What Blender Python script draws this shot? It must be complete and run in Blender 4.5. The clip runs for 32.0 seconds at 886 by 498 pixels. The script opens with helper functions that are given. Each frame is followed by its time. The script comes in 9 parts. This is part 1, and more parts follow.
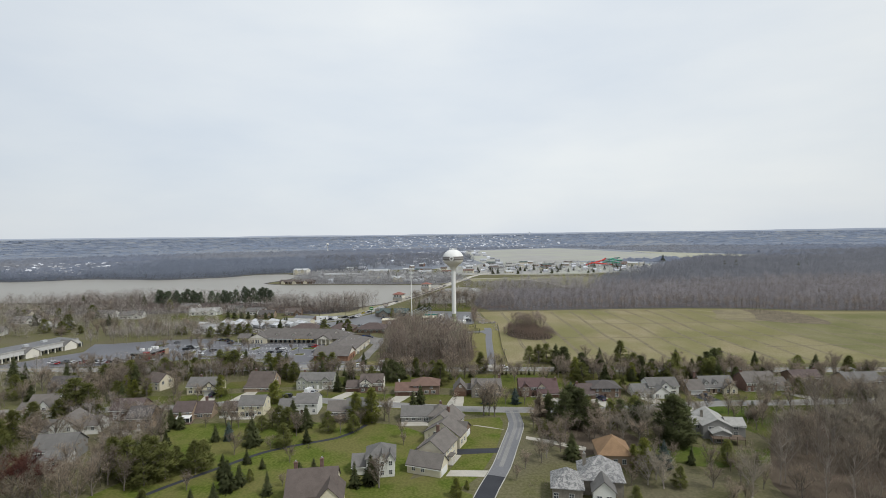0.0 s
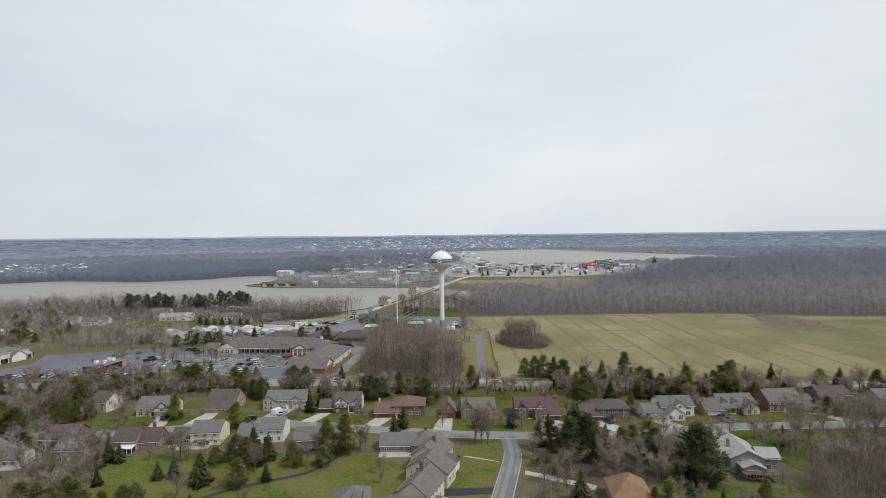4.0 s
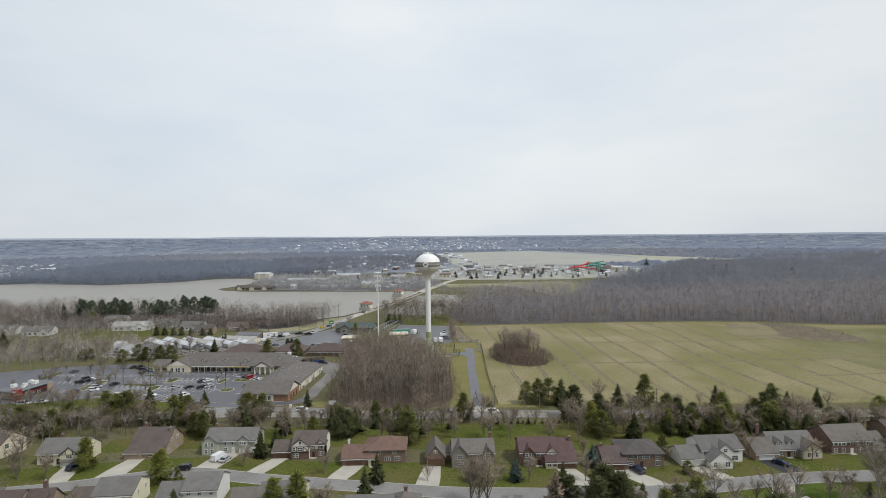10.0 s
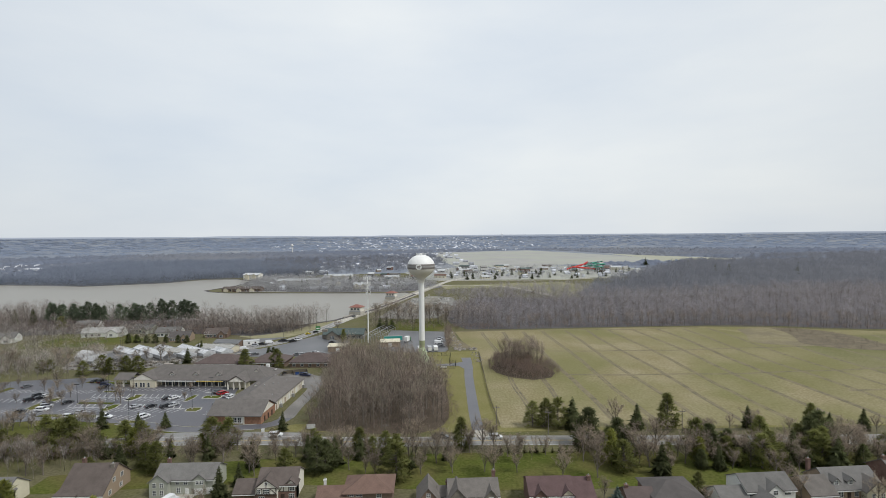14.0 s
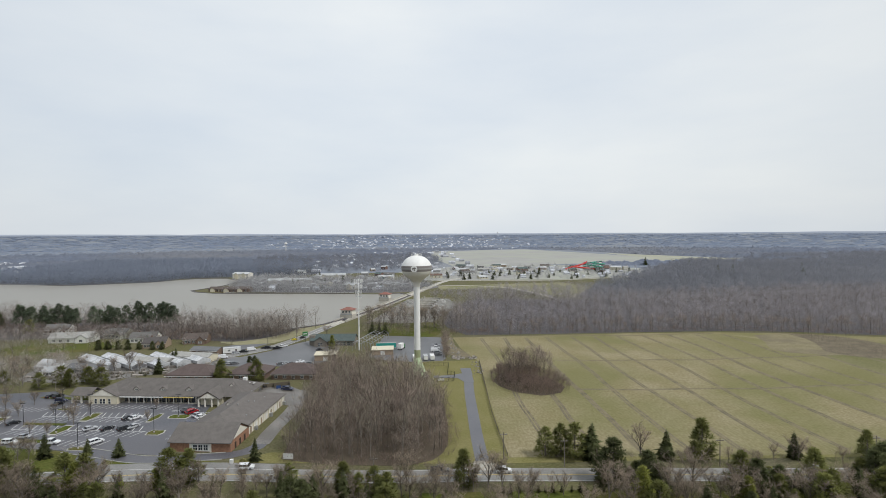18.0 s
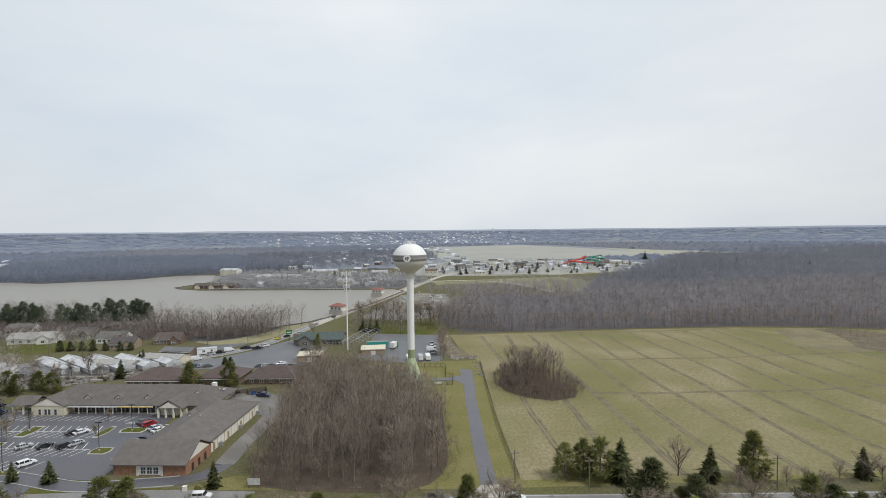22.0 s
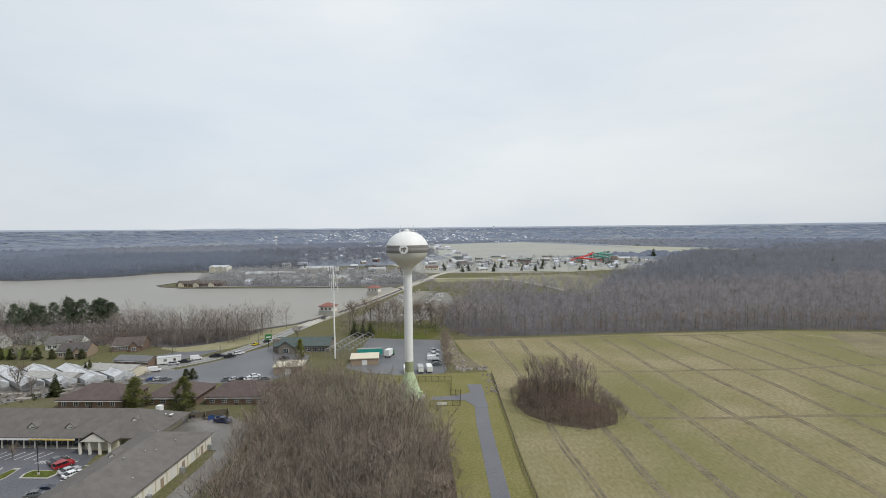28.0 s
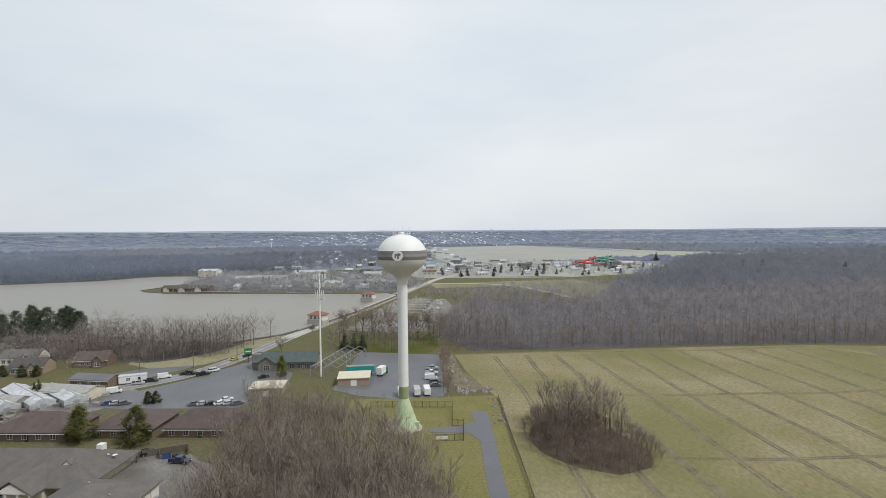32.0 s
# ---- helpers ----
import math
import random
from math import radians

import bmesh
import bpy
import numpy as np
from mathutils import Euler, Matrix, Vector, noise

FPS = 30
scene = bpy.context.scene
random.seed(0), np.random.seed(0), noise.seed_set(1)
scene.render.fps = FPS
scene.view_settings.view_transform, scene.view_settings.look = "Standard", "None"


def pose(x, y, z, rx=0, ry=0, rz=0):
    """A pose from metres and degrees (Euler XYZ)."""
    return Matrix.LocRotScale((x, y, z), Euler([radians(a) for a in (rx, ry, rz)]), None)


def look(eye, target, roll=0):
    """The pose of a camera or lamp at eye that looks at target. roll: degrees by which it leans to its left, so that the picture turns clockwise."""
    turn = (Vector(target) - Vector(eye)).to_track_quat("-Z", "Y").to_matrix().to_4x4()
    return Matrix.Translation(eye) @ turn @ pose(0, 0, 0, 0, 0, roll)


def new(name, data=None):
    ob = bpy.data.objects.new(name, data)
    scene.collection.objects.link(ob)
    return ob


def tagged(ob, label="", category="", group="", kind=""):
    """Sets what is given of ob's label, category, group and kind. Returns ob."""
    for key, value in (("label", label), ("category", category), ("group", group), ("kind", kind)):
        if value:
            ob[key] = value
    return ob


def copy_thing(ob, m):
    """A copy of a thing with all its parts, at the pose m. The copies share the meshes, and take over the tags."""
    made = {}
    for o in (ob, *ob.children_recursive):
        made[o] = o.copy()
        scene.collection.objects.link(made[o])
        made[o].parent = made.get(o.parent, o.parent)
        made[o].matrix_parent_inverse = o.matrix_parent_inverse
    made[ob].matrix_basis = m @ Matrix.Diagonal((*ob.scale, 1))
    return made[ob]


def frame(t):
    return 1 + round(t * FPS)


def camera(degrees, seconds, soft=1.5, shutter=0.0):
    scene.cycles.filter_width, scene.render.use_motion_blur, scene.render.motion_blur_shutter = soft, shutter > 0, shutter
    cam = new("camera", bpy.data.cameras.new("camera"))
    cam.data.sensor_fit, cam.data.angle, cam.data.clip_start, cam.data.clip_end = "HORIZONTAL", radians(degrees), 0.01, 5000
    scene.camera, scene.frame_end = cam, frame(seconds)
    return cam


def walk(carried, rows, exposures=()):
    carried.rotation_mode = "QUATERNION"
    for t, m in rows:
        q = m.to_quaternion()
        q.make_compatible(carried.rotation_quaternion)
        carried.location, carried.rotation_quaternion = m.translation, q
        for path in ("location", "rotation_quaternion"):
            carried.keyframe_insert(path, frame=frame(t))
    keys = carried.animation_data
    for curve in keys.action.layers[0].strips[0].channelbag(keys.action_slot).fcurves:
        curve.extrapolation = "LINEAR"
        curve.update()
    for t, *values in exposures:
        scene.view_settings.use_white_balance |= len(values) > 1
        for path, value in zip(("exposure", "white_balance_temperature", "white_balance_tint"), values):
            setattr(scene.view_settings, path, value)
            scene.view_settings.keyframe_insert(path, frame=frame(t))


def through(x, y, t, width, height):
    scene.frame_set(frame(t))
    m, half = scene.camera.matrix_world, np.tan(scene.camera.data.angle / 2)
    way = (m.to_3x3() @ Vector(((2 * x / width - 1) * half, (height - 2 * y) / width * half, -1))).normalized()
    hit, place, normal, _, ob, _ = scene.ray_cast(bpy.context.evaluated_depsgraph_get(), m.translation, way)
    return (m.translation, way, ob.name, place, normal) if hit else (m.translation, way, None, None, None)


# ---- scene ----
cam = camera(80.9, 32.0, soft=0.9)
PATH = [
    (0, (-0.262, -384.804, 70.927), (-0.299, -382.805, 70.878), -1.0),
    (1, (0.081, -378.086, 70.998), (0.049, -376.087, 70.948), -0.7),
    (2, (-0.069, -371.007, 70.871), (-0.087, -369.007, 70.821), -0.9),
    (3, (0.158, -364.347, 70.726), (0.152, -362.348, 70.678), -0.9),
    (6, (0.519, -343.774, 70.6), (0.545, -341.775, 70.556), -0.8),
    (7, (0.579, -336.483, 70.561), (0.613, -334.484, 70.515), -0.7),
    (8, (0.602, -329.405, 70.506), (0.644, -327.406, 70.457), -0.8),
    (9, (0.63, -322.345, 70.307), (0.676, -320.346, 70.265), -0.7),
    (10, (0.751, -315.489, 70.255), (0.806, -313.49, 70.213), -0.7),
    (11, (0.912, -308.583, 70.533), (0.971, -306.584, 70.493), -0.7),
    (12, (1.222, -302.087, 70.353), (1.287, -300.088, 70.312), -0.7),
    (13, (1.407, -295.579, 70.369), (1.475, -293.58, 70.327), -0.7),
    (14, (1.764, -288.262, 70.5), (1.837, -286.264, 70.455), -0.7),
    (17, (1.477, -268.079, 70.669), (1.567, -266.082, 70.619), -0.7),
    (18, (1.483, -261.555, 70.772), (1.574, -259.558, 70.721), -0.5),
    (19, (1.876, -254.443, 70.843), (1.973, -252.446, 70.793), -0.7),
    (20, (1.983, -247.079, 69.906), (2.082, -245.082, 69.857), -0.5),
    (21, (2.023, -239.883, 68.03), (2.129, -237.887, 67.975), -0.7),
    (22, (2.105, -233.018, 65.656), (2.215, -231.022, 65.593), -0.8),
    (23, (2.208, -227.091, 63.694), (2.316, -225.095, 63.623), -0.8),
    (24, (2.159, -219.391, 61.849), (2.268, -217.396, 61.772), -0.7),
    (25, (2.344, -210.782, 60.8), (2.449, -208.787, 60.723), -0.6),
    (28, (2.478, -189.617, 61.042), (2.589, -187.621, 60.971), -0.8),
    (29, (2.413, -183.138, 61.328), (2.527, -181.143, 61.26), -0.7),
    (30, (2.58, -176.321, 61.291), (2.696, -174.325, 61.225), -0.7),
    (31, (2.743, -169.193, 61.526), (2.862, -167.197, 61.463), -0.8),
    (32, (2.987, -162.375, 61.05), (3.108, -160.38, 60.991), -0.6),
]
walk(cam, [(t, look(eye, target, roll)) for t, eye, target, roll in PATH])

# ---------------------------------------------------------------- sky and sun
world = bpy.data.worlds.new("overcast_sky")
scene.world = world
world.use_nodes = True
wn, wl = world.node_tree.nodes, world.node_tree.links
wn.clear()
w_out = wn.new("ShaderNodeOutputWorld")
w_bg = wn.new("ShaderNodeBackground")
w_sky = wn.new("ShaderNodeTexSky")
w_sky.sky_type = "NISHITA"
w_sky.sun_disc = False
w_sky.sun_elevation = radians(48)
w_sky.sun_rotation = radians(121)
w_sky.air_density, w_sky.dust_density = 1.2, 3.0
w_dim = wn.new("ShaderNodeVectorMath")
w_dim.operation = "SCALE"
w_dim.inputs["Scale"].default_value = 0.1
w_co = wn.new("ShaderNodeTexCoord")
w_map = wn.new("ShaderNodeMapping")
w_map.inputs["Scale"].default_value = (1.0, 0.8, 3.2)
w_map.inputs["Rotation"].default_value = (0.1, 0.06, 0.4)
w_noise = wn.new("ShaderNodeTexNoise")
w_noise.inputs["Scale"].default_value = 1.6
w_noise.inputs["Detail"].default_value = 6.0
w_noise.inputs["Roughness"].default_value = 0.5
w_ramp = wn.new("ShaderNodeValToRGB")
w_ramp.color_ramp.elements[0].position = 0.30
w_ramp.color_ramp.elements[0].color = (0.685, 0.76, 0.85, 1)
w_ramp.color_ramp.elements[1].position = 0.68
w_ramp.color_ramp.elements[1].color = (0.868, 0.907, 0.927, 1)
w_mix = wn.new("ShaderNodeMix")
w_mix.data_type = "RGBA"
w_mix.inputs[0].default_value = 0.9
wl.new(w_sky.outputs["Color"], w_dim.inputs[0])
wl.new(w_co.outputs["Generated"], w_map.inputs["Vector"])
wl.new(w_map.outputs["Vector"], w_noise.inputs["Vector"])
wl.new(w_noise.outputs["Fac"], w_ramp.inputs["Fac"])
wl.new(w_dim.outputs["Vector"], w_mix.inputs[6])
wl.new(w_ramp.outputs["Color"], w_mix.inputs[7])
# the cloud deck is thinner and brighter towards the north
w_dir = wn.new("ShaderNodeVectorMath")
w_dir.operation = "DOT_PRODUCT"
w_dir.inputs[1].default_value = (0.0, 0.88, 0.47)
w_glow = wn.new("ShaderNodeMapRange")
w_glow.inputs["From Min"].default_value = 0.55
w_glow.inputs["From Max"].default_value = 1.0
w_glow.inputs["To Min"].default_value = 0.86
w_glow.inputs["To Max"].default_value = 1.03
w_bright = wn.new("ShaderNodeVectorMath")
w_bright.operation = "SCALE"
wl.new(w_co.outputs["Generated"], w_dir.inputs[0])
wl.new(w_dir.outputs["Value"], w_glow.inputs["Value"])
wl.new(w_mix.outputs[2], w_bright.inputs[0])
wl.new(w_glow.outputs["Result"], w_bright.inputs["Scale"])
wl.new(w_bright.outputs["Vector"], w_bg.inputs["Color"])
w_bg.inputs["Strength"].default_value = 1.0
wl.new(w_bg.outputs["Background"], w_out.inputs["Surface"])

sun = new("sun", bpy.data.lights.new("sun", "SUN"))
sun.data.energy = 2.3
sun.data.angle = radians(11)
sun.data.color = (1.0, 0.985, 0.955)
sun.matrix_world = look((125, -75, 190), (0, 0, 0))

# ---------------------------------------------------------------- materials
MATS = {}


def mat(name, color, second=None, rough=0.85, scale=1.0, amount=0.5, fine=8.0, bump=0.0, metal=0.0,
        per_object=0.0, per_island=0.0, spec=0.3, third=None, third_scale=0.05, grain=0.0, stretch=None, through=0.0):
    """Two tones mixed by a coarse and a fine noise in metres, with small changes from object to object."""
    m = bpy.data.materials.new(name)
    m.use_nodes = True
    n, l = m.node_tree.nodes, m.node_tree.links
    b = n["Principled BSDF"]
    b.inputs["Roughness"].default_value = rough
    b.inputs["Metallic"].default_value = metal
    b.inputs["Specular IOR Level"].default_value = spec
    second = second or tuple(c * 0.72 for c in color)
    co = n.new("ShaderNodeNewGeometry")
    a = n.new("ShaderNodeTexNoise")
    a.inputs["Scale"].default_value = scale
    a.inputs["Detail"].default_value = 5
    f = n.new("ShaderNodeTexNoise")
    f.inputs["Scale"].default_value = scale * fine
    f.inputs["Detail"].default_value = 3
    where = co.outputs["Position"]
    if stretch:
        sm = n.new("ShaderNodeMapping")
        sm.inputs["Scale"].default_value = stretch
        l.new(where, sm.inputs["Vector"])
        where = sm.outputs["Vector"]
    for t in (a, f):
        l.new(where, t.inputs["Vector"])
    add = n.new("ShaderNodeMath")
    add.operation = "ADD"
    l.new(a.outputs["Fac"], add.inputs[0])
    l.new(f.outputs["Fac"], add.inputs[1])
    rng = n.new("ShaderNodeMapRange")
    rng.inputs["From Min"].default_value = 1.0 - 0.45 / max(amount, 0.05) * 0.5
    rng.inputs["From Max"].default_value = 1.0 + 0.45 / max(amount, 0.05) * 0.5
    l.new(add.outputs[0], rng.inputs["Value"])
    mix = n.new("ShaderNodeMix")
    mix.data_type = "RGBA"
    mix.inputs[6].default_value = (*color, 1)
    mix.inputs[7].default_value = (*second, 1)
    l.new(rng.outputs["Result"], mix.inputs[0])
    out = mix.outputs[2]
    if third:
        big = n.new("ShaderNodeTexNoise")
        big.inputs["Scale"].default_value = third_scale
        big.inputs["Detail"].default_value = 6
        l.new(co.outputs["Position"], big.inputs["Vector"])
        br = n.new("ShaderNodeMapRange")
        br.inputs["From Min"].default_value = 0.42
        br.inputs["From Max"].default_value = 0.62
        br.inputs["To Max"].default_value = 0.8
        l.new(big.outputs["Fac"], br.inputs["Value"])
        m3 = n.new("ShaderNodeMix")
        m3.data_type = "RGBA"
        m3.inputs[7].default_value = (*third, 1)
        l.new(br.outputs["Result"], m3.inputs[0])
        l.new(out, m3.inputs[6])
        out = m3.outputs[2]
    if grain:
        gr = n.new("ShaderNodeMapRange")
        gr.inputs["From Min"].default_value, gr.inputs["From Max"].default_value = 0.3, 0.7
        gr.inputs["To Min"].default_value, gr.inputs["To Max"].default_value = 1 - grain, 1 + grain
        l.new(f.outputs["Fac"], gr.inputs["Value"])
        gh = n.new("ShaderNodeHueSaturation")
        l.new(gr.outputs["Result"], gh.inputs["Value"])
        l.new(out, gh.inputs["Color"])
        out = gh.outputs["Color"]
    for socket, strength in (("Random", per_object), ("Random Per Island", per_island)):
        if strength:
            src = n.new("ShaderNodeObjectInfo") if socket == "Random" else co
            mr = n.new("ShaderNodeMapRange")
            mr.inputs["To Min"].default_value = 1 - strength
            mr.inputs["To Max"].default_value = 1 + strength
            l.new(src.outputs[socket], mr.inputs["Value"])
            hs = n.new("ShaderNodeHueSaturation")
            l.new(mr.outputs["Result"], hs.inputs["Value"])
            l.new(out, hs.inputs["Color"])
            out = hs.outputs["Color"]
    l.new(out, b.inputs["Base Color"])
    if through:
        tr = n.new("ShaderNodeBsdfTranslucent")
        l.new(out, tr.inputs["Color"])
        both = n.new("ShaderNodeMixShader")
        both.inputs[0].default_value = through
        l.new(b.outputs["BSDF"], both.inputs[1])
        l.new(tr.outputs["BSDF"], both.inputs[2])
        l.new(both.outputs["Shader"], n["Material Output"].inputs["Surface"])
    if bump:
        bp = n.new("ShaderNodeBump")
        bp.inputs["Strength"].default_value = bump
        bp.inputs["Distance"].default_value = 0.1
        l.new(f.outputs["Fac"], bp.inputs["Height"])
        l.new(bp.outputs["Normal"], b.inputs["Normal"])
    MATS[name] = m
    return m


# ground
mat("ground_mix", (0.106, 0.107, 0.042), (0.125, 0.114, 0.063), scale=0.12, amount=1.0, fine=9, third=(0.123, 0.111, 0.071), third_scale=0.035, rough=1, spec=0.1, grain=0.2)
# ground of the far distance, bluish haze painted into its colour
mat("hazed_far_ground", (0.168, 0.192, 0.238), (0.198, 0.220, 0.260), scale=0.004, amount=1.2, fine=9, rough=1, spec=0.05, third=(0.240, 0.249, 0.260), third_scale=0.0016)
mat("wood_litter", (0.092, 0.086, 0.088), (0.118, 0.11, 0.112), scale=0.05, amount=1.2, fine=10, rough=1, spec=0.05)
mat("lawn", (0.065, 0.084, 0.015), (0.095, 0.104, 0.026), scale=0.12, amount=1.2, fine=9, third=(0.112, 0.099, 0.038), third_scale=0.05, rough=1, spec=0.1, grain=0.15)
mat("bright_lawn", (0.075, 0.102, 0.016), (0.114, 0.126, 0.030), scale=0.14, amount=1.2, fine=9, third=(0.134, 0.123, 0.046), third_scale=0.07, rough=1, spec=0.1, grain=0.15)
mat("verge_grass", (0.158, 0.15, 0.054), (0.2, 0.18, 0.082), scale=0.1, amount=0.9, fine=14, rough=1, spec=0.1, grain=0.12)
mat("field_grass", (0.211, 0.180, 0.097), (0.266, 0.233, 0.147), scale=0.08, amount=0.9, fine=14, third=(0.163, 0.158, 0.069), third_scale=0.018, rough=1, spec=0.05, grain=0.09, stretch=(1.0, 0.5, 1.0))
mat("pale_meadow", (0.225, 0.212, 0.125), (0.29, 0.27, 0.18), scale=0.02, amount=1.1, fine=12, rough=1, spec=0.05, third=(0.17, 0.172, 0.08), third_scale=0.012)
mat("green_hay", (0.197, 0.176, 0.089), (0.244, 0.215, 0.132), scale=0.08, amount=0.8, fine=14, third=(0.161, 0.154, 0.068), third_scale=0.016, rough=1, spec=0.05, grain=0.09, stretch=(1.0, 0.6, 1.0))
mat("deep_hay", (0.157, 0.150, 0.071), (0.196, 0.180, 0.105), scale=0.08, amount=0.8, fine=14, third=(0.124, 0.128, 0.053), third_scale=0.02, rough=1, spec=0.05, grain=0.09, stretch=(1.0, 0.6, 1.0))
mat("weedy_grass", (0.19, 0.168, 0.1), (0.235, 0.205, 0.132), scale=0.15, amount=1.3, fine=8, rough=1, spec=0.05, third=(0.16, 0.138, 0.098), third_scale=0.05, grain=0.12)
mat("brush_soil", (0.125, 0.106, 0.08), (0.18, 0.154, 0.108), scale=0.15, amount=1.4, fine=8, rough=1, spec=0.05, grain=0.15)
mat("track_dirt", (0.126, 0.111, 0.080), (0.212, 0.181, 0.120), scale=0.18, amount=1.2, fine=10, rough=1, spec=0.05)
mat("leaf_litter", (0.085, 0.068, 0.052), (0.115, 0.093, 0.07), scale=0.2, amount=1.0, fine=12, rough=1, spec=0.05)
mat("shore_litter", (0.085, 0.09, 0.102), (0.105, 0.111, 0.124), scale=0.03, amount=1.2, fine=8, rough=1, spec=0.05)
mat("grey_litter", (0.130, 0.127, 0.130), (0.169, 0.165, 0.169), scale=0.03, amount=1.2, fine=8, rough=1, spec=0.05)
mat("faded_asphalt", (0.103, 0.106, 0.112), (0.143, 0.143, 0.149), scale=0.06, amount=1.1, fine=20, rough=0.5, spec=0.5)
mat("asphalt", (0.070, 0.073, 0.085), (0.113, 0.113, 0.127), scale=0.07, amount=1.1, fine=25, rough=0.5, spec=0.5, bump=0.1, third=(0.095, 0.092, 0.101), third_scale=0.03, grain=0.1)
mat("dirty_asphalt", (0.138, 0.128, 0.120), (0.204, 0.190, 0.171), scale=0.2, amount=1.4, fine=9, rough=0.5, spec=0.5, third=(0.110, 0.099, 0.086), third_scale=0.09, grain=0.15)
mat("drive_asphalt", (0.098, 0.099, 0.112), (0.132, 0.132, 0.143), scale=0.1, amount=1.0, fine=22, rough=0.5, spec=0.5, bump=0.1, third=(0.115, 0.115, 0.125), third_scale=0.06, grain=0.08)
mat("old_asphalt", (0.165, 0.16, 0.152), (0.225, 0.218, 0.206), scale=0.12, amount=1.0, fine=18, rough=0.5, spec=0.5, grain=0.08)
mat("fresh_asphalt", (0.028, 0.03, 0.036), (0.04, 0.042, 0.048), scale=0.2, amount=0.8, fine=16, rough=0.85)
mat("concrete", (0.45, 0.425, 0.37), (0.34, 0.322, 0.28), scale=0.25, amount=0.8, fine=14, rough=0.9)
mat("kerb_stone", (0.42, 0.41, 0.38), (0.35, 0.34, 0.31), scale=0.4, amount=0.8, rough=0.9)
mat("paint_white", (0.75, 0.75, 0.73), (0.55, 0.55, 0.53), scale=0.6, amount=0.6, rough=0.7)
mat("paint_yellow", (0.68, 0.50, 0.10), (0.5, 0.38, 0.12), scale=0.6, amount=0.6, rough=0.7)
mat("lake_water", (0.2, 0.184, 0.15), (0.226, 0.208, 0.172), scale=0.01, amount=0.8, fine=60, rough=0.35, bump=0.05, spec=0.4)
mat("gravel", (0.33, 0.325, 0.305), (0.28, 0.278, 0.262), scale=0.02, amount=0.9, fine=30, rough=1, third=(0.33, 0.34, 0.28), third_scale=0.006)
mat("spill_stone", (0.273, 0.267, 0.248), (0.124, 0.118, 0.105), scale=0.14, amount=2.0, fine=4, rough=1, third=(0.186, 0.180, 0.161), third_scale=0.04)
mat("rubble", (0.30, 0.28, 0.25), (0.18, 0.16, 0.14), scale=0.4, amount=1.0, per_island=0.4, rough=1)
mat("pale_boulder", (0.396, 0.389, 0.367), (0.259, 0.252, 0.238), scale=0.4, amount=1.2, per_island=0.35, rough=1)
# plants
mat("bark", (0.14, 0.12, 0.102), (0.2, 0.178, 0.155), scale=0.5, amount=0.8, per_object=0.15, rough=1, spec=0.1)
mat("pale_bark", (0.4, 0.362, 0.325), (0.28, 0.25, 0.225), scale=0.5, amount=0.8, per_object=0.15, rough=1, spec=0.1)
mat("twigs", (0.353, 0.293, 0.229), (0.239, 0.196, 0.152), scale=0.2, amount=0.8, per_object=0.25, per_island=0.25, rough=1, spec=0.1, through=0.5)
mat("pale_twigs", (0.36, 0.32, 0.255), (0.25, 0.222, 0.178), scale=0.2, amount=0.8, per_object=0.2, per_island=0.2, rough=1, spec=0.1, through=0.5)
mat("maroon_twigs", (0.14, 0.058, 0.045), (0.09, 0.042, 0.036), scale=0.2, amount=0.8, per_object=0.1, per_island=0.3, rough=1, spec=0.1, through=0.5)
mat("wood_twigs", (0.375, 0.310, 0.260), (0.231, 0.187, 0.156), scale=0.06, amount=1.2, per_island=0.42, rough=1, spec=0.05, through=0.3, third=(0.231, 0.183, 0.152), third_scale=0.09)
mat("grove_twigs", (0.540, 0.494, 0.456), (0.348, 0.314, 0.288), scale=0.05, amount=1.2, per_island=0.35, rough=1, spec=0.05, through=0.25, third=(0.372, 0.334, 0.300), third_scale=0.09)
mat("bank_twigs", (0.40, 0.352, 0.315), (0.245, 0.214, 0.19), scale=0.06, amount=1.2, per_island=0.35, rough=1, spec=0.05, through=0.2, third=(0.27, 0.228, 0.2), third_scale=0.08)
mat("hollow_twigs", (0.192, 0.162, 0.132), (0.126, 0.105, 0.086), scale=0.09, amount=1.1, per_island=0.3, rough=1, spec=0.05, third=(0.264, 0.230, 0.184), third_scale=0.07, through=0.5)
mat("brush_twigs", (0.291, 0.237, 0.202), (0.196, 0.159, 0.137), scale=0.08, amount=1.2, per_island=0.2, rough=1, spec=0.05, third=(0.280, 0.207, 0.170), third_scale=0.05, through=0.5)
# the next three twig tones have distance haze painted into their colour
mat("hazed_shore_twigs", (0.308, 0.341, 0.409), (0.256, 0.286, 0.348), scale=0.01, amount=1.2, per_island=0.05, rough=1, spec=0.05, through=0.5)
mat("hazed_far_twigs", (0.422, 0.395, 0.411), (0.315, 0.295, 0.310), scale=0.03, amount=1.2, per_island=0.14, rough=1, spec=0.05, through=0.5)
mat("hazed_bank_twigs", (0.466, 0.465, 0.466), (0.355, 0.353, 0.357), scale=0.03, amount=1.2, per_island=0.14, rough=1, spec=0.05, through=0.2)
mat("far_grass", (0.3, 0.3, 0.235), (0.36, 0.355, 0.29), scale=0.01, amount=1.0, fine=8, rough=1, spec=0.05)
# two canopy bands with haze in the colour, paler and bluer farther off
mat("hazed_distant_wood", (0.284, 0.318, 0.397), (0.234, 0.265, 0.335), scale=0.006, amount=1.3, per_island=0.06, rough=1, spec=0.05, third=(0.324, 0.331, 0.357), third_scale=0.0015, through=0.5)
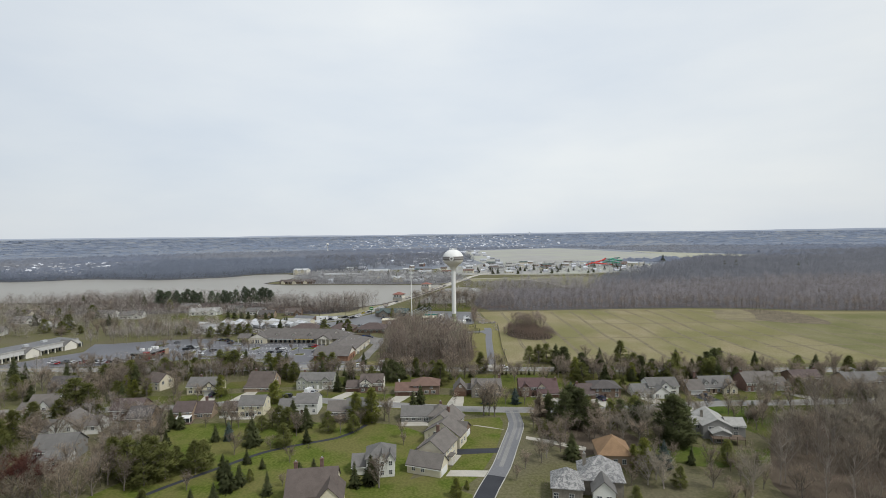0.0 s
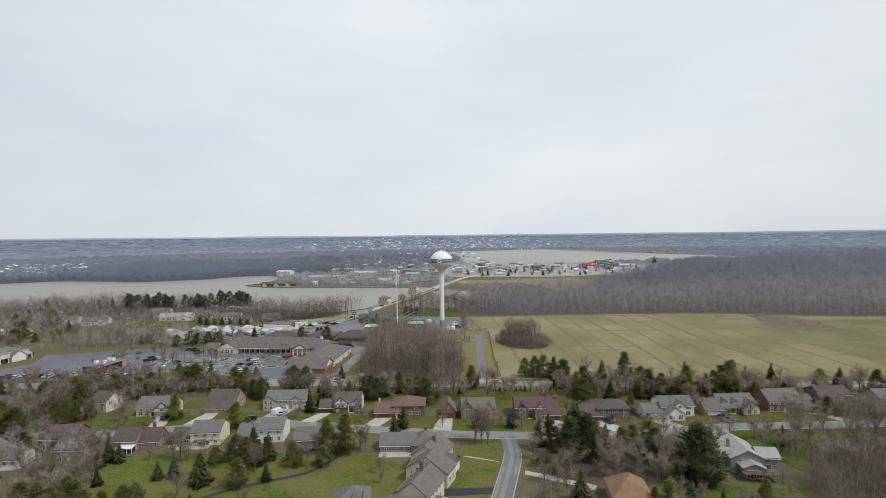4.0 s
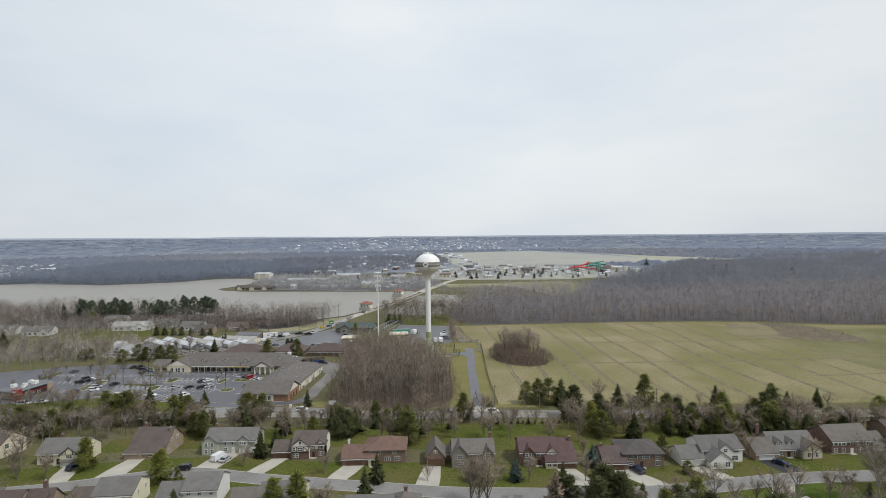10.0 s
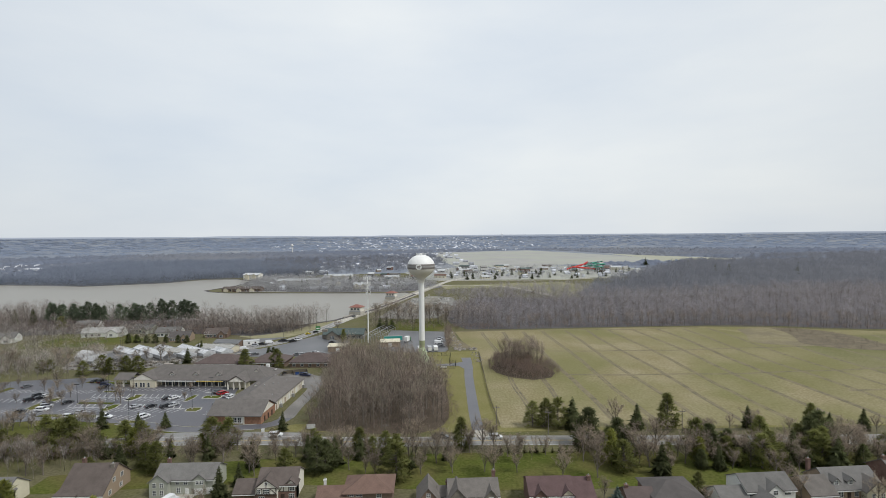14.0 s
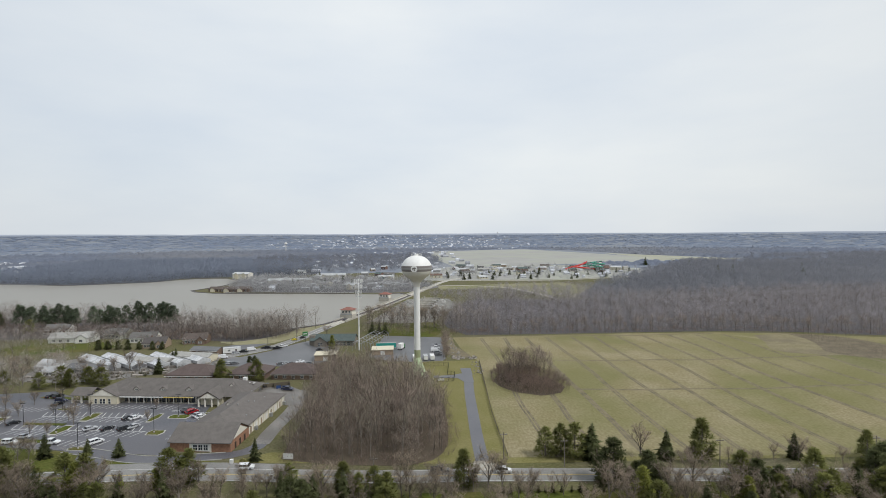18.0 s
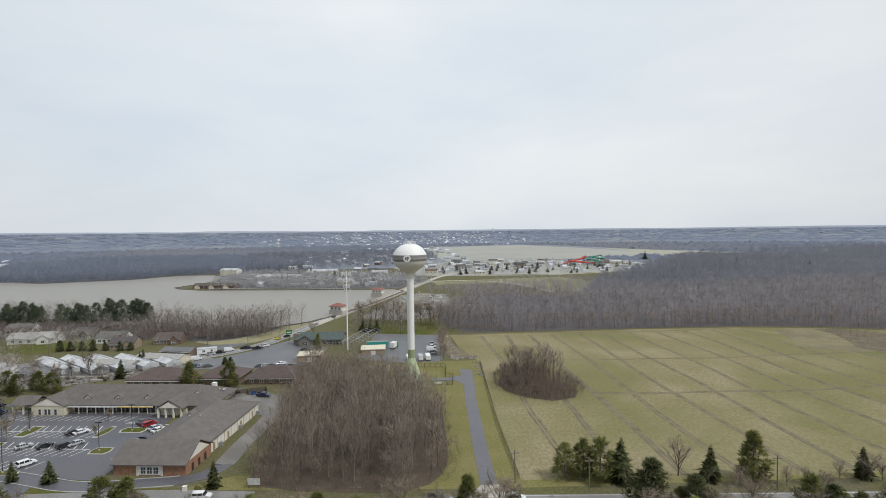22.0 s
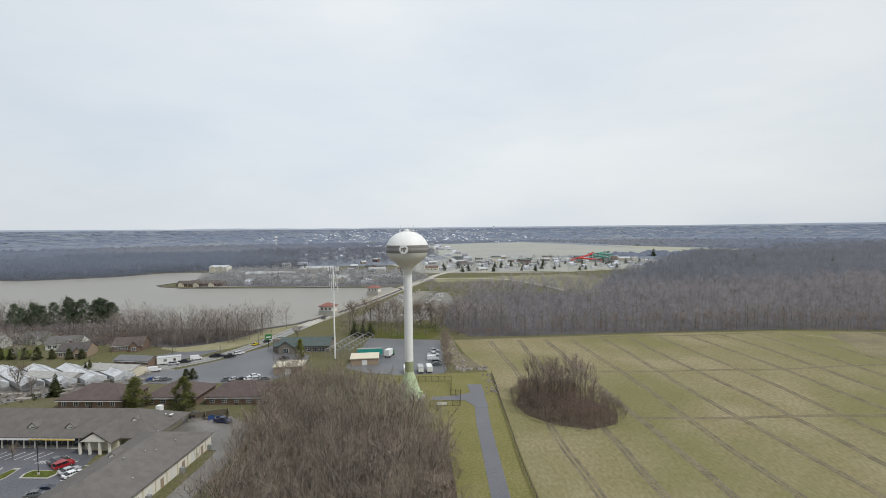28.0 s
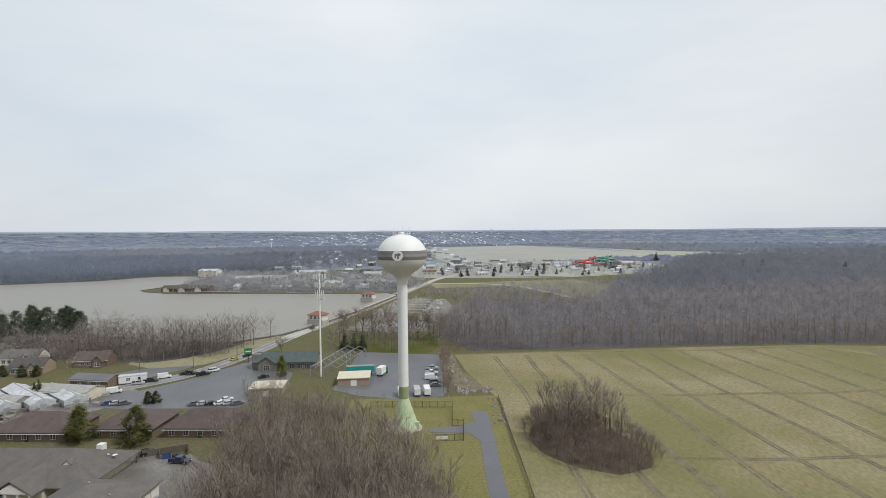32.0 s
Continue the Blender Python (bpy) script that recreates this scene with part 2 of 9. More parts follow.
mat("hazed_horizon_wood", (0.327, 0.381, 0.484), (0.276, 0.322, 0.418), scale=0.003, amount=0.6, per_island=0.03, rough=1, spec=0.05, through=0.5)
# mid-distance twigs, tinted bluish to stand for haze
mat("hazed_mid_twigs", (0.281, 0.290, 0.320), (0.219, 0.226, 0.253), scale=0.012, amount=1.2, per_island=0.08, rough=1, spec=0.05, through=0.5)
mat("spruce_needles", (0.094, 0.108, 0.05), (0.128, 0.14, 0.062), scale=0.6, amount=0.9, per_object=0.25, per_island=0.15, rough=0.9, spec=0.15, through=0.45)
mat("lake_pine_needles", (0.117, 0.150, 0.101), (0.158, 0.185, 0.117), scale=0.5, amount=0.9, per_object=0.2, per_island=0.12, rough=0.9, spec=0.15, through=0.45)
mat("lush_lawn", (0.055, 0.088, 0.014), (0.085, 0.108, 0.022), scale=0.14, amount=1.2, fine=9, third=(0.105, 0.1, 0.035), third_scale=0.06, rough=1, spec=0.1, grain=0.15)
mat("pine_needles", (0.215, 0.22, 0.072), (0.15, 0.163, 0.058), scale=0.5, amount=0.9, per_object=0.25, per_island=0.12, rough=0.9, spec=0.15, through=0.45)
mat("yellow_pine_needles", (0.275, 0.28, 0.07), (0.19, 0.208, 0.058), scale=0.5, amount=0.9, per_object=0.2, per_island=0.15, rough=0.9, spec=0.15, through=0.45)
mat("blue_spruce_needles", (0.14, 0.18, 0.16), (0.1, 0.135, 0.118), scale=0.5, amount=0.9, per_object=0.15, per_island=0.2, rough=0.9, spec=0.15, through=0.45)
mat("hedge_leaves", (0.075, 0.085, 0.038), (0.098, 0.085, 0.044), scale=0.5, amount=0.9, per_object=0.3, per_island=0.2, rough=0.9, spec=0.15, through=0.45)
# buildings
for nm, c in (("grey_shingles", (0.168, 0.162, 0.154)), ("brown_shingles", (0.128, 0.106, 0.095)), ("red_shingles", (0.175, 0.115, 0.093)),
              ("maroon_shingles", (0.12, 0.08, 0.078)), ("pale_shingles", (0.36, 0.355, 0.335)), ("taupe_shingles", (0.168, 0.153, 0.14)),
              ("dark_shingles", (0.108, 0.098, 0.094)), ("orange_shingles", (0.285, 0.185, 0.11)), ("mall_shingles", (0.158, 0.145, 0.136)), ("green_shingles", (0.10, 0.125, 0.12)),
              ("plum_shingles", (0.122, 0.096, 0.09))):
    mat(nm, c, tuple(x * 0.74 for x in c), scale=0.5, amount=0.9, fine=9, bump=0.35, per_object=0.06, rough=0.95, spec=0.15)
mat("shake_shingles", (0.15, 0.15, 0.152), (0.34, 0.335, 0.325), scale=1.1, amount=2.2, fine=3, bump=0.5, rough=1)
for nm, c in (("cream_siding", (0.66, 0.62, 0.47)), ("white_siding", (0.68, 0.68, 0.64)), ("sage_siding", (0.38, 0.39, 0.33)), ("tan_siding", (0.33, 0.255, 0.185)),
              ("grey_siding", (0.25, 0.245, 0.235)), ("yellow_siding", (0.68, 0.63, 0.47)), ("buff_stucco", (0.62, 0.57, 0.44)), ("white_stucco", (0.72, 0.69, 0.61))):
    mat(nm, c, tuple(x * 0.86 for x in c), scale=0.35, amount=0.7, fine=12, per_object=0.03, rough=0.8)
for nm, c in (("red_brick", (0.19, 0.12, 0.098)), ("brown_brick", (0.21, 0.15, 0.115)), ("orange_brick", (0.36, 0.20, 0.13)), ("fieldstone", (0.25, 0.225, 0.19))):
    mat(nm, c, tuple(x * 0.65 for x in c), scale=1.2, amount=1.0, fine=6, bump=0.3, rough=0.95)
mat("dark_timber", (0.055, 0.038, 0.03), rough=0.8)
mat("garage_wood", (0.13, 0.075, 0.05), rough=0.6)
mat("white_trim", (0.72, 0.72, 0.70), (0.62, 0.62, 0.6), rough=0.6)
mat("dark_metal", (0.03, 0.03, 0.032), rough=0.5, metal=0.3)
mat("galvanised", (0.45, 0.46, 0.47), (0.36, 0.37, 0.38), rough=0.45, metal=0.6)
mat("deck_wood", (0.16, 0.12, 0.09), (0.11, 0.08, 0.06), scale=1, rough=0.9)
mat("fence_wood", (0.10, 0.085, 0.06), (0.14, 0.12, 0.09), scale=1, rough=0.9)
mat("pane_glass", (0.035, 0.042, 0.05), (0.05, 0.058, 0.066), scale=0.6, rough=0.08, spec=0.6)
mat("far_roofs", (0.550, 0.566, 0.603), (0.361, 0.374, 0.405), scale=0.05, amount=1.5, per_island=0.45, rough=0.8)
mat("greenhouse_film", (0.62, 0.63, 0.645), (0.36, 0.37, 0.385), scale=0.25, amount=1.5, fine=4, rough=0.45, third=(0.5, 0.5, 0.5), third_scale=0.12)
mat("flat_roof", (0.50, 0.51, 0.51), (0.36, 0.37, 0.38), scale=0.15, amount=0.9, rough=0.9)
mat("dark_roof", (0.13, 0.135, 0.14), (0.17, 0.17, 0.175), scale=0.15, amount=0.9, rough=0.9)
mat("bright_red", (0.30, 0.03, 0.03), rough=0.5)
mat("slide_red", (0.62, 0.06, 0.05), rough=0.4)
mat("slide_green", (0.08, 0.34, 0.24), rough=0.4)
mat("teal_paint", (0.03, 0.30, 0.26), (0.04, 0.25, 0.22), rough=0.5)
mat("truck_green", (0.05, 0.20, 0.06), rough=0.4)
mat("gate_red", (0.27, 0.125, 0.10), (0.22, 0.1, 0.08), rough=0.8)
mat("tank_white", (0.76, 0.76, 0.74), (0.70, 0.70, 0.68), scale=0.15, amount=0.7, rough=0.45)
mat("tank_cream", (0.72, 0.7, 0.65), (0.66, 0.645, 0.6), scale=0.15, amount=0.7, rough=0.5)
mat("tank_grey", (0.20, 0.185, 0.175), (0.175, 0.16, 0.15), scale=0.3, rough=0.5)
mat("tank_grey_light", (0.33, 0.325, 0.315), rough=0.5)
mat("tank_green", (0.37, 0.46, 0.265), (0.45, 0.53, 0.35), scale=0.25, amount=0.9, rough=0.55)
mat("tank_olive", (0.3, 0.33, 0.185), (0.26, 0.285, 0.165), scale=0.3, amount=0.9, rough=0.6)
mat("tyre_rubber", (0.02, 0.02, 0.02), rough=0.9)
mat("rim_metal", (0.5, 0.5, 0.52), rough=0.3, metal=0.8)
mat("car_glass", (0.02, 0.024, 0.03), rough=0.06, spec=0.6)
mat("lamp_clear", (0.7, 0.7, 0.66), rough=0.2)
mat("lamp_red", (0.4, 0.02, 0.02), rough=0.25)
for nm, c in (("white", (0.72, 0.73, 0.74)), ("silver", (0.42, 0.43, 0.45)), ("black", (0.015, 0.016, 0.018)), ("red", (0.30, 0.015, 0.02)),
              ("blue", (0.03, 0.07, 0.20)), ("grey", (0.12, 0.125, 0.13)), ("yellow", (0.62, 0.50, 0.02)), ("navy", (0.02, 0.025, 0.06))):
    mat("car_" + nm, c, tuple(x * 0.9 for x in c), rough=0.25, spec=0.6)

# ---------------------------------------------------------------- mesh helpers


class Geo:
    """Collects vertices and faces for one mesh."""

    def __init__(self):
        self.v, self.f = [], []

    def poly(self, pts):
        n = len(self.v)
        self.v += [tuple(p) for p in pts]
        self.f.append(tuple(range(n, n + len(pts))))
        return self

    def box(self, x0, x1, y0, y1, z0, z1):
        n = len(self.v)
        self.v += [(x, y, z) for z in (z0, z1) for x, y in ((x0, y0), (x1, y0), (x1, y1), (x0, y1))]
        for q in ((0, 3, 2, 1), (4, 5, 6, 7), (0, 1, 5, 4), (1, 2, 6, 5), (2, 3, 7, 6), (3, 0, 4, 7)):
            self.f.append(tuple(n + i for i in q))
        return self

    def extrude(self, prof, a, b, axis):
        """Closed profile, swept from a to b. axis x: profile is (y, z); axis y: profile is (x, z); axis z: (x, y)."""
        n, k = len(self.v), len(prof)
        for t in (a, b):
            for p, q in prof:
                self.v.append((t, p, q) if axis == "x" else (p, t, q) if axis == "y" else (p, q, t))
        self.f.append(tuple(n + i for i in range(k)))
        self.f.append(tuple(n + k + i for i in reversed(range(k))))
        for i in range(k):
            j = (i + 1) % k
            self.f.append((n + j, n + i, n + k + i, n + k + j))
        return self

    def tube(self, p, q, r0, r1, sides=6, caps=True):
        p, q = Vector(p), Vector(q)
        d = (q - p).normalized()
        u = d.orthogonal().normalized()
        w = d.cross(u)
        n = len(self.v)
        for c, r in ((p, r0), (q, r1)):
            for i in range(sides):
                a = 2 * math.pi * i / sides
                self.v.append(tuple(c + (u * math.cos(a) + w * math.sin(a)) * r))
        for i in range(sides):
            j = (i + 1) % sides
            self.f.append((n + i, n + j, n + sides + j, n + sides + i))
        if caps:
            self.f.append(tuple(n + i for i in reversed(range(sides))))
            self.f.append(tuple(n + sides + i for i in range(sides)))
        return self

    def lathe(self, prof, sides=32, cx=0.0, cy=0.0):
        n = len(self.v)
        for r, z in prof:
            for i in range(sides):
                a = 2 * math.pi * i / sides
                self.v.append((cx + r * math.cos(a), cy + r * math.sin(a), z))
        for k in range(len(prof) - 1):
            for i in range(sides):
                j = (i + 1) % sides
                self.f.append((n + k * sides + i, n + k * sides + j, n + (k + 1) * sides + j, n + (k + 1) * sides + i))
        return self

    def mesh(self, name, material, smooth=False):
        me = bpy.data.meshes.new(name)
        me.from_pydata(self.v, [], self.f)
        me.materials.append(MATS[material])
        bm = bmesh.new()
        bm.from_mesh(me)
        bmesh.ops.recalc_face_normals(bm, faces=bm.faces)
        bm.to_mesh(me)
        bm.free()
        if smooth:
            me.polygons.foreach_set("use_smooth", [True] * len(me.polygons))
        return me


def tri_mesh(name, verts, tris, material, normals=None):
    """A mesh of loose triangles from arrays, with soft crown normals where they are given."""
    me = bpy.data.meshes.new(name)
    me.vertices.add(len(verts))
    me.vertices.foreach_set("co", np.ascontiguousarray(verts, dtype=np.float32).ravel())
    me.loops.add(len(tris) * 3)
    me.loops.foreach_set("vertex_index", np.ascontiguousarray(tris, dtype=np.int32).ravel())
    me.polygons.add(len(tris))
    me.polygons.foreach_set("loop_start", np.arange(0, len(tris) * 3, 3, dtype=np.int32))
    me.update(calc_edges=True)
    if normals is not None:
        me.attributes.new("custom_normal", "FLOAT_VECTOR", "POINT").data.foreach_set("vector", np.ascontiguousarray(normals, dtype=np.float32).ravel())
        me.update()
    me.materials.append(MATS[material])
    return me


def part(name, geo, material, parent, label="", smooth=False):
    """One mesh object under a thing or a part. geo: a Geo or a ready mesh."""
    me = geo.mesh(name, material, smooth) if isinstance(geo, Geo) else geo
    ob = new(name, me)
    ob.parent = parent
    if label:
        tagged(ob, label)
    return ob


def thing(name, x, y, z, rz, label, category, group="", kind=""):
    ob = new(name)
    ob.empty_display_size = 0.5
    ob.matrix_world = pose(x, y, z, 0, 0, rz)
    return tagged(ob, label, category, group, kind)


def solid(name, geo, material, label, category, kind="", group="", smooth=False):
    return tagged(new(name, geo.mesh(name, material, smooth)), label, category, group, kind)


def smooth_line(pts, step=4.0):
    """A Catmull-Rom line through points in the plan."""
    p = [Vector((*q, 0)) for q in pts]
    p = [2 * p[0] - p[1]] + p + [2 * p[-1] - p[-2]]
    out = []
    for a, b, c, d in zip(p, p[1:], p[2:], p[3:]):
        n = max(1, int((c - b).length / step))
        for i in range(n):
            t = i / n
            out.append(0.5 * (2 * b + (c - a) * t + (2 * a - 5 * b + 4 * c - d) * t * t + (3 * b - a - 3 * c + d) * t ** 3))
    return out + [p[-2]]


def offset_line(line, d):
    out = []
    for i, p in enumerate(line):
        t = (line[min(i + 1, len(line) - 1)] - line[max(i - 1, 0)]).normalized()
        out.append(p + Vector((-t.y, t.x, 0)) * d)
    return out


def strip(geo, line, d0, d1, z0, z1=None):
    """A ribbon between two offsets of a line, at height z0, or a raised bar up to z1."""
    a, b = offset_line(line, d0), offset_line(line, d1)
    top = z0 if z1 is None else z1
    for i in range(len(line) - 1):
        geo.poly([(a[i].x, a[i].y, top), (b[i].x, b[i].y, top), (b[i + 1].x, b[i + 1].y, top), (a[i + 1].x, a[i + 1].y, top)])
        if z1 is not None:
            for s in (a, b):
                geo.poly([(s[i].x, s[i].y, z0), (s[i + 1].x, s[i + 1].y, z0), (s[i + 1].x, s[i + 1].y, z1), (s[i].x, s[i].y, z1)])
    return geo


def patch(name, pts, z, material, label, category, rounded=False):
    """A thin sheet on the ground with a soft, uneven outline."""
    if rounded:
        pts = [(p.x, p.y) for p in smooth_line(list(pts) + [pts[0]], 6.0)[:-1]]
    g = Geo()
    g.extrude(pts, z - 0.25, z, "z")
    return solid(name, g, material, label, category, "structure")


def inside(x, y, poly):
    c = False
    for (x0, y0), (x1, y1) in zip(poly, poly[1:] + poly[:1]):
        if (y0 > y) != (y1 > y) and x < (x1 - x0) * (y - y0) / (y1 - y0) + x0:
            c = not c
    return c

# ---------------------------------------------------------------- ground, water, roads


def skyline(x, y):
    """Height of the far hills' crest in the direction of a point."""
    c = x / max(math.hypot(x, y + 250), 1.0)
    return 90 - 22 * max(0.0, c) + 22 * max(0.0, -c)


def far_z(x, y):
    """The land lies flat near by and rises softly to far wooded hills."""
    k = max(0.0, (math.hypot(x, y + 250) - 2650) / 1890)
    return k ** 1.25 * (skyline(x, y) - 10)


g = Geo()
rings = [0, 120, 260, 420, 640, 1000, 1400, 2100, 2650, 3100, 3500, 4000, 4540]
n_side = 96
for r in rings[1:]:
    for i in range(n_side):
        a = 2 * math.pi * i / n_side
        g.v.append((r * math.cos(a), -250 + r * math.sin(a), far_z(r * math.cos(a), -250 + r * math.sin(a))))
g.f.append(tuple(range(n_side)))
for k in range(len(rings) - 2):
    for i in range(n_side):
        j = (i + 1) % n_side
        g.f.append((k * n_side + i, k * n_side + j, (k + 1) * n_side + j, (k + 1) * n_side + i))
ground = solid("ground", g, "ground_mix", "wide flat ground of dull winter grass and leaf litter, haze-coloured hills far off", "ground", "structure")
ground.data.materials.append(MATS["hazed_far_ground"])
# land beyond 1000 m takes the haze-tinted colour
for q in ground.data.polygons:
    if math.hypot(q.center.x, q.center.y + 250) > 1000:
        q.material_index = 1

LAKE = [(-1500, 420), (-900, 300), (-600, 230), (-320, 205), (-230, 190), (-150, 150), (-100, 138), (-76, 160), (-57, 200), (-36, 262), (-10, 355),
        (-22, 381), (-43, 376), (-130, 389), (-193, 399), (-256, 408), (-290, 428), (-303, 446), (-296, 470), (-285, 520), (-290, 600),
        (-330, 650), (-380, 655), (-405, 630), (-430, 590), (-476, 569), (-533, 547), (-610, 575), (-700, 597), (-790, 556), (-1000, 570), (-1500, 700)]
patch("water", LAKE, 0.06, "lake_water", "calm muddy brown reservoir water under an overcast sky", "lake")
shore_line = [Vector((x, y, 0)) for x, y in LAKE[1:]]
solid("shore", strip(Geo(), shore_line, -1.5, 2.0, 0.0, 0.35), "wood_litter", "low bare earth shore along the reservoir", "shore", "structure")

FIELD = [(29.4, -99), (31, -40), (32.8, -8), (34.6, 25), (27, 60), (24, 97), (80, 99), (150, 101), (215, 99), (262, 90), (320, 70), (420, 60), (520, 30), (520, -103), (200, -106), (90, -102)]
patch("field", FIELD, 0.05, "field_grass", "pale yellow-green mown hay field crossed by tyre tracks", "field")
TRACKS = ((44.5, 1.0), (59, 0.7), (73.3, 0.5), (89, 0.7), (105.6, 0.8), (121.8, 1.0), (139.2, 1.0), (157.5, 1.2), (175, 1.5), (193, 1.5), (212, 1.5), (232, 1.5), (255, 2), (280, 2), (306, 2))


def track_line(x, wob):
    y1 = 95 if x < 215 else 80 - (x - 215) * 0.25
    return smooth_line([(x + wob * math.sin(y * 0.045 + x) + 0.2 * math.sin(y * 0.19 + 2 * x), y) for y in range(-100, int(y1), 12)], 6)


# mown strips between the tracks, greener towards the east
for k, m in ((8, "green_hay"), (9, "green_hay"), (10, "green_hay"), (11, "deep_hay"), (12, "deep_hay"), (13, "deep_hay")):
    a, b = track_line(*TRACKS[k]), track_line(*TRACKS[k + 1])
    patch("hay_strip", [(q.x, q.y) for q in a] + [(q.x, q.y) for q in reversed(b)], 0.06, m, "slightly greener mown strip of the hay field", "field")
patch("hay_strip", [(q.x, q.y) for q in track_line(*TRACKS[-1])] + [(420, 56), (519, 29), (519, -102), (310, -102)], 0.06, "deep_hay", "slightly greener mown strip of the hay field", "field")
g = Geo()
for k, (x, wob) in enumerate(TRACKS):
    line = track_line(x, wob)
    strip(g, line, -1.15 - 0.2 * math.sin(k), -0.15, 0.075)
    strip(g, line, 0.2 + 0.15 * math.cos(k * 2.0), 1.15, 0.075)
for y, x0, x1 in ((24, 78, 420), (-31, 73, 330), (96, 26, 210), (-64, 190, 420)):
    line = smooth_line([(x, y + 2.2 * math.sin(x * 0.03) + 0.7 * math.sin(x * 0.11)) for x in range(x0, x1, 14)], 6)
    strip(g, line, -0.95, -0.15, 0.08)
    strip(g, line, 0.15, 0.9, 0.08)
solid("field_tracks", g, "track_dirt", "parallel worn tyre tracks across the hay field", "tracks", "structure")
patch("scrub_patch", [(232, 86), (224, 62), (214, 41), (226, 30), (246, 26), (262, 50), (270, 74), (262, 90)], 0.086, "weedy_grass", "brownish weedy patch at the edge of the field", "ground", True)
patch("soil_patch", [(258, 88), (258, 72), (252, 54), (242, 34), (246, 24), (262, 14), (284, 10), (293, 44), (289, 69), (276, 84)], 0.09, "brush_soil", "dark brown patch of dead brush in the field", "ground", True)
patch("dirt_corner", [(16, 103), (23, 100), (24, 70), (29, 50), (31, 38), (25, 36), (19, 44), (16, 60)], 0.10, "track_dirt", "bare brown earth at the corner of the field", "ground", True)

patch("tower_lawn", [(-20, 30), (34, 30), (32, -10), (29.5, -100), (4, -101), (6, -60), (5, -36), (-20, -12)], 0.04, "verge_grass", "yellow-green mown grass round the water tower", "lawn")
patch("north_verge", [(-60, -97), (20, -103), (200, -107), (200, -102), (36, -98), (-48, -90)], 0.045, "verge_grass", "yellow-green grass verge along the road", "lawn")
patch("back_lawns", [(-112, -129), (-60, -122), (-20, -120), (60, -122), (100, -126), (160, -130), (160, -141), (100, -146), (20, -146), (-50, -138), (-112, -140)], 0.03, "lawn", "green back lawns behind the houses", "lawn", True)
patch("front_lawns", [(-130, -152), (-74, -146), (-30, -152), (30, -156), (75, -160), (128, -153), (165, -154), (170, -176), (100, -180), (27, -182), (-12, -176), (-50, -167), (-100, -170)], 0.03, "lawn", "green front lawns along the street", "lawn", True)
patch("common_lawn", [(-112, -187), (-60, -187), (-25, -190), (-10, -205), (-14, -235), (-24, -256), (-60, -270), (-112, -270), (-104, -246), (-96, -224), (-104, -204)], 0.031, "bright_lawn", "bright green open lawn behind the houses", "lawn", True)
patch("corner_lawn", [(3, -186), (17, -184), (15, -205), (9, -226), (3, -238), (-12, -246), (-16, -236), (-2, -228), (1, -212)], 0.035, "bright_lawn", "bright green front lawns beside the side street", "lawn", True)
patch("south_lawn", [(-32, -236), (-10, -238), (4, -244), (0, -262), (-12, -276), (-44, -272), (-40, -250)], 0.033, "bright_lawn", "green lawn beside the fresh asphalt", "lawn", True)
patch("garden_lawn", [(58, -205), (80, -214), (100, -216), (112, -205), (104, -218), (94, -226), (78, -229), (66, -224), (60, -214)], 0.035, "lush_lawn", "bright green lawn below the decked house", "lawn", True)
patch("east_lawn", [(86, -178), (112, -173), (124, -178), (128, -200), (118, -212), (106, -206), (103, -198), (100, -188)], 0.036, "lush_lawn", "deep green lawn beside the street", "lawn", True)
patch("mulch_bed", [(30, -197), (37, -193), (48, -196), (60, -199), (62, -212), (48, -216), (40, -221), (33, -212)], 0.037, "leaf_litter", "dark brown mulched bed under the garden trees", "garden bed", True)
patch("west_lawn", [(-150, -152), (-126, -152), (-118, -164), (-146, -168), (-160, -160)], 0.035, "lawn", "green lawn with bare spots", "lawn", True)
patch("lot_verge", [(-195, -84), (-150, -79), (-122, -84), (-84, -92), (-60, -97), (-60, -102), (-195, -99)], 0.03, "lawn", "grass strip between the parking lot and the road", "lawn", True)
patch("bank_lawn", [(-118, 84), (-96, 90), (-84, 120), (-70, 160), (-60, 190), (-68, 200), (-86, 165), (-100, 130), (-135, 100)], 0.03, "pale_meadow", "pale grass bank beside the dam road", "lawn", True)
patch("dam_grass", [(-24, 100), (12, 104), (16, 150), (0, 170), (-30, 165), (-36, 130)], 0.03, "lawn", "dull grass below the dam", "lawn", True)
patch("hill_lawn", [(-270, 62), (-205, 75), (-200, 96), (-225, 106), (-262, 100)], 0.03, "lawn", "green hillside lawn below a white house", "lawn", True)
patch("far_meadow", [(24, 470), (210, 500), (230, 420), (176, 318), (150, 330), (120, 430), (30, 420)], 0.04, "pale_meadow", "pale meadow beside the far road", "lawn")

# streets
ROAD_N = [(-420, -92), (-300, -95), (-160, -104), (-100, -104), (-66, -104.5), (-15, -109.5), (20, -110.5), (50, -112.3), (100, -115.5), (165, -119), (300, -125), (520, -135)]
rn = smooth_line(ROAD_N, 8)
solid("road", strip(Geo(), rn, -4.2, 4.2, 0.085), "old_asphalt", "two-lane worn grey asphalt road", "road", "structure")
g = Geo()
strip(g, rn, -0.22, -0.08, 0.095)
strip(g, rn, 0.08, 0.22, 0.095)
solid("road_centre_line", g, "paint_yellow", "faded yellow double centre line on the road", "road marking", "structure")
g = Geo()
strip(g, rn, -3.75, -3.6, 0.095)
strip(g, rn, 3.6, 3.75, 0.095)
solid("road_edge_lines", g, "paint_white", "white edge lines along the road", "road marking", "structure")
rt = smooth_line([(-100, -100.5), (-66, -101), (-40, -104)], 6)
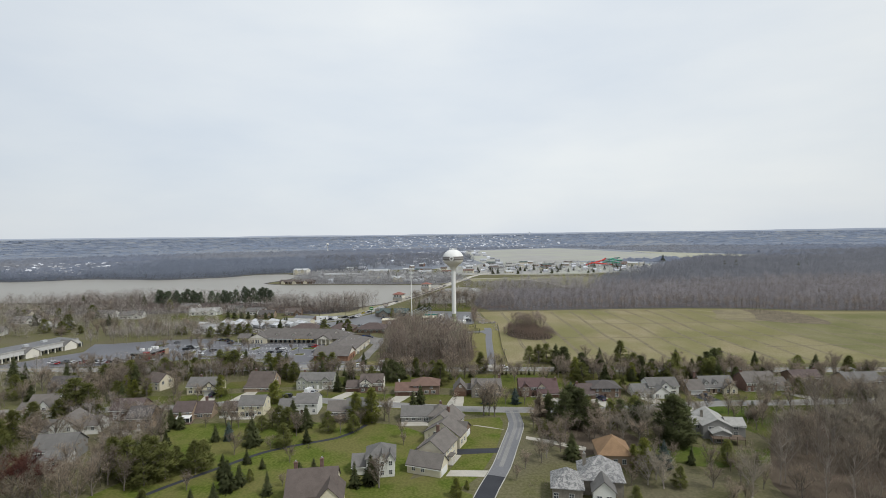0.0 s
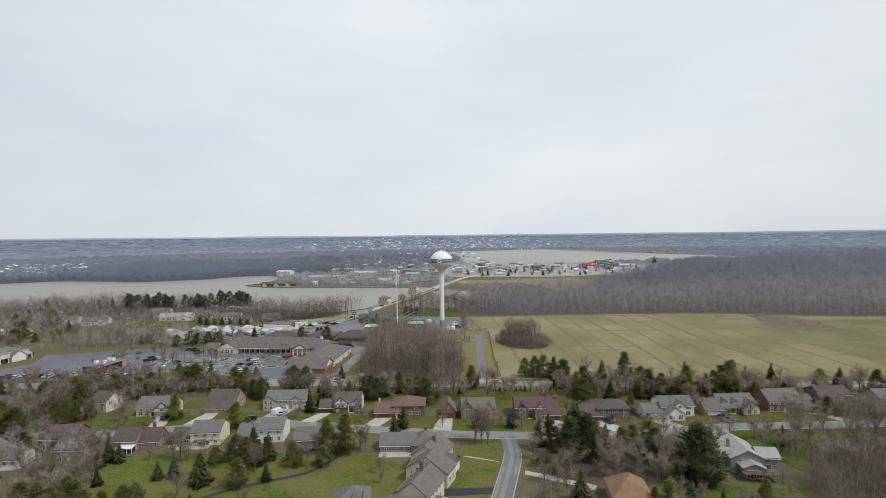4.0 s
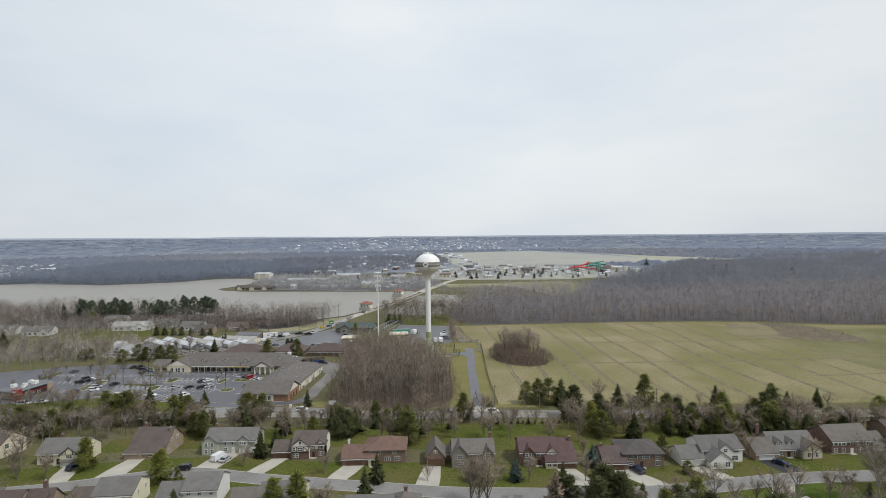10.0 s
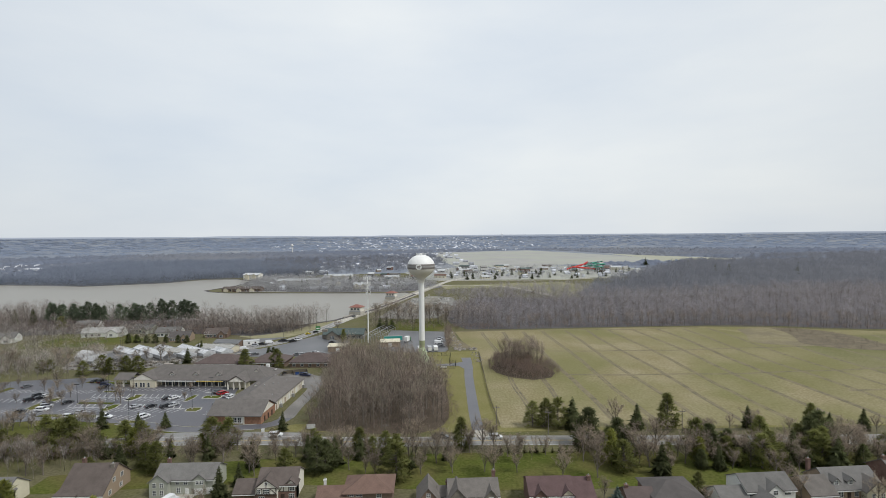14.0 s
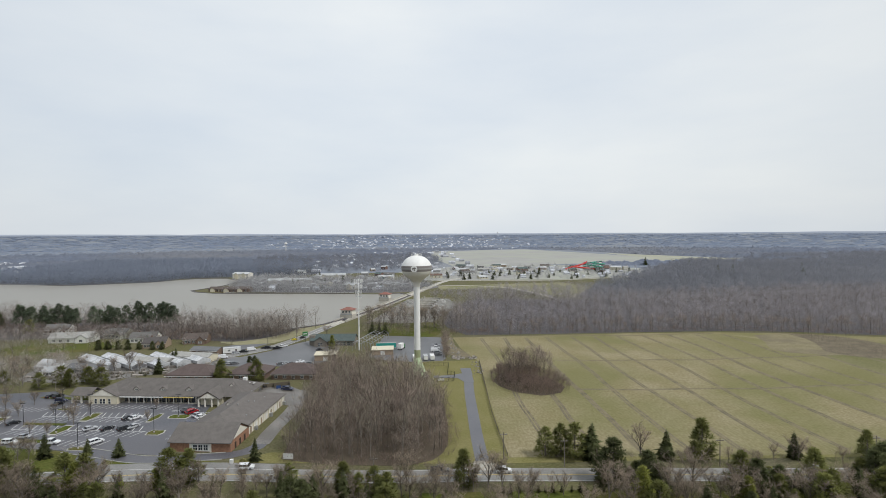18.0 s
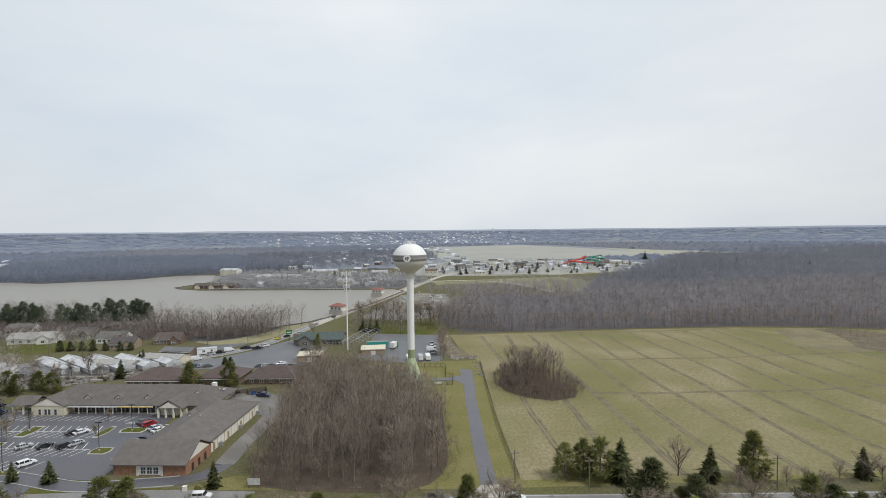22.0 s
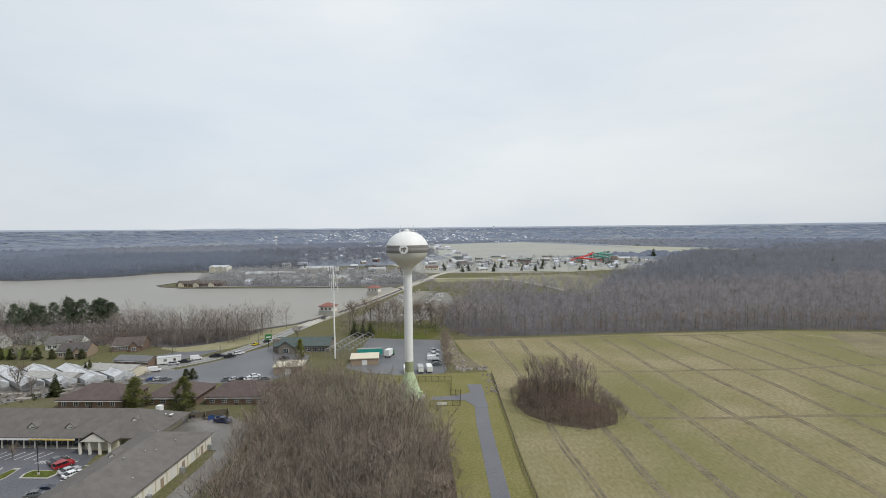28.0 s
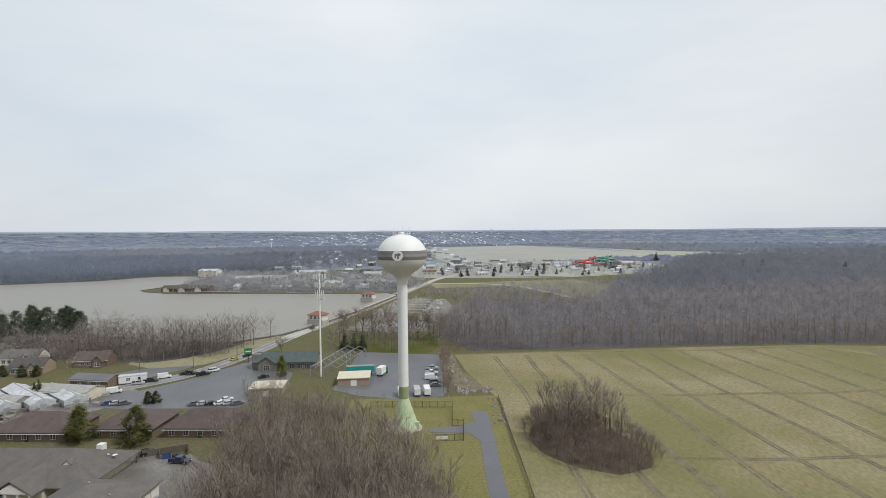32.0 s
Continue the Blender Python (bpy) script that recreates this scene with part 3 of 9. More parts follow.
solid("turn_lane", strip(Geo(), rt, -1.5, 4.5, 0.083), "old_asphalt", "widened turning lane at the shopping centre entrance", "road", "structure")

STREET = [(-210, -172), (-160, -170), (-128, -168), (-105, -164.5), (-90, -160), (-73, -157.0), (-48, -163), (-12, -170.3), (5, -173.6), (26, -175.4), (50, -176.7), (76, -174.6), (105, -170.6), (135, -170.2), (170, -169.5), (230, -172)]
st = smooth_line(STREET, 5)
SIDE = [(22.4, -176), (22.6, -190), (20.6, -200), (17.5, -212), (13.6, -227), (9.0, -240), (2, -262), (-8, -285)]
sd = smooth_line(SIDE, 5)
solid("street", strip(Geo(), st, -3.1, 3.1, 0.07), "old_asphalt", "pale worn asphalt residential street", "street", "structure")
solid("side_street", strip(Geo(), sd[:11], -2.7, 2.7, 0.076), "faded_asphalt", "patched grey side street meeting the residential street", "street", "structure")
g = Geo()
strip(g, sd[:10], -0.9, 0.5, 0.08)
strip(g, sd[1:6], 1.4, 2.1, 0.08)
strip(g, sd[4:9], -2.4, -1.7, 0.08)
solid("street_streaks", g, "old_asphalt", "pale worn streaks along the side street", "road marking", "structure")
solid("side_street_fresh", strip(Geo(), sd[10:], -2.7, 2.7, 0.08), "fresh_asphalt", "freshly paved black end of the side street", "street", "structure")
g = Geo()
for d in (-3.3, 3.1):
    strip(g, st, d, d + 0.25, 0.0, 0.14)
solid("street_kerb", g, "kerb_stone", "pale concrete kerb along the street", "kerb", "structure")
g = Geo()
for d in (-2.95, 2.7):
    strip(g, sd[2:], d, d + 0.25, 0.0, 0.16)
solid("side_street_kerb", g, "kerb_stone", "pale concrete kerb along the side street", "kerb", "structure")

drive_line = smooth_line([(20.3, -108), (20.6, -100), (21.1, -80), (22.2, -55), (23.4, -30), (25.0, -8), (25.6, 12)], 5)
solid("tower_drive", strip(Geo(), drive_line, -2.2, 2.2, 0.09), "drive_asphalt", "grey asphalt service drive leading to the water tower", "driveway", "structure")
patch("drive_apron", [(13.5, -107.6), (18.3, -101), (22.8, -101), (29, -108)], 0.094, "concrete", "pale concrete apron where the drive meets the road", "driveway")
patch("drive_spur", [(8, -1), (8, -4.5), (20, -6), (23, -14), (27.2, -14), (27.6, 2), (22, 2.5), (17, -0.2)], 0.1, "drive_asphalt", "short asphalt spur to the tower gate", "driveway")
patch("drive_head", [(22.6, 13), (22.8, 0), (27.9, 0), (28.1, 13)], 0.104, "drive_asphalt", "squared end of the asphalt drive", "driveway")

# driveways of the houses
def driveway(x0, x1, y0, x2, x3, y1, material="concrete", label="pale concrete driveway from the garage to the street"):
    patch("driveway", [(x0, y0), (x1, y0), ((x1 + x3) / 2 + 0.3, (y0 + y1) / 2), (x3, y1), (x2, y1), ((x0 + x2) / 2 - 0.3, (y0 + y1) / 2)], 0.062, material, label, "driveway")


for d in ((-114.6, -109.6, -150, -112, -106, -163), (-97, -92, -146, -100, -92, -160), (-69, -62, -143, -73, -66, -156), (-50.4, -45.2, -148.5, -57, -51, -161), (-26.6, -20, -155, -31, -25, -166),
          (-1.4, 3.6, -157, -4.4, 2.6, -171.5), (38.5, 44, -160.6, 42, 48.5, -174), (54, 60.5, -162, 62, 69, -174), (78, 83.4, -161.5, 84, 90, -172), (141.5, 146.5, -157, 150, 156, -168.5),
          (6, 8, -192, 17, 17.5, -196.5), (-4, -1, -229, 9, 11, -229), (27, 29, -191, 40, 41, -193)):
    driveway(*d)
driveway(102, 108.4, -157.5, 105, 112, -168.5, "fresh_asphalt", "dark asphalt driveway from the garage to the street")
driveway(90, 96, -183, 97, 103, -173, "concrete", "pale concrete driveway of the decked house")
patch("driveway", [(0, -213.5), (14.8, -213), (14.4, -216.5), (0, -218)], 0.062, "fresh_asphalt", "dark asphalt driveway to the side street", "driveway")
patch("driveway", [(-2, -229), (9.4, -229.5), (8, -233.5), (-3.5, -233)], 0.062, "concrete", "pale concrete driveway to the side street", "driveway")
patch("driveway", [(24.5, -203), (24, -205.5), (34, -211), (42, -216), (43, -213), (34, -207.5)], 0.062, "concrete", "curving concrete driveway to the side street", "driveway")
lawn_path = smooth_line([(-99, -263), (-92, -250), (-84, -238), (-74, -226), (-67, -217.5), (-62, -213), (-53, -208), (-42, -202.5), (-37, -196), (-34, -190)], 3)
solid("lawn_path", strip(Geo(), lawn_path, -0.85, 0.85, 0.06), "fresh_asphalt", "narrow dark asphalt path winding across the lawn", "path", "structure")

# ---------------------------------------------------------------- plants
rg = np.random.default_rng(7)


def crown_normals(v, centre=(0, 0, 0.35), up=0.7):
    d = np.asarray(v) - np.asarray(centre)
    d = d / (np.linalg.norm(d, axis=1, keepdims=True) + 1e-9) + np.array([0, 0, up])
    return d / (np.linalg.norm(d, axis=1, keepdims=True) + 1e-9)


def blades(starts, ends, width, centre=None):
    """Thin pointed triangles from starts to ends, lying loosely in the surface of the crown round a centre."""
    starts, ends = np.asarray(starts), np.asarray(ends)
    d = ends - starts
    rough = rg.normal(size=d.shape)
    if centre is not None:
        rough = 0.55 * rough + crown_normals((starts + ends) / 2, centre)
    side = np.cross(d, rough)
    side /= np.linalg.norm(side, axis=1, keepdims=True) + 1e-9
    side *= np.broadcast_to(np.asarray(width).reshape(-1, 1) / 2, side.shape)
    v = np.stack([starts - side, starts + side, ends], axis=1).reshape(-1, 3)
    return v, np.arange(len(v)).reshape(-1, 3)


def bare_tree_data(seed, spread=0.36, first=0.2, count=9, sub=8, twig=8, twig_len=0.11, width=0.0075):
    r = np.random.default_rng(seed)
    top = np.array([0.02 * r.normal(), 0.02 * r.normal(), 0.62])
    limbs = [(np.zeros(3), top, 0.02, 0.009)]
    starts, ends, widths = [], [], []
    for i in range(count):
        f = first + (0.95 - first) * (i / max(count - 1, 1)) + 0.03 * r.normal()
        f = min(max(f, first), 1.0)
        a = i * 2.4 + 0.4 * r.normal()
        p = top * f
        reach = spread * (1.05 - 0.45 * f) * r.uniform(0.75, 1.15)
        q = p + np.array([math.cos(a) * reach, math.sin(a) * reach, (0.99 - p[2]) * r.uniform(0.55, 0.98)])
        limbs.append((p, q, 0.009, 0.003))
        for j in range(sub):
            u = r.uniform(0.25, 1.0)
            p2 = p + (q - p) * u
            b = r.uniform(0, 2 * math.pi)
            q2 = p2 + np.array([math.cos(b), math.sin(b), r.uniform(0.2, 1.2)]) * 0.13 * r.uniform(0.6, 1.25)
            starts.append(p2), ends.append(q2), widths.append(width * 1.7)
            for k in range(twig):
                u3 = r.uniform(0.1, 1.0)
                p3 = p2 + (q2 - p2) * u3
                dirn = r.normal(size=3) * np.array([1, 1, 0.8]) + np.array([0, 0, 0.55])
                dirn /= np.linalg.norm(dirn)
                q3 = p3 + dirn * twig_len * r.uniform(0.5, 1.3)
                starts.append(p3), ends.append(q3), widths.append(width)
                for m in range(2):
                    p4 = p3 + (q3 - p3) * r.uniform(0.3, 0.9)
                    d4 = r.normal(size=3) + np.array([0, 0, 0.3])
                    starts.append(p4), ends.append(p4 + d4 / np.linalg.norm(d4) * twig_len * 0.6 * r.uniform(0.5, 1.2)), widths.append(width * 0.75)
    return limbs, np.array(starts), np.array(ends), np.array(widths)


def trunk_geo(limbs, sides=5):
    t = Geo()
    for p, q, r0, r1 in limbs:
        t.tube(p, q, r0, r1, sides, caps=False)
    return t


def make_bare(name, seed, bark, twigs, label, **kw):
    limbs, s, e, w = bare_tree_data(seed, **kw)
    ob = thing(name, 0, 0, -400, 0, label, "tree")
    part("trunk", trunk_geo(limbs), bark, ob)
    v, f = blades(s, e, w, (0, 0, 0.35))
    part("crown", tri_mesh("crown", v, f, twigs, crown_normals(v)), twigs, ob)
    return ob


def spruce_data(seed, whorls=24, arms=10, base=0.24, droop=0.35, start=0.05):
    r = np.random.default_rng(seed)
    s, e, w = [], [], []
    for i in range(whorls):
        f = i / (whorls - 1)
        z = start + (1 - start) * f ** 0.92
        reach0 = base * (1 - f) ** 0.85 * (0.85 + 0.3 * r.random()) + 0.012
        for j in range(arms):
            a = 2 * math.pi * (j + r.random()) / arms
            reach = reach0 * r.uniform(0.65, 1.2)
            d = np.array([math.cos(a), math.sin(a), -droop * r.uniform(0.3, 1.2)])
            tip = np.array([0, 0, z]) + d * reach
            for k in range(4):
                u = r.uniform(0.0, 0.75)
                p = np.array([0, 0, z]) + d * reach * u
                spread = r.normal(size=3) * np.array([0.35, 0.35, 0.22])
                s.append(p)
                e.append(p + (tip - p) * r.uniform(0.55, 1.1) + spread * reach * 0.5)
                w.append(reach * r.uniform(0.22, 0.42) + 0.008)
    return np.array(s), np.array(e), np.array(w)


def make_conifer(name, seed, needles, label, **kw):
    ob = thing(name, 0, 0, -400, 0, label, "tree")
    part("trunk", Geo().tube((0, 0, 0), (0, 0, 0.93), 0.018, 0.004, 6), "bark", ob)
    v, f = blades(*spruce_data(seed, **kw), (0, 0, 0.3))
    part("crown", tri_mesh("crown", v, f, needles, crown_normals(v, (0, 0, 0.3))), needles, ob)
    return ob


def make_pine(name, seed, needles, label, lobes=48, tufts=62, width=0.26, low=0.1):
    """A full, uneven evergreen crown of many short needle tufts on overlapping boughs."""
    r = np.random.default_rng(seed)
    ob = thing(name, 0, 0, -400, 0, label, "tree")
    limbs = [((0, 0, 0), (0.01, 0.0, 0.94), 0.018, 0.004)]
    s, e, w = [], [], []
    lean = r.uniform(0, 6.28)
    for i in range(lobes):
        f = ((i + r.uniform(0.1, 0.9)) / lobes) ** 1.15
        z = low + (0.95 - low) * f
        a = i * 2.4 + r.normal() * 0.5
        full = width * (0.72 + 0.28 * math.sin(min(f * 4.5, math.pi / 2))) * (1 - f) ** 0.6 * (1 + 0.18 * math.cos(a - lean))
        rad = full * r.uniform(0.45, 0.95)
        c = np.array([math.cos(a) * rad, math.sin(a) * rad, z])
        limbs.append(((0, 0, z * 0.93), tuple(c), 0.006, 0.002))
        size = r.uniform(0.075, 0.115) * (1.15 - 0.5 * f)
        for k in range(tufts):
            o = r.normal(size=3)
            o /= np.linalg.norm(o)
            p = c + o * size * r.uniform(0.05, 0.95) * np.array([1.15, 1.15, 0.6])
            d = o * 0.8 + np.array([math.cos(a) * 0.5, math.sin(a) * 0.5, 0.55]) + 0.4 * r.normal(size=3)
            s.append(p), e.append(p + d / np.linalg.norm(d) * r.uniform(0.035, 0.075)), w.append(r.uniform(0.012, 0.026))
    part("trunk", trunk_geo(limbs), "bark", ob)
    v, f = blades(np.array(s), np.array(e), np.array(w), (0, 0, 0.35))
    part("crown", tri_mesh("crown", v, f, needles, crown_normals(v, (0, 0, 0.35), 0.5)), needles, ob)
    return ob


TREES = {
    "b": [make_bare("bare_tree", 10 + i, "bark", "twigs", "leafless grey-brown deciduous tree on the grass", spread=0.30 + 0.05 * i) for i in range(2)]
    + [make_bare("spreading_bare_tree", 12 + i, "bark", "twigs", "leafless deciduous tree with a broad spreading crown", spread=0.40 + 0.05 * i) for i in range(2)],
    "g": [make_bare("pale_bare_tree", 20 + i, "pale_bark", "pale_twigs", "leafless pale grey deciduous tree with a wide crown", spread=0.42, count=11) for i in range(2)],
    "m": [make_bare("budding_maple", 31, "bark", "maroon_twigs", "large maple covered in dark maroon buds", spread=0.45, count=12, twig=12)],
    "s": [make_conifer("spruce", 40 + i, "spruce_needles", "dark green conical spruce tree", base=0.26 + 0.03 * i) for i in range(3)],
    "l": [make_conifer("blue_spruce", 45, "blue_spruce_needles", "blue-grey conical spruce on a lawn", base=0.34)],
    "c": [make_conifer("columnar_tree", 47, "twigs", "dense brown conical tree in winter", base=0.25, droop=-0.5)],
    "p": [make_pine("pine", 50 + i, "pine_needles", "green pine tree with uneven clumps of needles", width=0.28 + 0.04 * i) for i in range(3)],
    "y": [make_pine("yellow_pine", 55 + i, "yellow_pine_needles", "yellow-green pine tree beside the houses", width=0.24, low=0.08) for i in range(2)],
    "d": [make_pine("dark_evergreen", 65 + i, "spruce_needles", "dense dark green evergreen with a broad rounded crown", lobes=60, width=0.3 + 0.05 * i, low=0.05) for i in range(2)],
    "w": [make_pine("tall_pine", 71 + i, "lake_pine_needles", "tall dark green pine with a high crown and bare trunk", lobes=34, width=0.31, low=0.3) for i in range(2)],
    "e": [make_pine("clipped_evergreen", 58, "spruce_needles", "dark clipped evergreen shrub beside a parking lot", width=0.34, low=0.08)],
}
tree_rand = random.Random(5)


def plant(spec, group):
    """Trees from (kind, x, y, height)."""
    for kind, x, y, h in spec:
        pick = tree_rand.choice(TREES[kind])
        wide = h * tree_rand.uniform(0.9, 1.12)
        if kind in "bgm":
            wide *= 1.08
        if kind in "pyd":
            wide *= {"p": 1.42, "y": 1.22, "d": 1.4}[kind]
        m = pose(x + tree_rand.uniform(-0.4, 0.4), y + tree_rand.uniform(-0.4, 0.4), -0.05, 0, 0, tree_rand.uniform(0, 360)) @ Matrix.Diagonal((wide, wide, h * 1.03, 1))
        tagged(copy_thing(pick, m), group=group)


plant([('s', -160, -175, 10.5), ('p', -154, -178, 16), ('p', -148, -179, 14), ('p', -141, -184, 7.3), ('s', -223, -128, 14.3), ('s', -226, -117, 8.9), ('y', -152, -149, 9.1), ('y', -145, -154, 8.5),
       ('y', -142, -150, 7.8), ('p', -98, -234, 13), ('p', -91, -237, 12), ('p', -87, -233, 11), ('p', -104, -231, 12), ('p', -94, -227, 10.5), ('y', -90, -229, 8), ('s', -96, -232, 12), ('p', -99, -222, 9.0), ('s', -101, -208, 5.9), ('p', -86, -228, 7.8), ('p', -80, -230, 10.3), ('p', -79, -226, 9)], "trees of the western gardens")
plant([('y', -106, -152.5, 10), ('y', -78, -163, 10), ('l', -81, -204, 7.0), ('s', -70, -209, 10), ('p', -72, -195, 5.7), ('p', -74, -202, 5.1), ('p', -59, -210, 8.1), ('s', -85, -205, 6.0), ('s', -63, -187, 9.4),
       ('s', -54.5, -147, 9.5), ('y', -38.5, -187.5, 11.5), ('y', -32.5, -188, 13.5), ('y', -78.5, -164, 9), ('b', -36, -191, 6), ('b', -28, -186, 8.5), ('s', -60, -227, 3.5), ('s', -45, -239, 7.7), ('s', -42, -235, 6.6), ('s', -63, -238, 6.5), ('s', -65, -241, 9.3),
       ('p', -61, -235, 3.7), ('s', -25, -238, 9.0), ('s', -29, -239, 7.5)], "trees of the middle gardens")
plant([('l', 25, -167.5, 7.1), ('c', 32, -188, 11.8), ('d', 39.8, -195, 13), ('d', 45.5, -194.5, 14), ('d', 43, -191, 14.2), ('s', 53, -189, 9), ('s', -15, -166, 8.5), ('s', -17.5, -177, 9.5), ('p', 31, -198, 4.9), ('p', 35, -206, 7.4), ('y', 55, -232, 10.5), ('y', 53.5, -228, 7.1),
       ('y', 0, -245, 5.4), ('d', 72.5, -212, 17), ('d', 75, -210.5, 15), ('l', 62, -229, 8.5), ('s', 112, -188, 7.2), ('b', -25.5, -187, 9), ('y', 3, -241, 2.7), ('s', 20, -155, 4), ('d', 36, -184, 9), ('d', 66, -197, 10), ('p', 57, -193, 9), ('d', 62, -190, 8.5), ('p', 68, -187, 9), ('p', 50, -188, 9)], "trees of the eastern gardens")
plant([('b', -148, -206, 10), ('b', -140, -208, 11), ('b', -133, -206, 10), ('b', -126, -204, 9), ('b', -152, -200, 10), ('p', -157, -196, 12), ('b', -121, -228, 9), ('b', -131, -231, 10), ('b', -108, -226, 9.5), ('b', -136, -180, 9.1), ('b', -126, -187, 9.0), ('b', -118, -187, 8.4), ('b', -118, -213, 8.6), ('b', -102, -243, 11.3), ('b', -95, -240, 9.9), ('b', -112, -240, 9.0), ('b', -114, -219, 8.6), ('b', -113.5, -189, 9),
       ('b', -196, -164, 7.4), ('g', -90, -231, 7.2), ('b', -63, -212, 4.6), ('b', 11, -181, 12.3), ('b', 15, -183, 13.9), ('b', 13, -182, 11.6), ('b', -19, -203, 6.0), ('b', -18, -210, 4.3), ('b', 32, -212, 8.5)], "bare garden trees")
plant([('b', 21, -229, 5.5), ('g', 54, -203, 7.5), ('g', 58, -205, 7.0), ('b', 17, -236, 4.6), ('g', 63, -198, 8.2), ('g', 67, -203, 10.9), ('g', 77, -249, 12.5), ('g', 108, -217, 15.0), ('b', 110, -221, 13.5), ('b', 115, -190, 10.7),
       ('m', -115, -249, 14), ('m', -121, -248, 12.7), ('b', -22, -240, 9.0), ('b', -169, -150, 10.5), ('b', -127, -155, 8.4), ('b', 53, -198, 8), ('b', 60, -190, 7.5), ('b', 86, -183, 6), ('b', -31, -160, 6), ('b', 118, -160, 7.5)], "bare garden trees")
plant([('p', -126, -110, 12.2), ('p', -118, -110.5, 12.1), ('p', -121, -112, 11.4), ('s', -120, -90, 8.5), ('p', -99, -112, 10.6), ('p', -93, -113, 10.6), ('y', -94, -115, 9.0), ('s', -107, -89, 5.8), ('s', -97, -90, 6.2),
       ('y', -84, -111.5, 4), ('p', -71, -111, 10.6), ('p', -65, -111, 10.2), ('s', -51, -96.5, 7.3), ('d', -31, -132, 10.8), ('s', -27, -126, 8.7), ('d', -29, -129, 9), ('p', -16, -121, 6.6), ('p', -7, -138, 11.3),
       ('p', -10, -123, 6.1), ('s', -52, -138.5, 7.0), ('y', -73, -113, 6), ('p', -108, -113, 8), ('p', -138, -113, 9)], "evergreens along the road")
plant([('p', 41, -99, 9.6), ('p', 46, -99, 10.4), ('p', 50, -100, 11.1), ('s', 55, -102, 11.6), ('d', 56, -118, 13), ('y', 59, -132, 11.0), ('s', 78, -103, 9.5), ('p', 89, -104.5, 13), ('y', 85, -134, 8.5), ('p', 110, -135, 6.9),
       ('d', 129, -126, 12.9), ('d', 124, -128, 11.8), ('d', 126, -131, 10), ('s', 118, -105, 8.5), ('p', 141, -107, 9.0), ('s', 146, -109, 6.5), ('s', 53, -118.5, 10), ('p', 62, -119.5, 7), ('s', 158, -110, 8), ('p', 170, -126, 9), ('s', 178, -127, 10)], "evergreens along the road")
plant([('b', 20, -118.5, 10.5), ('b', 16, -120, 8.9), ('b', 24, -119, 8.8), ('b', 71, -100.5, 9.9), ('b', 57, -122, 5.2), ('b', 111, -106.5, 5.1), ('b', 118, -107, 7.6), ('b', 71, -130, 6.2), ('b', 81, -128, 6.3), ('b', 80, -124, 5.5),
       ('b', 94, -125, 5.5), ('b', 100, -127, 6.3), ('b', -84, -114, 5.7), ('b', -76, -115, 5.7), ('b', -54, -117, 6.6), ('b', -48, -117, 5.6), ('b', -41, -120, 6.4), ('b', -17, -122, 5.5), ('b', -2, -125, 7.2), ('b', 1, -124, 6.1)], "bare trees along the road")
plant([('b', 108, -126, 7.3), ('b', 69, -123, 6.4), ('b', 140, -126, 9.3), ('b', -130, -114, 7.6), ('b', -138, -116, 6.7), ('b', 122, -107.5, 4.9), ('b', 131, -109, 4.6), ('b', 148, -110.5, 4.5), ('b', 101, -106.5, 4.2), ('b', 90, -121, 6),
       ('b', 32, -122, 6), ('b', 40, -124, 6), ('b', 160, -113, 6), ('b', 60, -106, 5), ('b', 84, -107, 5), ('b', 96, -107.5, 5), ('b', -148, -118, 8), ('b', -158, -114, 8), ('b', -170, -116, 8), ('b', -152, -93, 6)], "bare trees along the road")
plant([('s', -135, 15, 8.9), ('s', -141, 43, 6.6), ('p', -96, -3.5, 11), ('p', -78, -6.5, 11.5), ('d', -93.5, 32.5, 4.5), ('d', -91.5, 32.5, 4.5), ('s', -139, 42, 8), ('y', -53, 63, 9.5), ('e', -95, 34, 4.0), ('s', -33, 116, 9.4), ('s', -28, 113, 9.6), ('s', -24, 115, 8.4), ('s', -394, 160, 15), ('s', -380, 164, 12), ('s', -346, 165, 14), ('d', -203, 77, 6.5), ('d', -198, 78, 5.5), ('d', -191, 77, 6), ('d', -184, 76, 6.5), ('d', -178, 77, 5), ('d', -168, 75, 5.5), ('d', -163, 76, 5)], "evergreens by the reservoir")
pine_rand = random.Random(61)
plant([("w", -312 + i * 4.5 + pine_rand.uniform(-2, 2), 158 - i * 0.3 + pine_rand.uniform(-5, 5), pine_rand.uniform(15.5, 20.5)) for i in range(20) if i not in (13, 14)]
      + [("w", -218 + i * 4.4 + pine_rand.uniform(-2, 2), 153 + pine_rand.uniform(-4, 4), pine_rand.uniform(17.5, 22)) for i in range(7)], "pines by the reservoir")
plant([('p', -288, 136, 11.3), ('s', -333, 167, 14.5), ('b', -11, 158, 16), ('b', -28, 160, 16), ('b', -39, 158, 14.8), ('b', 0, 140, 16.1), ('b', 6, 139, 16.1), ('b', 13, 135, 15.9),
       ('b', 19, 134, 15.2), ('b', -21, 150, 15), ('b', -65, 110, 8), ('b', -108, -44, 4.5), ('b', -104, -57, 4), ('p', -165, -8, 9), ('p', -172, -4, 9.5), ('p', -160, -2, 8.5), ('p', -178, -10, 8), ('p', -152, -6, 9)], "trees by the shops")


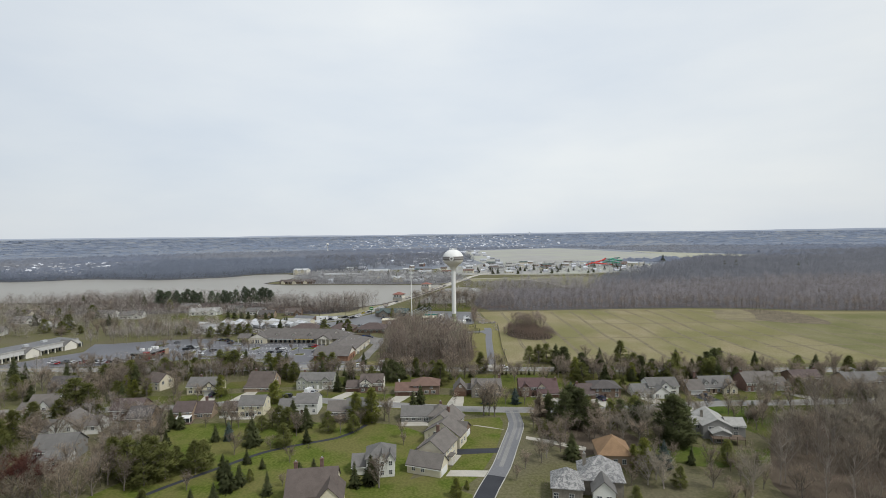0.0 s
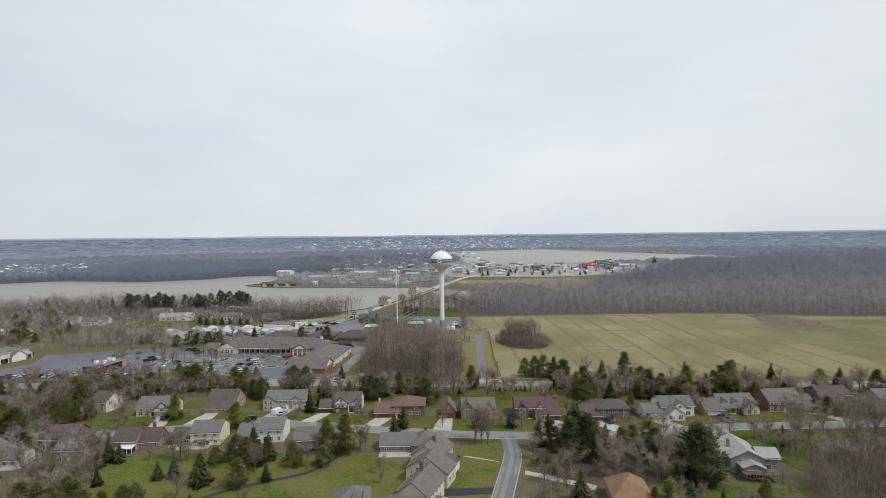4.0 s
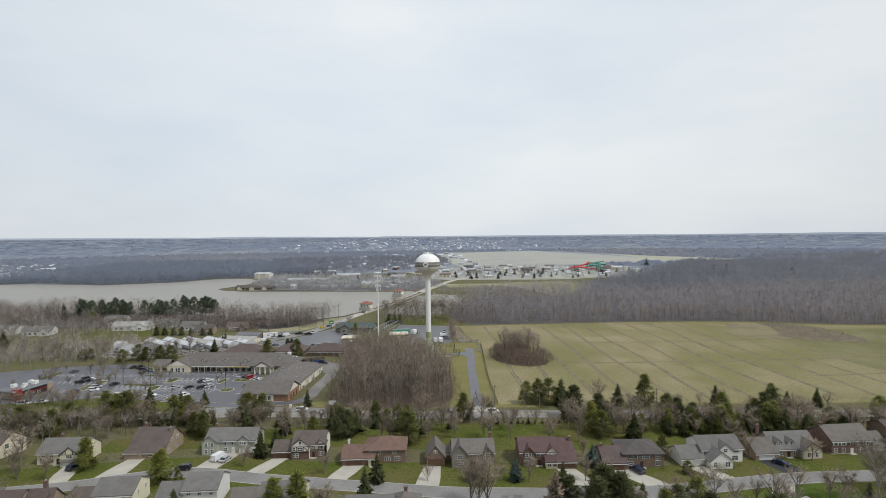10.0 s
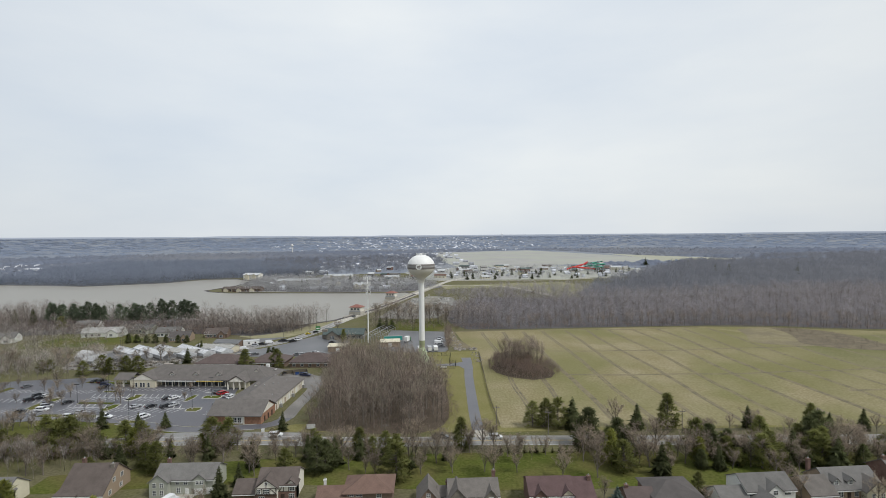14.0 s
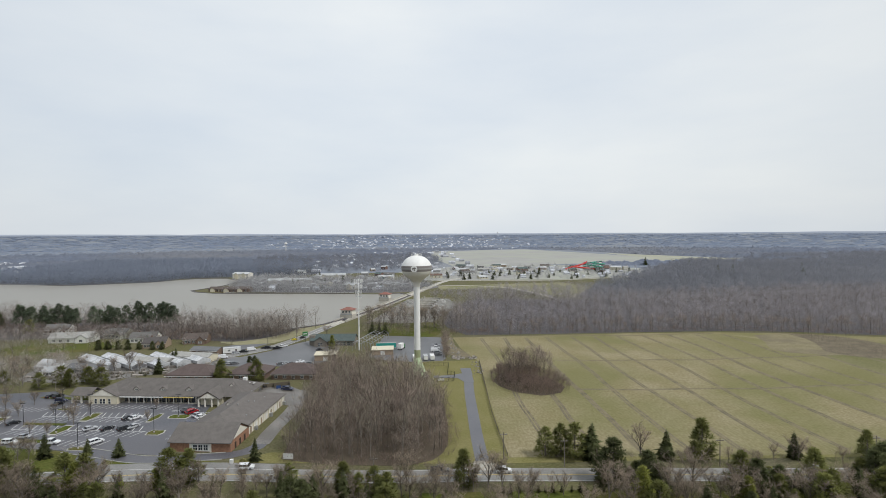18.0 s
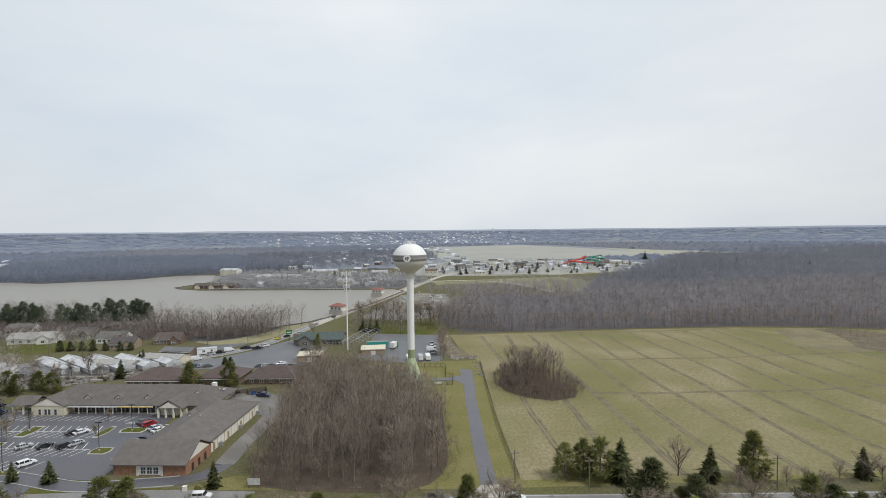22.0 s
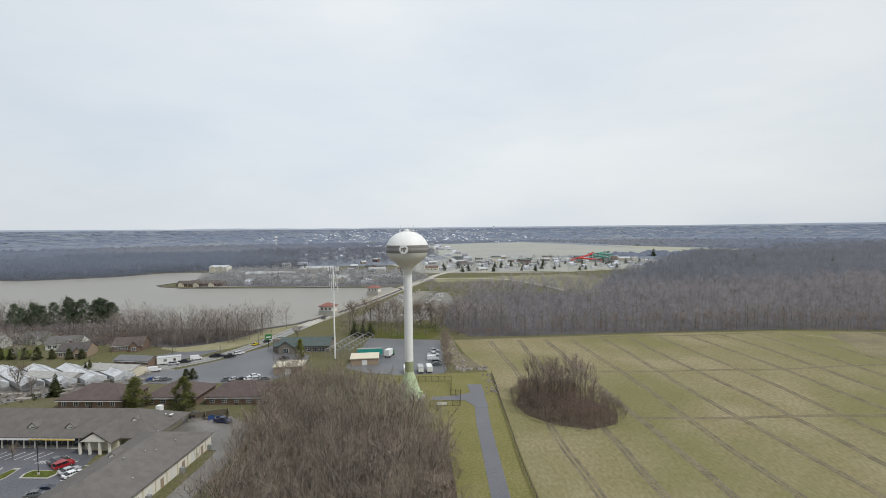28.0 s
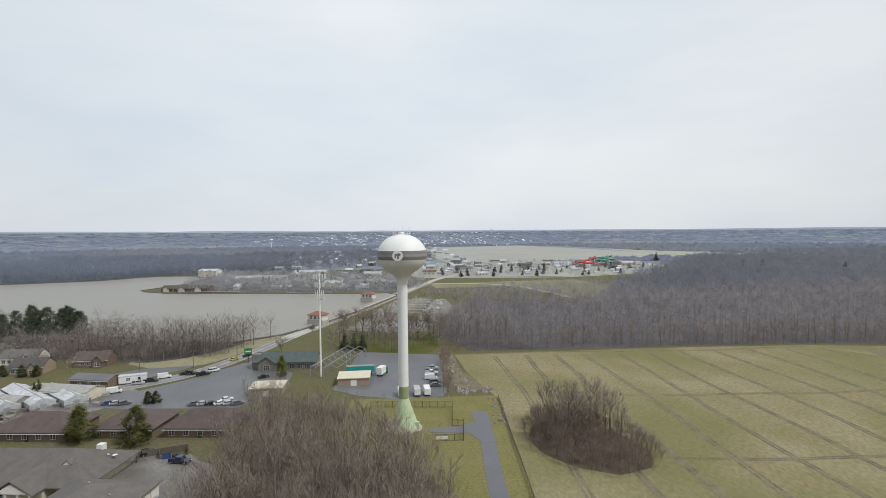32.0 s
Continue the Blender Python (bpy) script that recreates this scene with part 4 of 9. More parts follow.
def wood_template(seed, twigs, height, spread, twig_len, width, mass=0.0):
    """A light leafless tree for woods: arrays of triangles."""
    r = np.random.default_rng(seed)
    s, e, w = [np.zeros(3)], [np.array([0.2 * r.normal(), 0.2 * r.normal(), height * 0.85])], [0.30 * height / 12]
    limbs = 13
    for i in range(limbs - 1):
        a = r.uniform(0, 6.28)
        z = height * r.uniform(0.3, 0.75)
        q = np.array([math.cos(a) * spread * 0.8, math.sin(a) * spread * 0.8, min(z + height * r.uniform(0.15, 0.4), height)])
        s.append(np.array([0, 0, z])), e.append(q), w.append(0.15 * height / 12)
    for i in range(twigs):
        a, f = r.uniform(0, 6.28), r.random()
        z = height * (0.08 + 0.92 * f)
        rad = spread * math.sqrt(r.random()) * math.sin(math.pi * (0.15 + 0.8 * f)) ** 0.7
        p = np.array([math.cos(a) * rad, math.sin(a) * rad, z])
        d = r.normal(size=3) * np.array([0.7, 0.7, 0.5]) + np.array([math.cos(a) * 0.5, math.sin(a) * 0.5, 0.8])
        s.append(p), e.append(p + d / np.linalg.norm(d) * twig_len * r.uniform(0.5, 1.3)), w.append(width * r.uniform(0.6, 1.4))
    v, f = blades(np.array(s), np.array(e), np.array(w), (0, 0, height * 0.35))
    if mass:
        # the dense middle of the crown as a few facets
        n = 7
        ring = [np.array([math.cos(6.28 * i / n) * spread * mass * r.uniform(0.8, 1.2), math.sin(6.28 * i / n) * spread * mass * r.uniform(0.8, 1.2), height * r.uniform(0.1, 0.3)]) for i in range(n)]
        top = [np.array([p[0] * 0.5, p[1] * 0.5, height * r.uniform(0.45, 0.6)]) for p in ring]
        tri = []
        for i in range(n):
            j = (i + 1) % n
            tri += [ring[i], ring[j], top[j], ring[i], top[j], top[i], top[i], top[j], np.array([0, 0, height * 0.6])]
        v = np.concatenate([v, np.array(tri)])
        f = np.arange(len(v)).reshape(-1, 3)
    return v, f, limbs * 3, crown_normals(v, (0, 0, height * 0.35), 0.9)


def branch_template(seed, height, spread, limbs=10, sub=7, twig=11, width=0.04, up=0.28):
    """A leafless tree for the near woods: crossed blades for trunk and limbs, ascending branches and fine twigs."""
    r = np.random.default_rng(seed)
    top = np.array([0.3 * r.normal(), 0.3 * r.normal(), height * 0.82])
    s, e, w = [np.zeros(3)], [top], [0.2 * height / 11]
    for i in range(limbs):
        f = 0.25 + 0.75 * (i + r.random()) / limbs
        a, p = i * 2.4 + r.normal() * 0.4, top * f
        reach = spread * (1.15 - 0.7 * f) * r.uniform(0.6, 1.1)
        q = p + np.array([math.cos(a) * reach, math.sin(a) * reach, (height - p[2]) * r.uniform(0.55, 1.0)])
        s.append(p), e.append(q), w.append(0.085 * height / 11 * r.uniform(0.6, 1.3))
    wood_s, wood_e, wood_w = np.array(s), np.array(e), np.array(w)
    ts, te, tw = [], [], []
    for i in range(1, limbs + 1):
        p, d = s[i], e[i] - s[i]
        d1 = d / np.linalg.norm(d)
        for j in range(sub):
            p2 = p + d * r.uniform(0.15, 1.0)
            d2 = d1 * 0.75 + 0.5 * r.normal(size=3) * np.array([1, 1, 0.5]) + np.array([0, 0, up])
            d2 /= np.linalg.norm(d2)
            q2 = p2 + d2 * height * 0.14 * r.uniform(0.6, 1.3)
            ts.append(p2), te.append(q2), tw.append(width * 1.5)
            for k in range(twig):
                p3 = p2 + (q2 - p2) * r.uniform(0.15, 1.0)
                d3 = 0.7 * d2 + 0.5 * r.normal(size=3) + np.array([0, 0, up * 0.6])
                ts.append(p3), te.append(p3 + d3 / np.linalg.norm(d3) * height * 0.085 * r.uniform(0.5, 1.3)), tw.append(width * r.uniform(0.55, 1.0))
    v1, _ = blades(wood_s, wood_e, wood_w)
    v2, _ = blades(wood_s, wood_e, wood_w)
    v3, _ = blades(np.array(ts), np.array(te), np.array(tw), (0, 0, height * 0.3))
    v = np.concatenate([v1, v2, v3])
    return v, np.arange(len(v)).reshape(-1, 3), len(v1) * 2, crown_normals(v, (0, 0, height * 0.3), 0.8)


def edge_distance(x, y, poly):
    best = 1e9
    for i, (x0, y0) in enumerate(poly):
        x1, y1 = poly[i - 1]
        u = max(0.0, min(1.0, ((x - x0) * (x1 - x0) + (y - y0) * (y1 - y0)) / ((x1 - x0) ** 2 + (y1 - y0) ** 2 + 1e-9)))
        best = min(best, math.hypot(x - x0 - u * (x1 - x0), y - y0 - u * (y1 - y0)))
    return best


def wood(name, poly, spacing, templates, material, label, seed, low=0.75, high=1.15, category="wood", trunks=None, taper=0.0, avoid=()):
    """Many leafless trees on a jittered grid inside a plan, lower towards the edge, joined into one."""
    r = np.random.default_rng(seed)
    xs, ys = [p[0] for p in poly], [p[1] for p in poly]
    vs, ts, ns = [], [], []
    y = min(ys)
    while y < max(ys):
        x = min(xs)
        while x < max(xs):
            px, py = x + r.uniform(-0.5, 0.5) * spacing, y + r.uniform(-0.5, 0.5) * spacing
            x += spacing
            if not inside(px, py, poly) or any(abs(px - a) < 15 and abs(py - b) < 10 for a, b in avoid):
                continue
            v, f, cut, nv = templates[r.integers(len(templates))]
            k, a = r.uniform(low, high), r.uniform(0, 6.28)
            if taper:
                k *= 0.55 + 0.45 * min(1.0, edge_distance(px, py, poly) / taper)
            c, s = math.cos(a) * k, math.sin(a) * k
            t = np.empty_like(v)
            t[:, 0] = v[:, 0] * c - v[:, 1] * s + px
            t[:, 1] = v[:, 0] * s + v[:, 1] * c + py
            t[:, 2] = v[:, 2] * k * r.uniform(0.9, 1.1) - 0.1
            cut = cut if trunks else 0
            ts.append(t[:cut]), vs.append(t[cut:])
            ns.append(np.stack([nv[:, 0] * c / k - nv[:, 1] * s / k, nv[:, 0] * s / k + nv[:, 1] * c / k, nv[:, 2]], axis=1)[cut:])
        y += spacing
    v = np.concatenate(vs)
    ob = tagged(new(name, tri_mesh(name, v, np.arange(len(v)).reshape(-1, 3), material, np.concatenate(ns))), label, category, kind="stuff")
    if trunks:
        v = np.concatenate(ts)
        tagged(part("trunks", tri_mesh("trunks", v, np.arange(len(v)).reshape(-1, 3), trunks), trunks, ob), kind="stuff")
    return ob


near_wood = [branch_template(100 + i, 11.0, 2.8 + 0.35 * i, 10, 7, 8) for i in range(6)]
hollow_trees = [branch_template(160 + i, 11.0, 3.8 + 0.3 * i, 11, 8, 11, 0.045) for i in range(4)]
bank_wood = [wood_template(110 + i, 300, 12.5 + i, 3.6 + 0.5 * i, 1.5, 0.09) for i in range(4)]
far_wood = [wood_template(120 + i, 330, 13.5, 4.4 + 0.3 * i, 1.5, 0.085) for i in range(4)]
thin_wood = [wood_template(130 + i, 105, 13, 5.6 + 0.4 * i, 3.0, 0.42) for i in range(5)]
bank_trees = [wood_template(170 + i, 130, 10, 4.4, 1.9, 0.17) for i in range(4)]
shrubs = [branch_template(140 + i, 4.5, 2.4, 8, 5, 7, 0.05) for i in range(4)]
bushes = [branch_template(150 + i, 7.0, 3.0, 10, 7, 10, 0.042) for i in range(4)]

PINE_STANDS = [(x, y) for x in range(-312, -185, 22) for y in (132, 148, 158)]
LAKESIDE = [(-237, 107), (-187, 103), (-149, 95), (-298, 90), (-330, 100), (-325, 36), (-270, 142), (-214, 120), (-170, 84)]
TOWER_WOOD = [(-45, -97), (-28, -102), (0, -104), (10, -96), (13, -80), (13, -50), (10, -36), (2, -24), (-12, -14), (-24, -6), (-34, 4), (-42, 14), (-48, 18), (-50, 2), (-48, -20), (-45, -50), (-46, -75)]
TOWER_FRINGE = [(-46, -98), (-28, -104), (2, -106), (12, -98), (15, -80), (15, -50), (12, -36), (8, -36), (10, -50), (10, -80), (7, -95), (0, -101), (-28, -99), (-45, -94)]
patch("wood_floor", [(-17 + (x + 17) * 0.94, -45 + (y + 45) * 0.97) for x, y in TOWER_WOOD], 0.055, "leaf_litter", "brown leaf litter under the bare wood", "ground", True)
wood("bare_wood", TOWER_WOOD, 4.2, near_wood, "wood_twigs", "dense leafless brown wood in front of the water tower", 1, 0.6, 1.75, trunks="bark", taper=7)
wood("pale_wood_trees", [(-40, -94), (0, -98), (8, -80), (8, -40), (-10, -20), (-40, 4), (-44, -40)], 8.0, near_wood, "pale_twigs", "scattered paler trees standing in the bare wood", 51, 1.1, 1.7, trunks="pale_bark")
wood("wood_fringe", TOWER_FRINGE, 2.6, shrubs, "brush_twigs", "low brown brush along the edge of the bare wood", 52, 0.3, 0.75, "brush")
wood("wood_undergrowth", TOWER_WOOD, 3.8, shrubs, "brush_twigs", "tangled brown brush under the bare wood", 2, 0.5, 1.0)
wood("brush_heaps", [(258, 86), (256, 70), (250, 54), (243, 34), (247, 25), (262, 15), (284, 12), (292, 44), (287, 67)], 3.6, shrubs, "hollow_twigs", "dark heaps of dead brush at the field corner", 49, 0.2, 0.55, "brush")
THICKET = [(34, -12), (36, -22), (44, -34), (55, -40), (66, -36), (71, -26), (68, -12), (60, 0), (50, 6), (40, 4)]
patch("thicket_floor", [(53 + (x - 53) * 0.86, -17 + (y + 17) * 0.86) for x, y in THICKET], 0.09, "leaf_litter", "brown leaf litter under the thicket", "ground", True)
wood("field_thicket", THICKET, 2.3, bushes, "brush_twigs", "round leafless thicket standing in the hay field", 3, 0.6, 1.05, "thicket", taper=4)
THICKET_CORE = [(40, -10), (46, -20), (58, -22), (66, -16), (66, -4), (56, 6), (44, 5)]
wood("thicket_trees", THICKET_CORE, 4.6, hollow_trees, "wood_twigs", "taller bare trees inside the thicket", 4, 0.9, 1.35, "thicket", trunks="bark")
NORTH_WOOD = [(34, 106), (80, 104), (150, 105), (225, 103), (270, 95), (330, 76), (430, 66), (560, 40), (620, 330), (430, 330), (300, 300), (190, 300), (140, 300), (66, 312), (42, 262), (24, 196), (22, 140)]
patch("north_wood_floor", NORTH_WOOD, 0.045, "wood_litter", "grey-brown leaf litter under the northern wood", "ground", True)
wood("north_wood", NORTH_WOOD, 9.6, far_wood, "hazed_far_twigs", "broad leafless wood along the far edge of the field", 5, 0.75, 1.25, trunks="bark")
wood("wood_edge_brush", [(20, 101), (220, 99), (330, 68), (520, 36), (520, 46), (330, 80), (222, 107), (20, 109)], 4.2, shrubs, "brush_twigs", "low brown brush along the edge of the field", 6, 0.6, 1.1, "brush")
wood("wood_edge_trees", [(62, 103), (150, 103), (222, 101), (330, 74), (430, 62), (560, 38), (560, 48), (430, 76), (330, 90), (222, 116), (62, 118)], 5.6, near_wood, "wood_twigs", "brown leafless trees along the front of the northern wood", 53, 0.55, 1.15, trunks="bark")
wood("meadow_trees", [(96, 312), (190, 312), (240, 430), (190, 440), (60, 405), (100, 395)], 10, bank_trees, "hazed_far_twigs", "scattered bare trees before the far meadow", 54, 0.5, 1.1)
patch("middle_wood_floor", [(430, 330), (620, 330), (900, 200), (1100, 500), (1000, 900), (640, 960), (400, 640), (300, 480), (240, 430), (185, 310), (300, 300)], 0.042, "grey_litter", "grey-brown litter under the far wood", "ground", True)
patch("shore_wood_floor", [(-1500, 712), (-1000, 580), (-790, 566), (-700, 606), (-610, 584), (-533, 556), (-476, 578), (-430, 599), (-400, 660), (-330, 675), (-290, 640), (-200, 800), (-500, 1250), (-1200, 1250), (-1600, 1000)], 0.042, "shore_litter", "dark litter under the shore wood", "ground", True)
patch("far_bank_floor", [(-250, 420), (-130, 402), (-30, 392), (10, 420), (24, 480), (-60, 560), (-280, 640), (-270, 520)], 0.042, "grey_litter", "grey-brown litter under the trees of the far bank", "ground", True)
wood("middle_wood", [(430, 330), (620, 330), (900, 200), (1100, 500), (1000, 900), (640, 960), (400, 640), (300, 480), (240, 430), (185, 310), (300, 300)], 12.5, thin_wood, "hazed_mid_twigs", "grey leafless woodland with painted haze, stretching into the distance", 7, 0.8, 1.25)
BANK_WOOD = [(-330, 110), (-260, 118), (-200, 112), (-150, 104), (-125, 96), (-104, 112), (-92, 140), (-100, 136), (-150, 148), (-230, 186), (-320, 200), (-420, 205), (-420, 130)]
patch("bank_wood_floor", BANK_WOOD, 0.045, "wood_litter", "grey-brown leaf litter under the trees by the reservoir", "ground", True)
wood("bank_wood", BANK_WOOD, 4.9, bank_wood, "bank_twigs", "leafless trees along the near bank of the reservoir", 8, 0.6, 1.25, trunks="bark", avoid=PINE_STANDS)
wood("bank_point_trees", [(-136, 104), (-112, 98), (-100, 100), (-91, 114), (-84, 132), (-79, 148), (-86, 152), (-96, 146), (-106, 136), (-122, 124)], 5.5, bank_wood, "bank_twigs", "leafless trees on the bank beside the dam road", 35, 0.8, 1.35, trunks="bark")
wood("bank_brush", [(-320, 114), (-200, 100), (-170, 90), (-128, 92), (-100, 104), (-92, 130), (-130, 132), (-230, 150), (-320, 165)], 4.4, shrubs, "brush_twigs", "dense reddish-brown brush by the reservoir bank", 9, 0.9, 1.6, "brush")
wood("west_wood", [(-262, 24), (-205, 36), (-200, 60), (-270, 58), (-290, 20), (-340, -30), (-560, -40), (-620, 220), (-420, 215), (-330, 110), (-262, 112), (-300, 70)], 9.2, bank_wood, "grove_twigs", "scattered leafless trees among the lakeside houses", 10, 0.7, 1.1, trunks="bark")
wood("lot_trees", [(-262, -40), (-200, -28), (-166, -13), (-150, -4), (-176, 10), (-225, 6), (-266, -8)], 6.6, near_wood, "grove_twigs", "leafless trees beside the parking lot", 29, 0.55, 0.95, trunks="bark")
wood("lot_verge_trees", [(-240, -94), (-150, -86), (-122, -89), (-108, -95), (-122, -99), (-240, -99)], 7.5, near_wood, "grove_twigs", "leafless trees on the verge of the parking lot", 30, 0.5, 0.85, trunks="bark")
wood("lakeside_trees", [(-300, 28), (-262, 60), (-235, 66), (-205, 62), (-150, 76), (-118, 92), (-112, 104), (-150, 100), (-200, 108), (-300, 112)], 9, near_wood, "grove_twigs", "leafless trees between the lakeside houses", 31, 0.6, 1.0, trunks="bark", avoid=LAKESIDE)
wood("west_brush", [(-232, -10), (-186, 6), (-172, 22), (-196, 34), (-250, 26), (-270, 0)], 5.5, bank_wood, "grove_twigs", "brown thicket behind the parking lot", 11, 0.5, 0.8, "brush")
SE_WOOD = [(98, -222), (112, -200), (122, -190), (150, -180), (190, -178), (230, -200), (230, -280), (110, -280), (92, -258), (88, -240)]
patch("hollow_floor", SE_WOOD, 0.045, "leaf_litter", "brown leaf litter under the bare trees", "ground", True)
wood("lawn_edge_brush", [(84, -264), (100, -264), (104, -236), (112, -208), (126, -186), (112, -182), (102, -206), (92, -240)], 3.8, shrubs, "hollow_twigs", "brown brush along the edge of the lawn", 34, 0.4, 0.95, "brush")
wood("hollow_wood", SE_WOOD, 7.8, hollow_trees, "hollow_twigs", "dense leafless brown wood behind the houses", 12, 0.75, 1.6, trunks="pale_bark")
wood("hollow_brush", SE_WOOD, 4.4, shrubs, "brush_twigs", "tangled brown brush under the bare trees", 22, 0.6, 1.2, "brush")
wood("garden_brush", [(30, -196), (56, -196), (70, -202), (66, -218), (54, -216), (44, -212), (34, -216), (28, -206)], 5.4, bushes, "hollow_twigs", "leafless garden thicket beside the side street", 13, 0.5, 0.9, "brush")
wood("west_garden_trees", [(-136, -172), (-112, -188), (-106, -200), (-100, -240), (-120, -246), (-118, -210), (-136, -196), (-150, -190)], 5.2, near_wood, "grove_twigs", "leafless trees among the western houses", 14, 0.6, 0.9, trunks="bark")
wood("road_brush", [(-190, -113), (-126, -114), (-60, -113), (-36, -116), (20, -118), (60, -119), (100, -122), (160, -126), (220, -130), (220, -136), (160, -132), (100, -129), (50, -126), (0, -124), (-60, -122), (-120, -126), (-190, -128)], 4.8, shrubs, "brush_twigs", "brown hedgerow brush along the road", 15, 0.6, 1.3, "brush")
wood("west_road_trees", [(-260, -114), (-126, -118), (-104, -124), (-112, -132), (-150, -136), (-190, -150), (-260, -140)], 6.5, near_wood, "grove_twigs", "leafless trees between the houses and the road", 16, 0.55, 0.95)
wood("garden_edge_brush", [(22, -122), (100, -126), (160, -130), (230, -134), (230, -146), (160, -142), (100, -136), (60, -130), (22, -129)], 5.6, bushes, "twigs", "brown leafless brush between the gardens and the road", 25, 0.5, 1.2, "brush")
wood("west_edge_brush", [(-180, -112), (-60, -112.5), (-20, -115), (20, -118), (20, -126), (-30, -124), (-70, -121), (-126, -124), (-180, -130)], 5.6, bushes, "twigs", "brown leafless brush beside the road", 26, 0.4, 0.95, "brush")
wood("field_hedge", [(36, -104), (60, -104), (110, -105.5), (200, -107.5), (200, -110), (110, -108.5), (60, -106.5)], 3.2, shrubs, "wood_twigs", "straggling brush between the field and the road", 17, 0.4, 1.0, "brush")
wood("north_bank_wood", [(-250, 420), (-130, 402), (-30, 392), (10, 420), (24, 480), (-60, 560), (-280, 640), (-270, 520)], 6.3, bank_trees, "hazed_bank_twigs", "leafless trees on the far bank of the reservoir", 18, 0.55, 1.3)
wood("west_shore_wood", [(-1500, 720), (-1000, 574), (-790, 560), (-700, 601), (-610, 579), (-533, 551), (-476, 573), (-430, 594), (-400, 650), (-330, 670), (-290, 640), (-200, 800), (-500, 1250), (-880, 1250), (-820, 860), (-790, 690), (-1000, 660), (-1500, 810)], 15, thin_wood, "hazed_shore_twigs", "haze-tinted grey woodland on the far shore of the reservoir", 19, 0.9, 1.3)
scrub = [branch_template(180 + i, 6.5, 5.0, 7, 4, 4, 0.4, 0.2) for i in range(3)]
wood("shore_scrub", [(-1500, 712), (-1000, 572), (-790, 558), (-700, 599), (-610, 577), (-533, 549), (-476, 571), (-430, 592), (-400, 648), (-330, 668), (-330, 690), (-412, 672), (-440, 615), (-480, 595), (-533, 573), (-610, 600), (-700, 622), (-790, 582), (-1000, 596), (-1500, 736)], 7.5, scrub, "hazed_shore_twigs", "haze-tinted grey scrub along the far shore of the reservoir", 45, 0.8, 1.2, "brush")
wood("dam_front_trees", [(-48, 104), (-14, 104), (14, 108), (60, 112), (58, 165), (30, 178), (-16, 172), (-40, 165), (-44, 128)], 8.4, bank_wood, "bank_twigs", "leafless trees in front of the dam", 27, 0.8, 1.2, trunks="bark")
wood("house_garden_brush", [(26, -184), (60, -196), (66, -222), (56, -250), (20, -262), (14, -240), (24, -205)], 4.6, shrubs, "hollow_twigs", "low brown shrubs round the shingled houses", 28, 0.25, 0.55, "brush")
wood("spillway_trees", [(14, 322), (60, 320), (100, 350), (90, 392), (40, 398), (14, 370)], 8, bank_trees, "hazed_far_twigs", "dark bushes beyond the stones of the spillway", 33, 0.5, 0.8, "brush")
wood("dam_brush", [(20, 103), (62, 103), (60, 112), (20, 112)], 3.4, shrubs, "brush_twigs", "reddish-brown brush at the corner of the field", 20, 0.7, 1.3, "brush")

wood("yard_brush", [(14.5, 28), (17.5, 28), (19, 60), (21, 98), (16.5, 98), (15, 60)], 2.6, bushes, "wood_twigs", "tall grey leafless brush along the edge of the yard", 50, 0.5, 1.05, "brush")
# low clipped evergreens and shrubs
cone = make_conifer("arborvitae", 61, "hedge_leaves", "small brownish conical evergreen in a hedge row", base=0.3, whorls=12, arms=7)
for i in range(14):
    h = 2.6 + 0.7 * math.sin(i * 2.3)
    copy_thing(cone, pose(24 + i * 2.3 + 0.4 * math.sin(i * 5), -121.5 - 0.08 * i, 0, 0, 0, i * 50) @ Matrix.Diagonal((h, h, h, 1)))
    if i < 12:
        copy_thing(cone, pose(136 + i * 3.1, -128 - 0.1 * i, 0, 0, 0, i * 70) @ Matrix.Diagonal((h * 1.2, h * 1.2, h, 1)))
shrub = make_pine("foundation_shrub", 62, "hedge_leaves", "low rounded shrub against a house wall", lobes=14, tufts=36, width=0.5, low=0.15)
for o in scene.objects:
    if o.name.startswith("arborvitae") and o.parent is None:
        tagged(o, group="hedge of small conifers")
SHRUBS = [(-120, -150.5), (-104, -147), (-88, -146.5), (-72, -144), (-58, -144), (-41, -149.5), (-36, -149.8), (-44, -149.5), (-16, -157), (-10, -157.5), (8, -160.5), (16, -160.5), (29, -158.8), (36, -158.5),
          (64, -164), (70, -163.5), (87, -163.5), (92, -162.8), (94, -162), (111, -157.5), (116, -157.5), (132, -156), (136, -156), (140, -156), (-84, -181), (-80, -180.5), (-60, -180), (-50, -212), (-44, -215)]
for i, (x, y) in enumerate(SHRUBS):
    h = 1.5 + 0.6 * math.sin(i * 1.7)
    tagged(copy_thing(shrub, pose(x, y, -0.1, 0, 0, i * 37) @ Matrix.Diagonal((h * 1.3, h * 1.3, h, 1))), group="shrubs round the houses")
for t in (cone, shrub):
    for o in (*t.children_recursive, t):
        bpy.data.objects.remove(o)

# ---------------------------------------------------------------- houses
WINDOW_MESH = {}


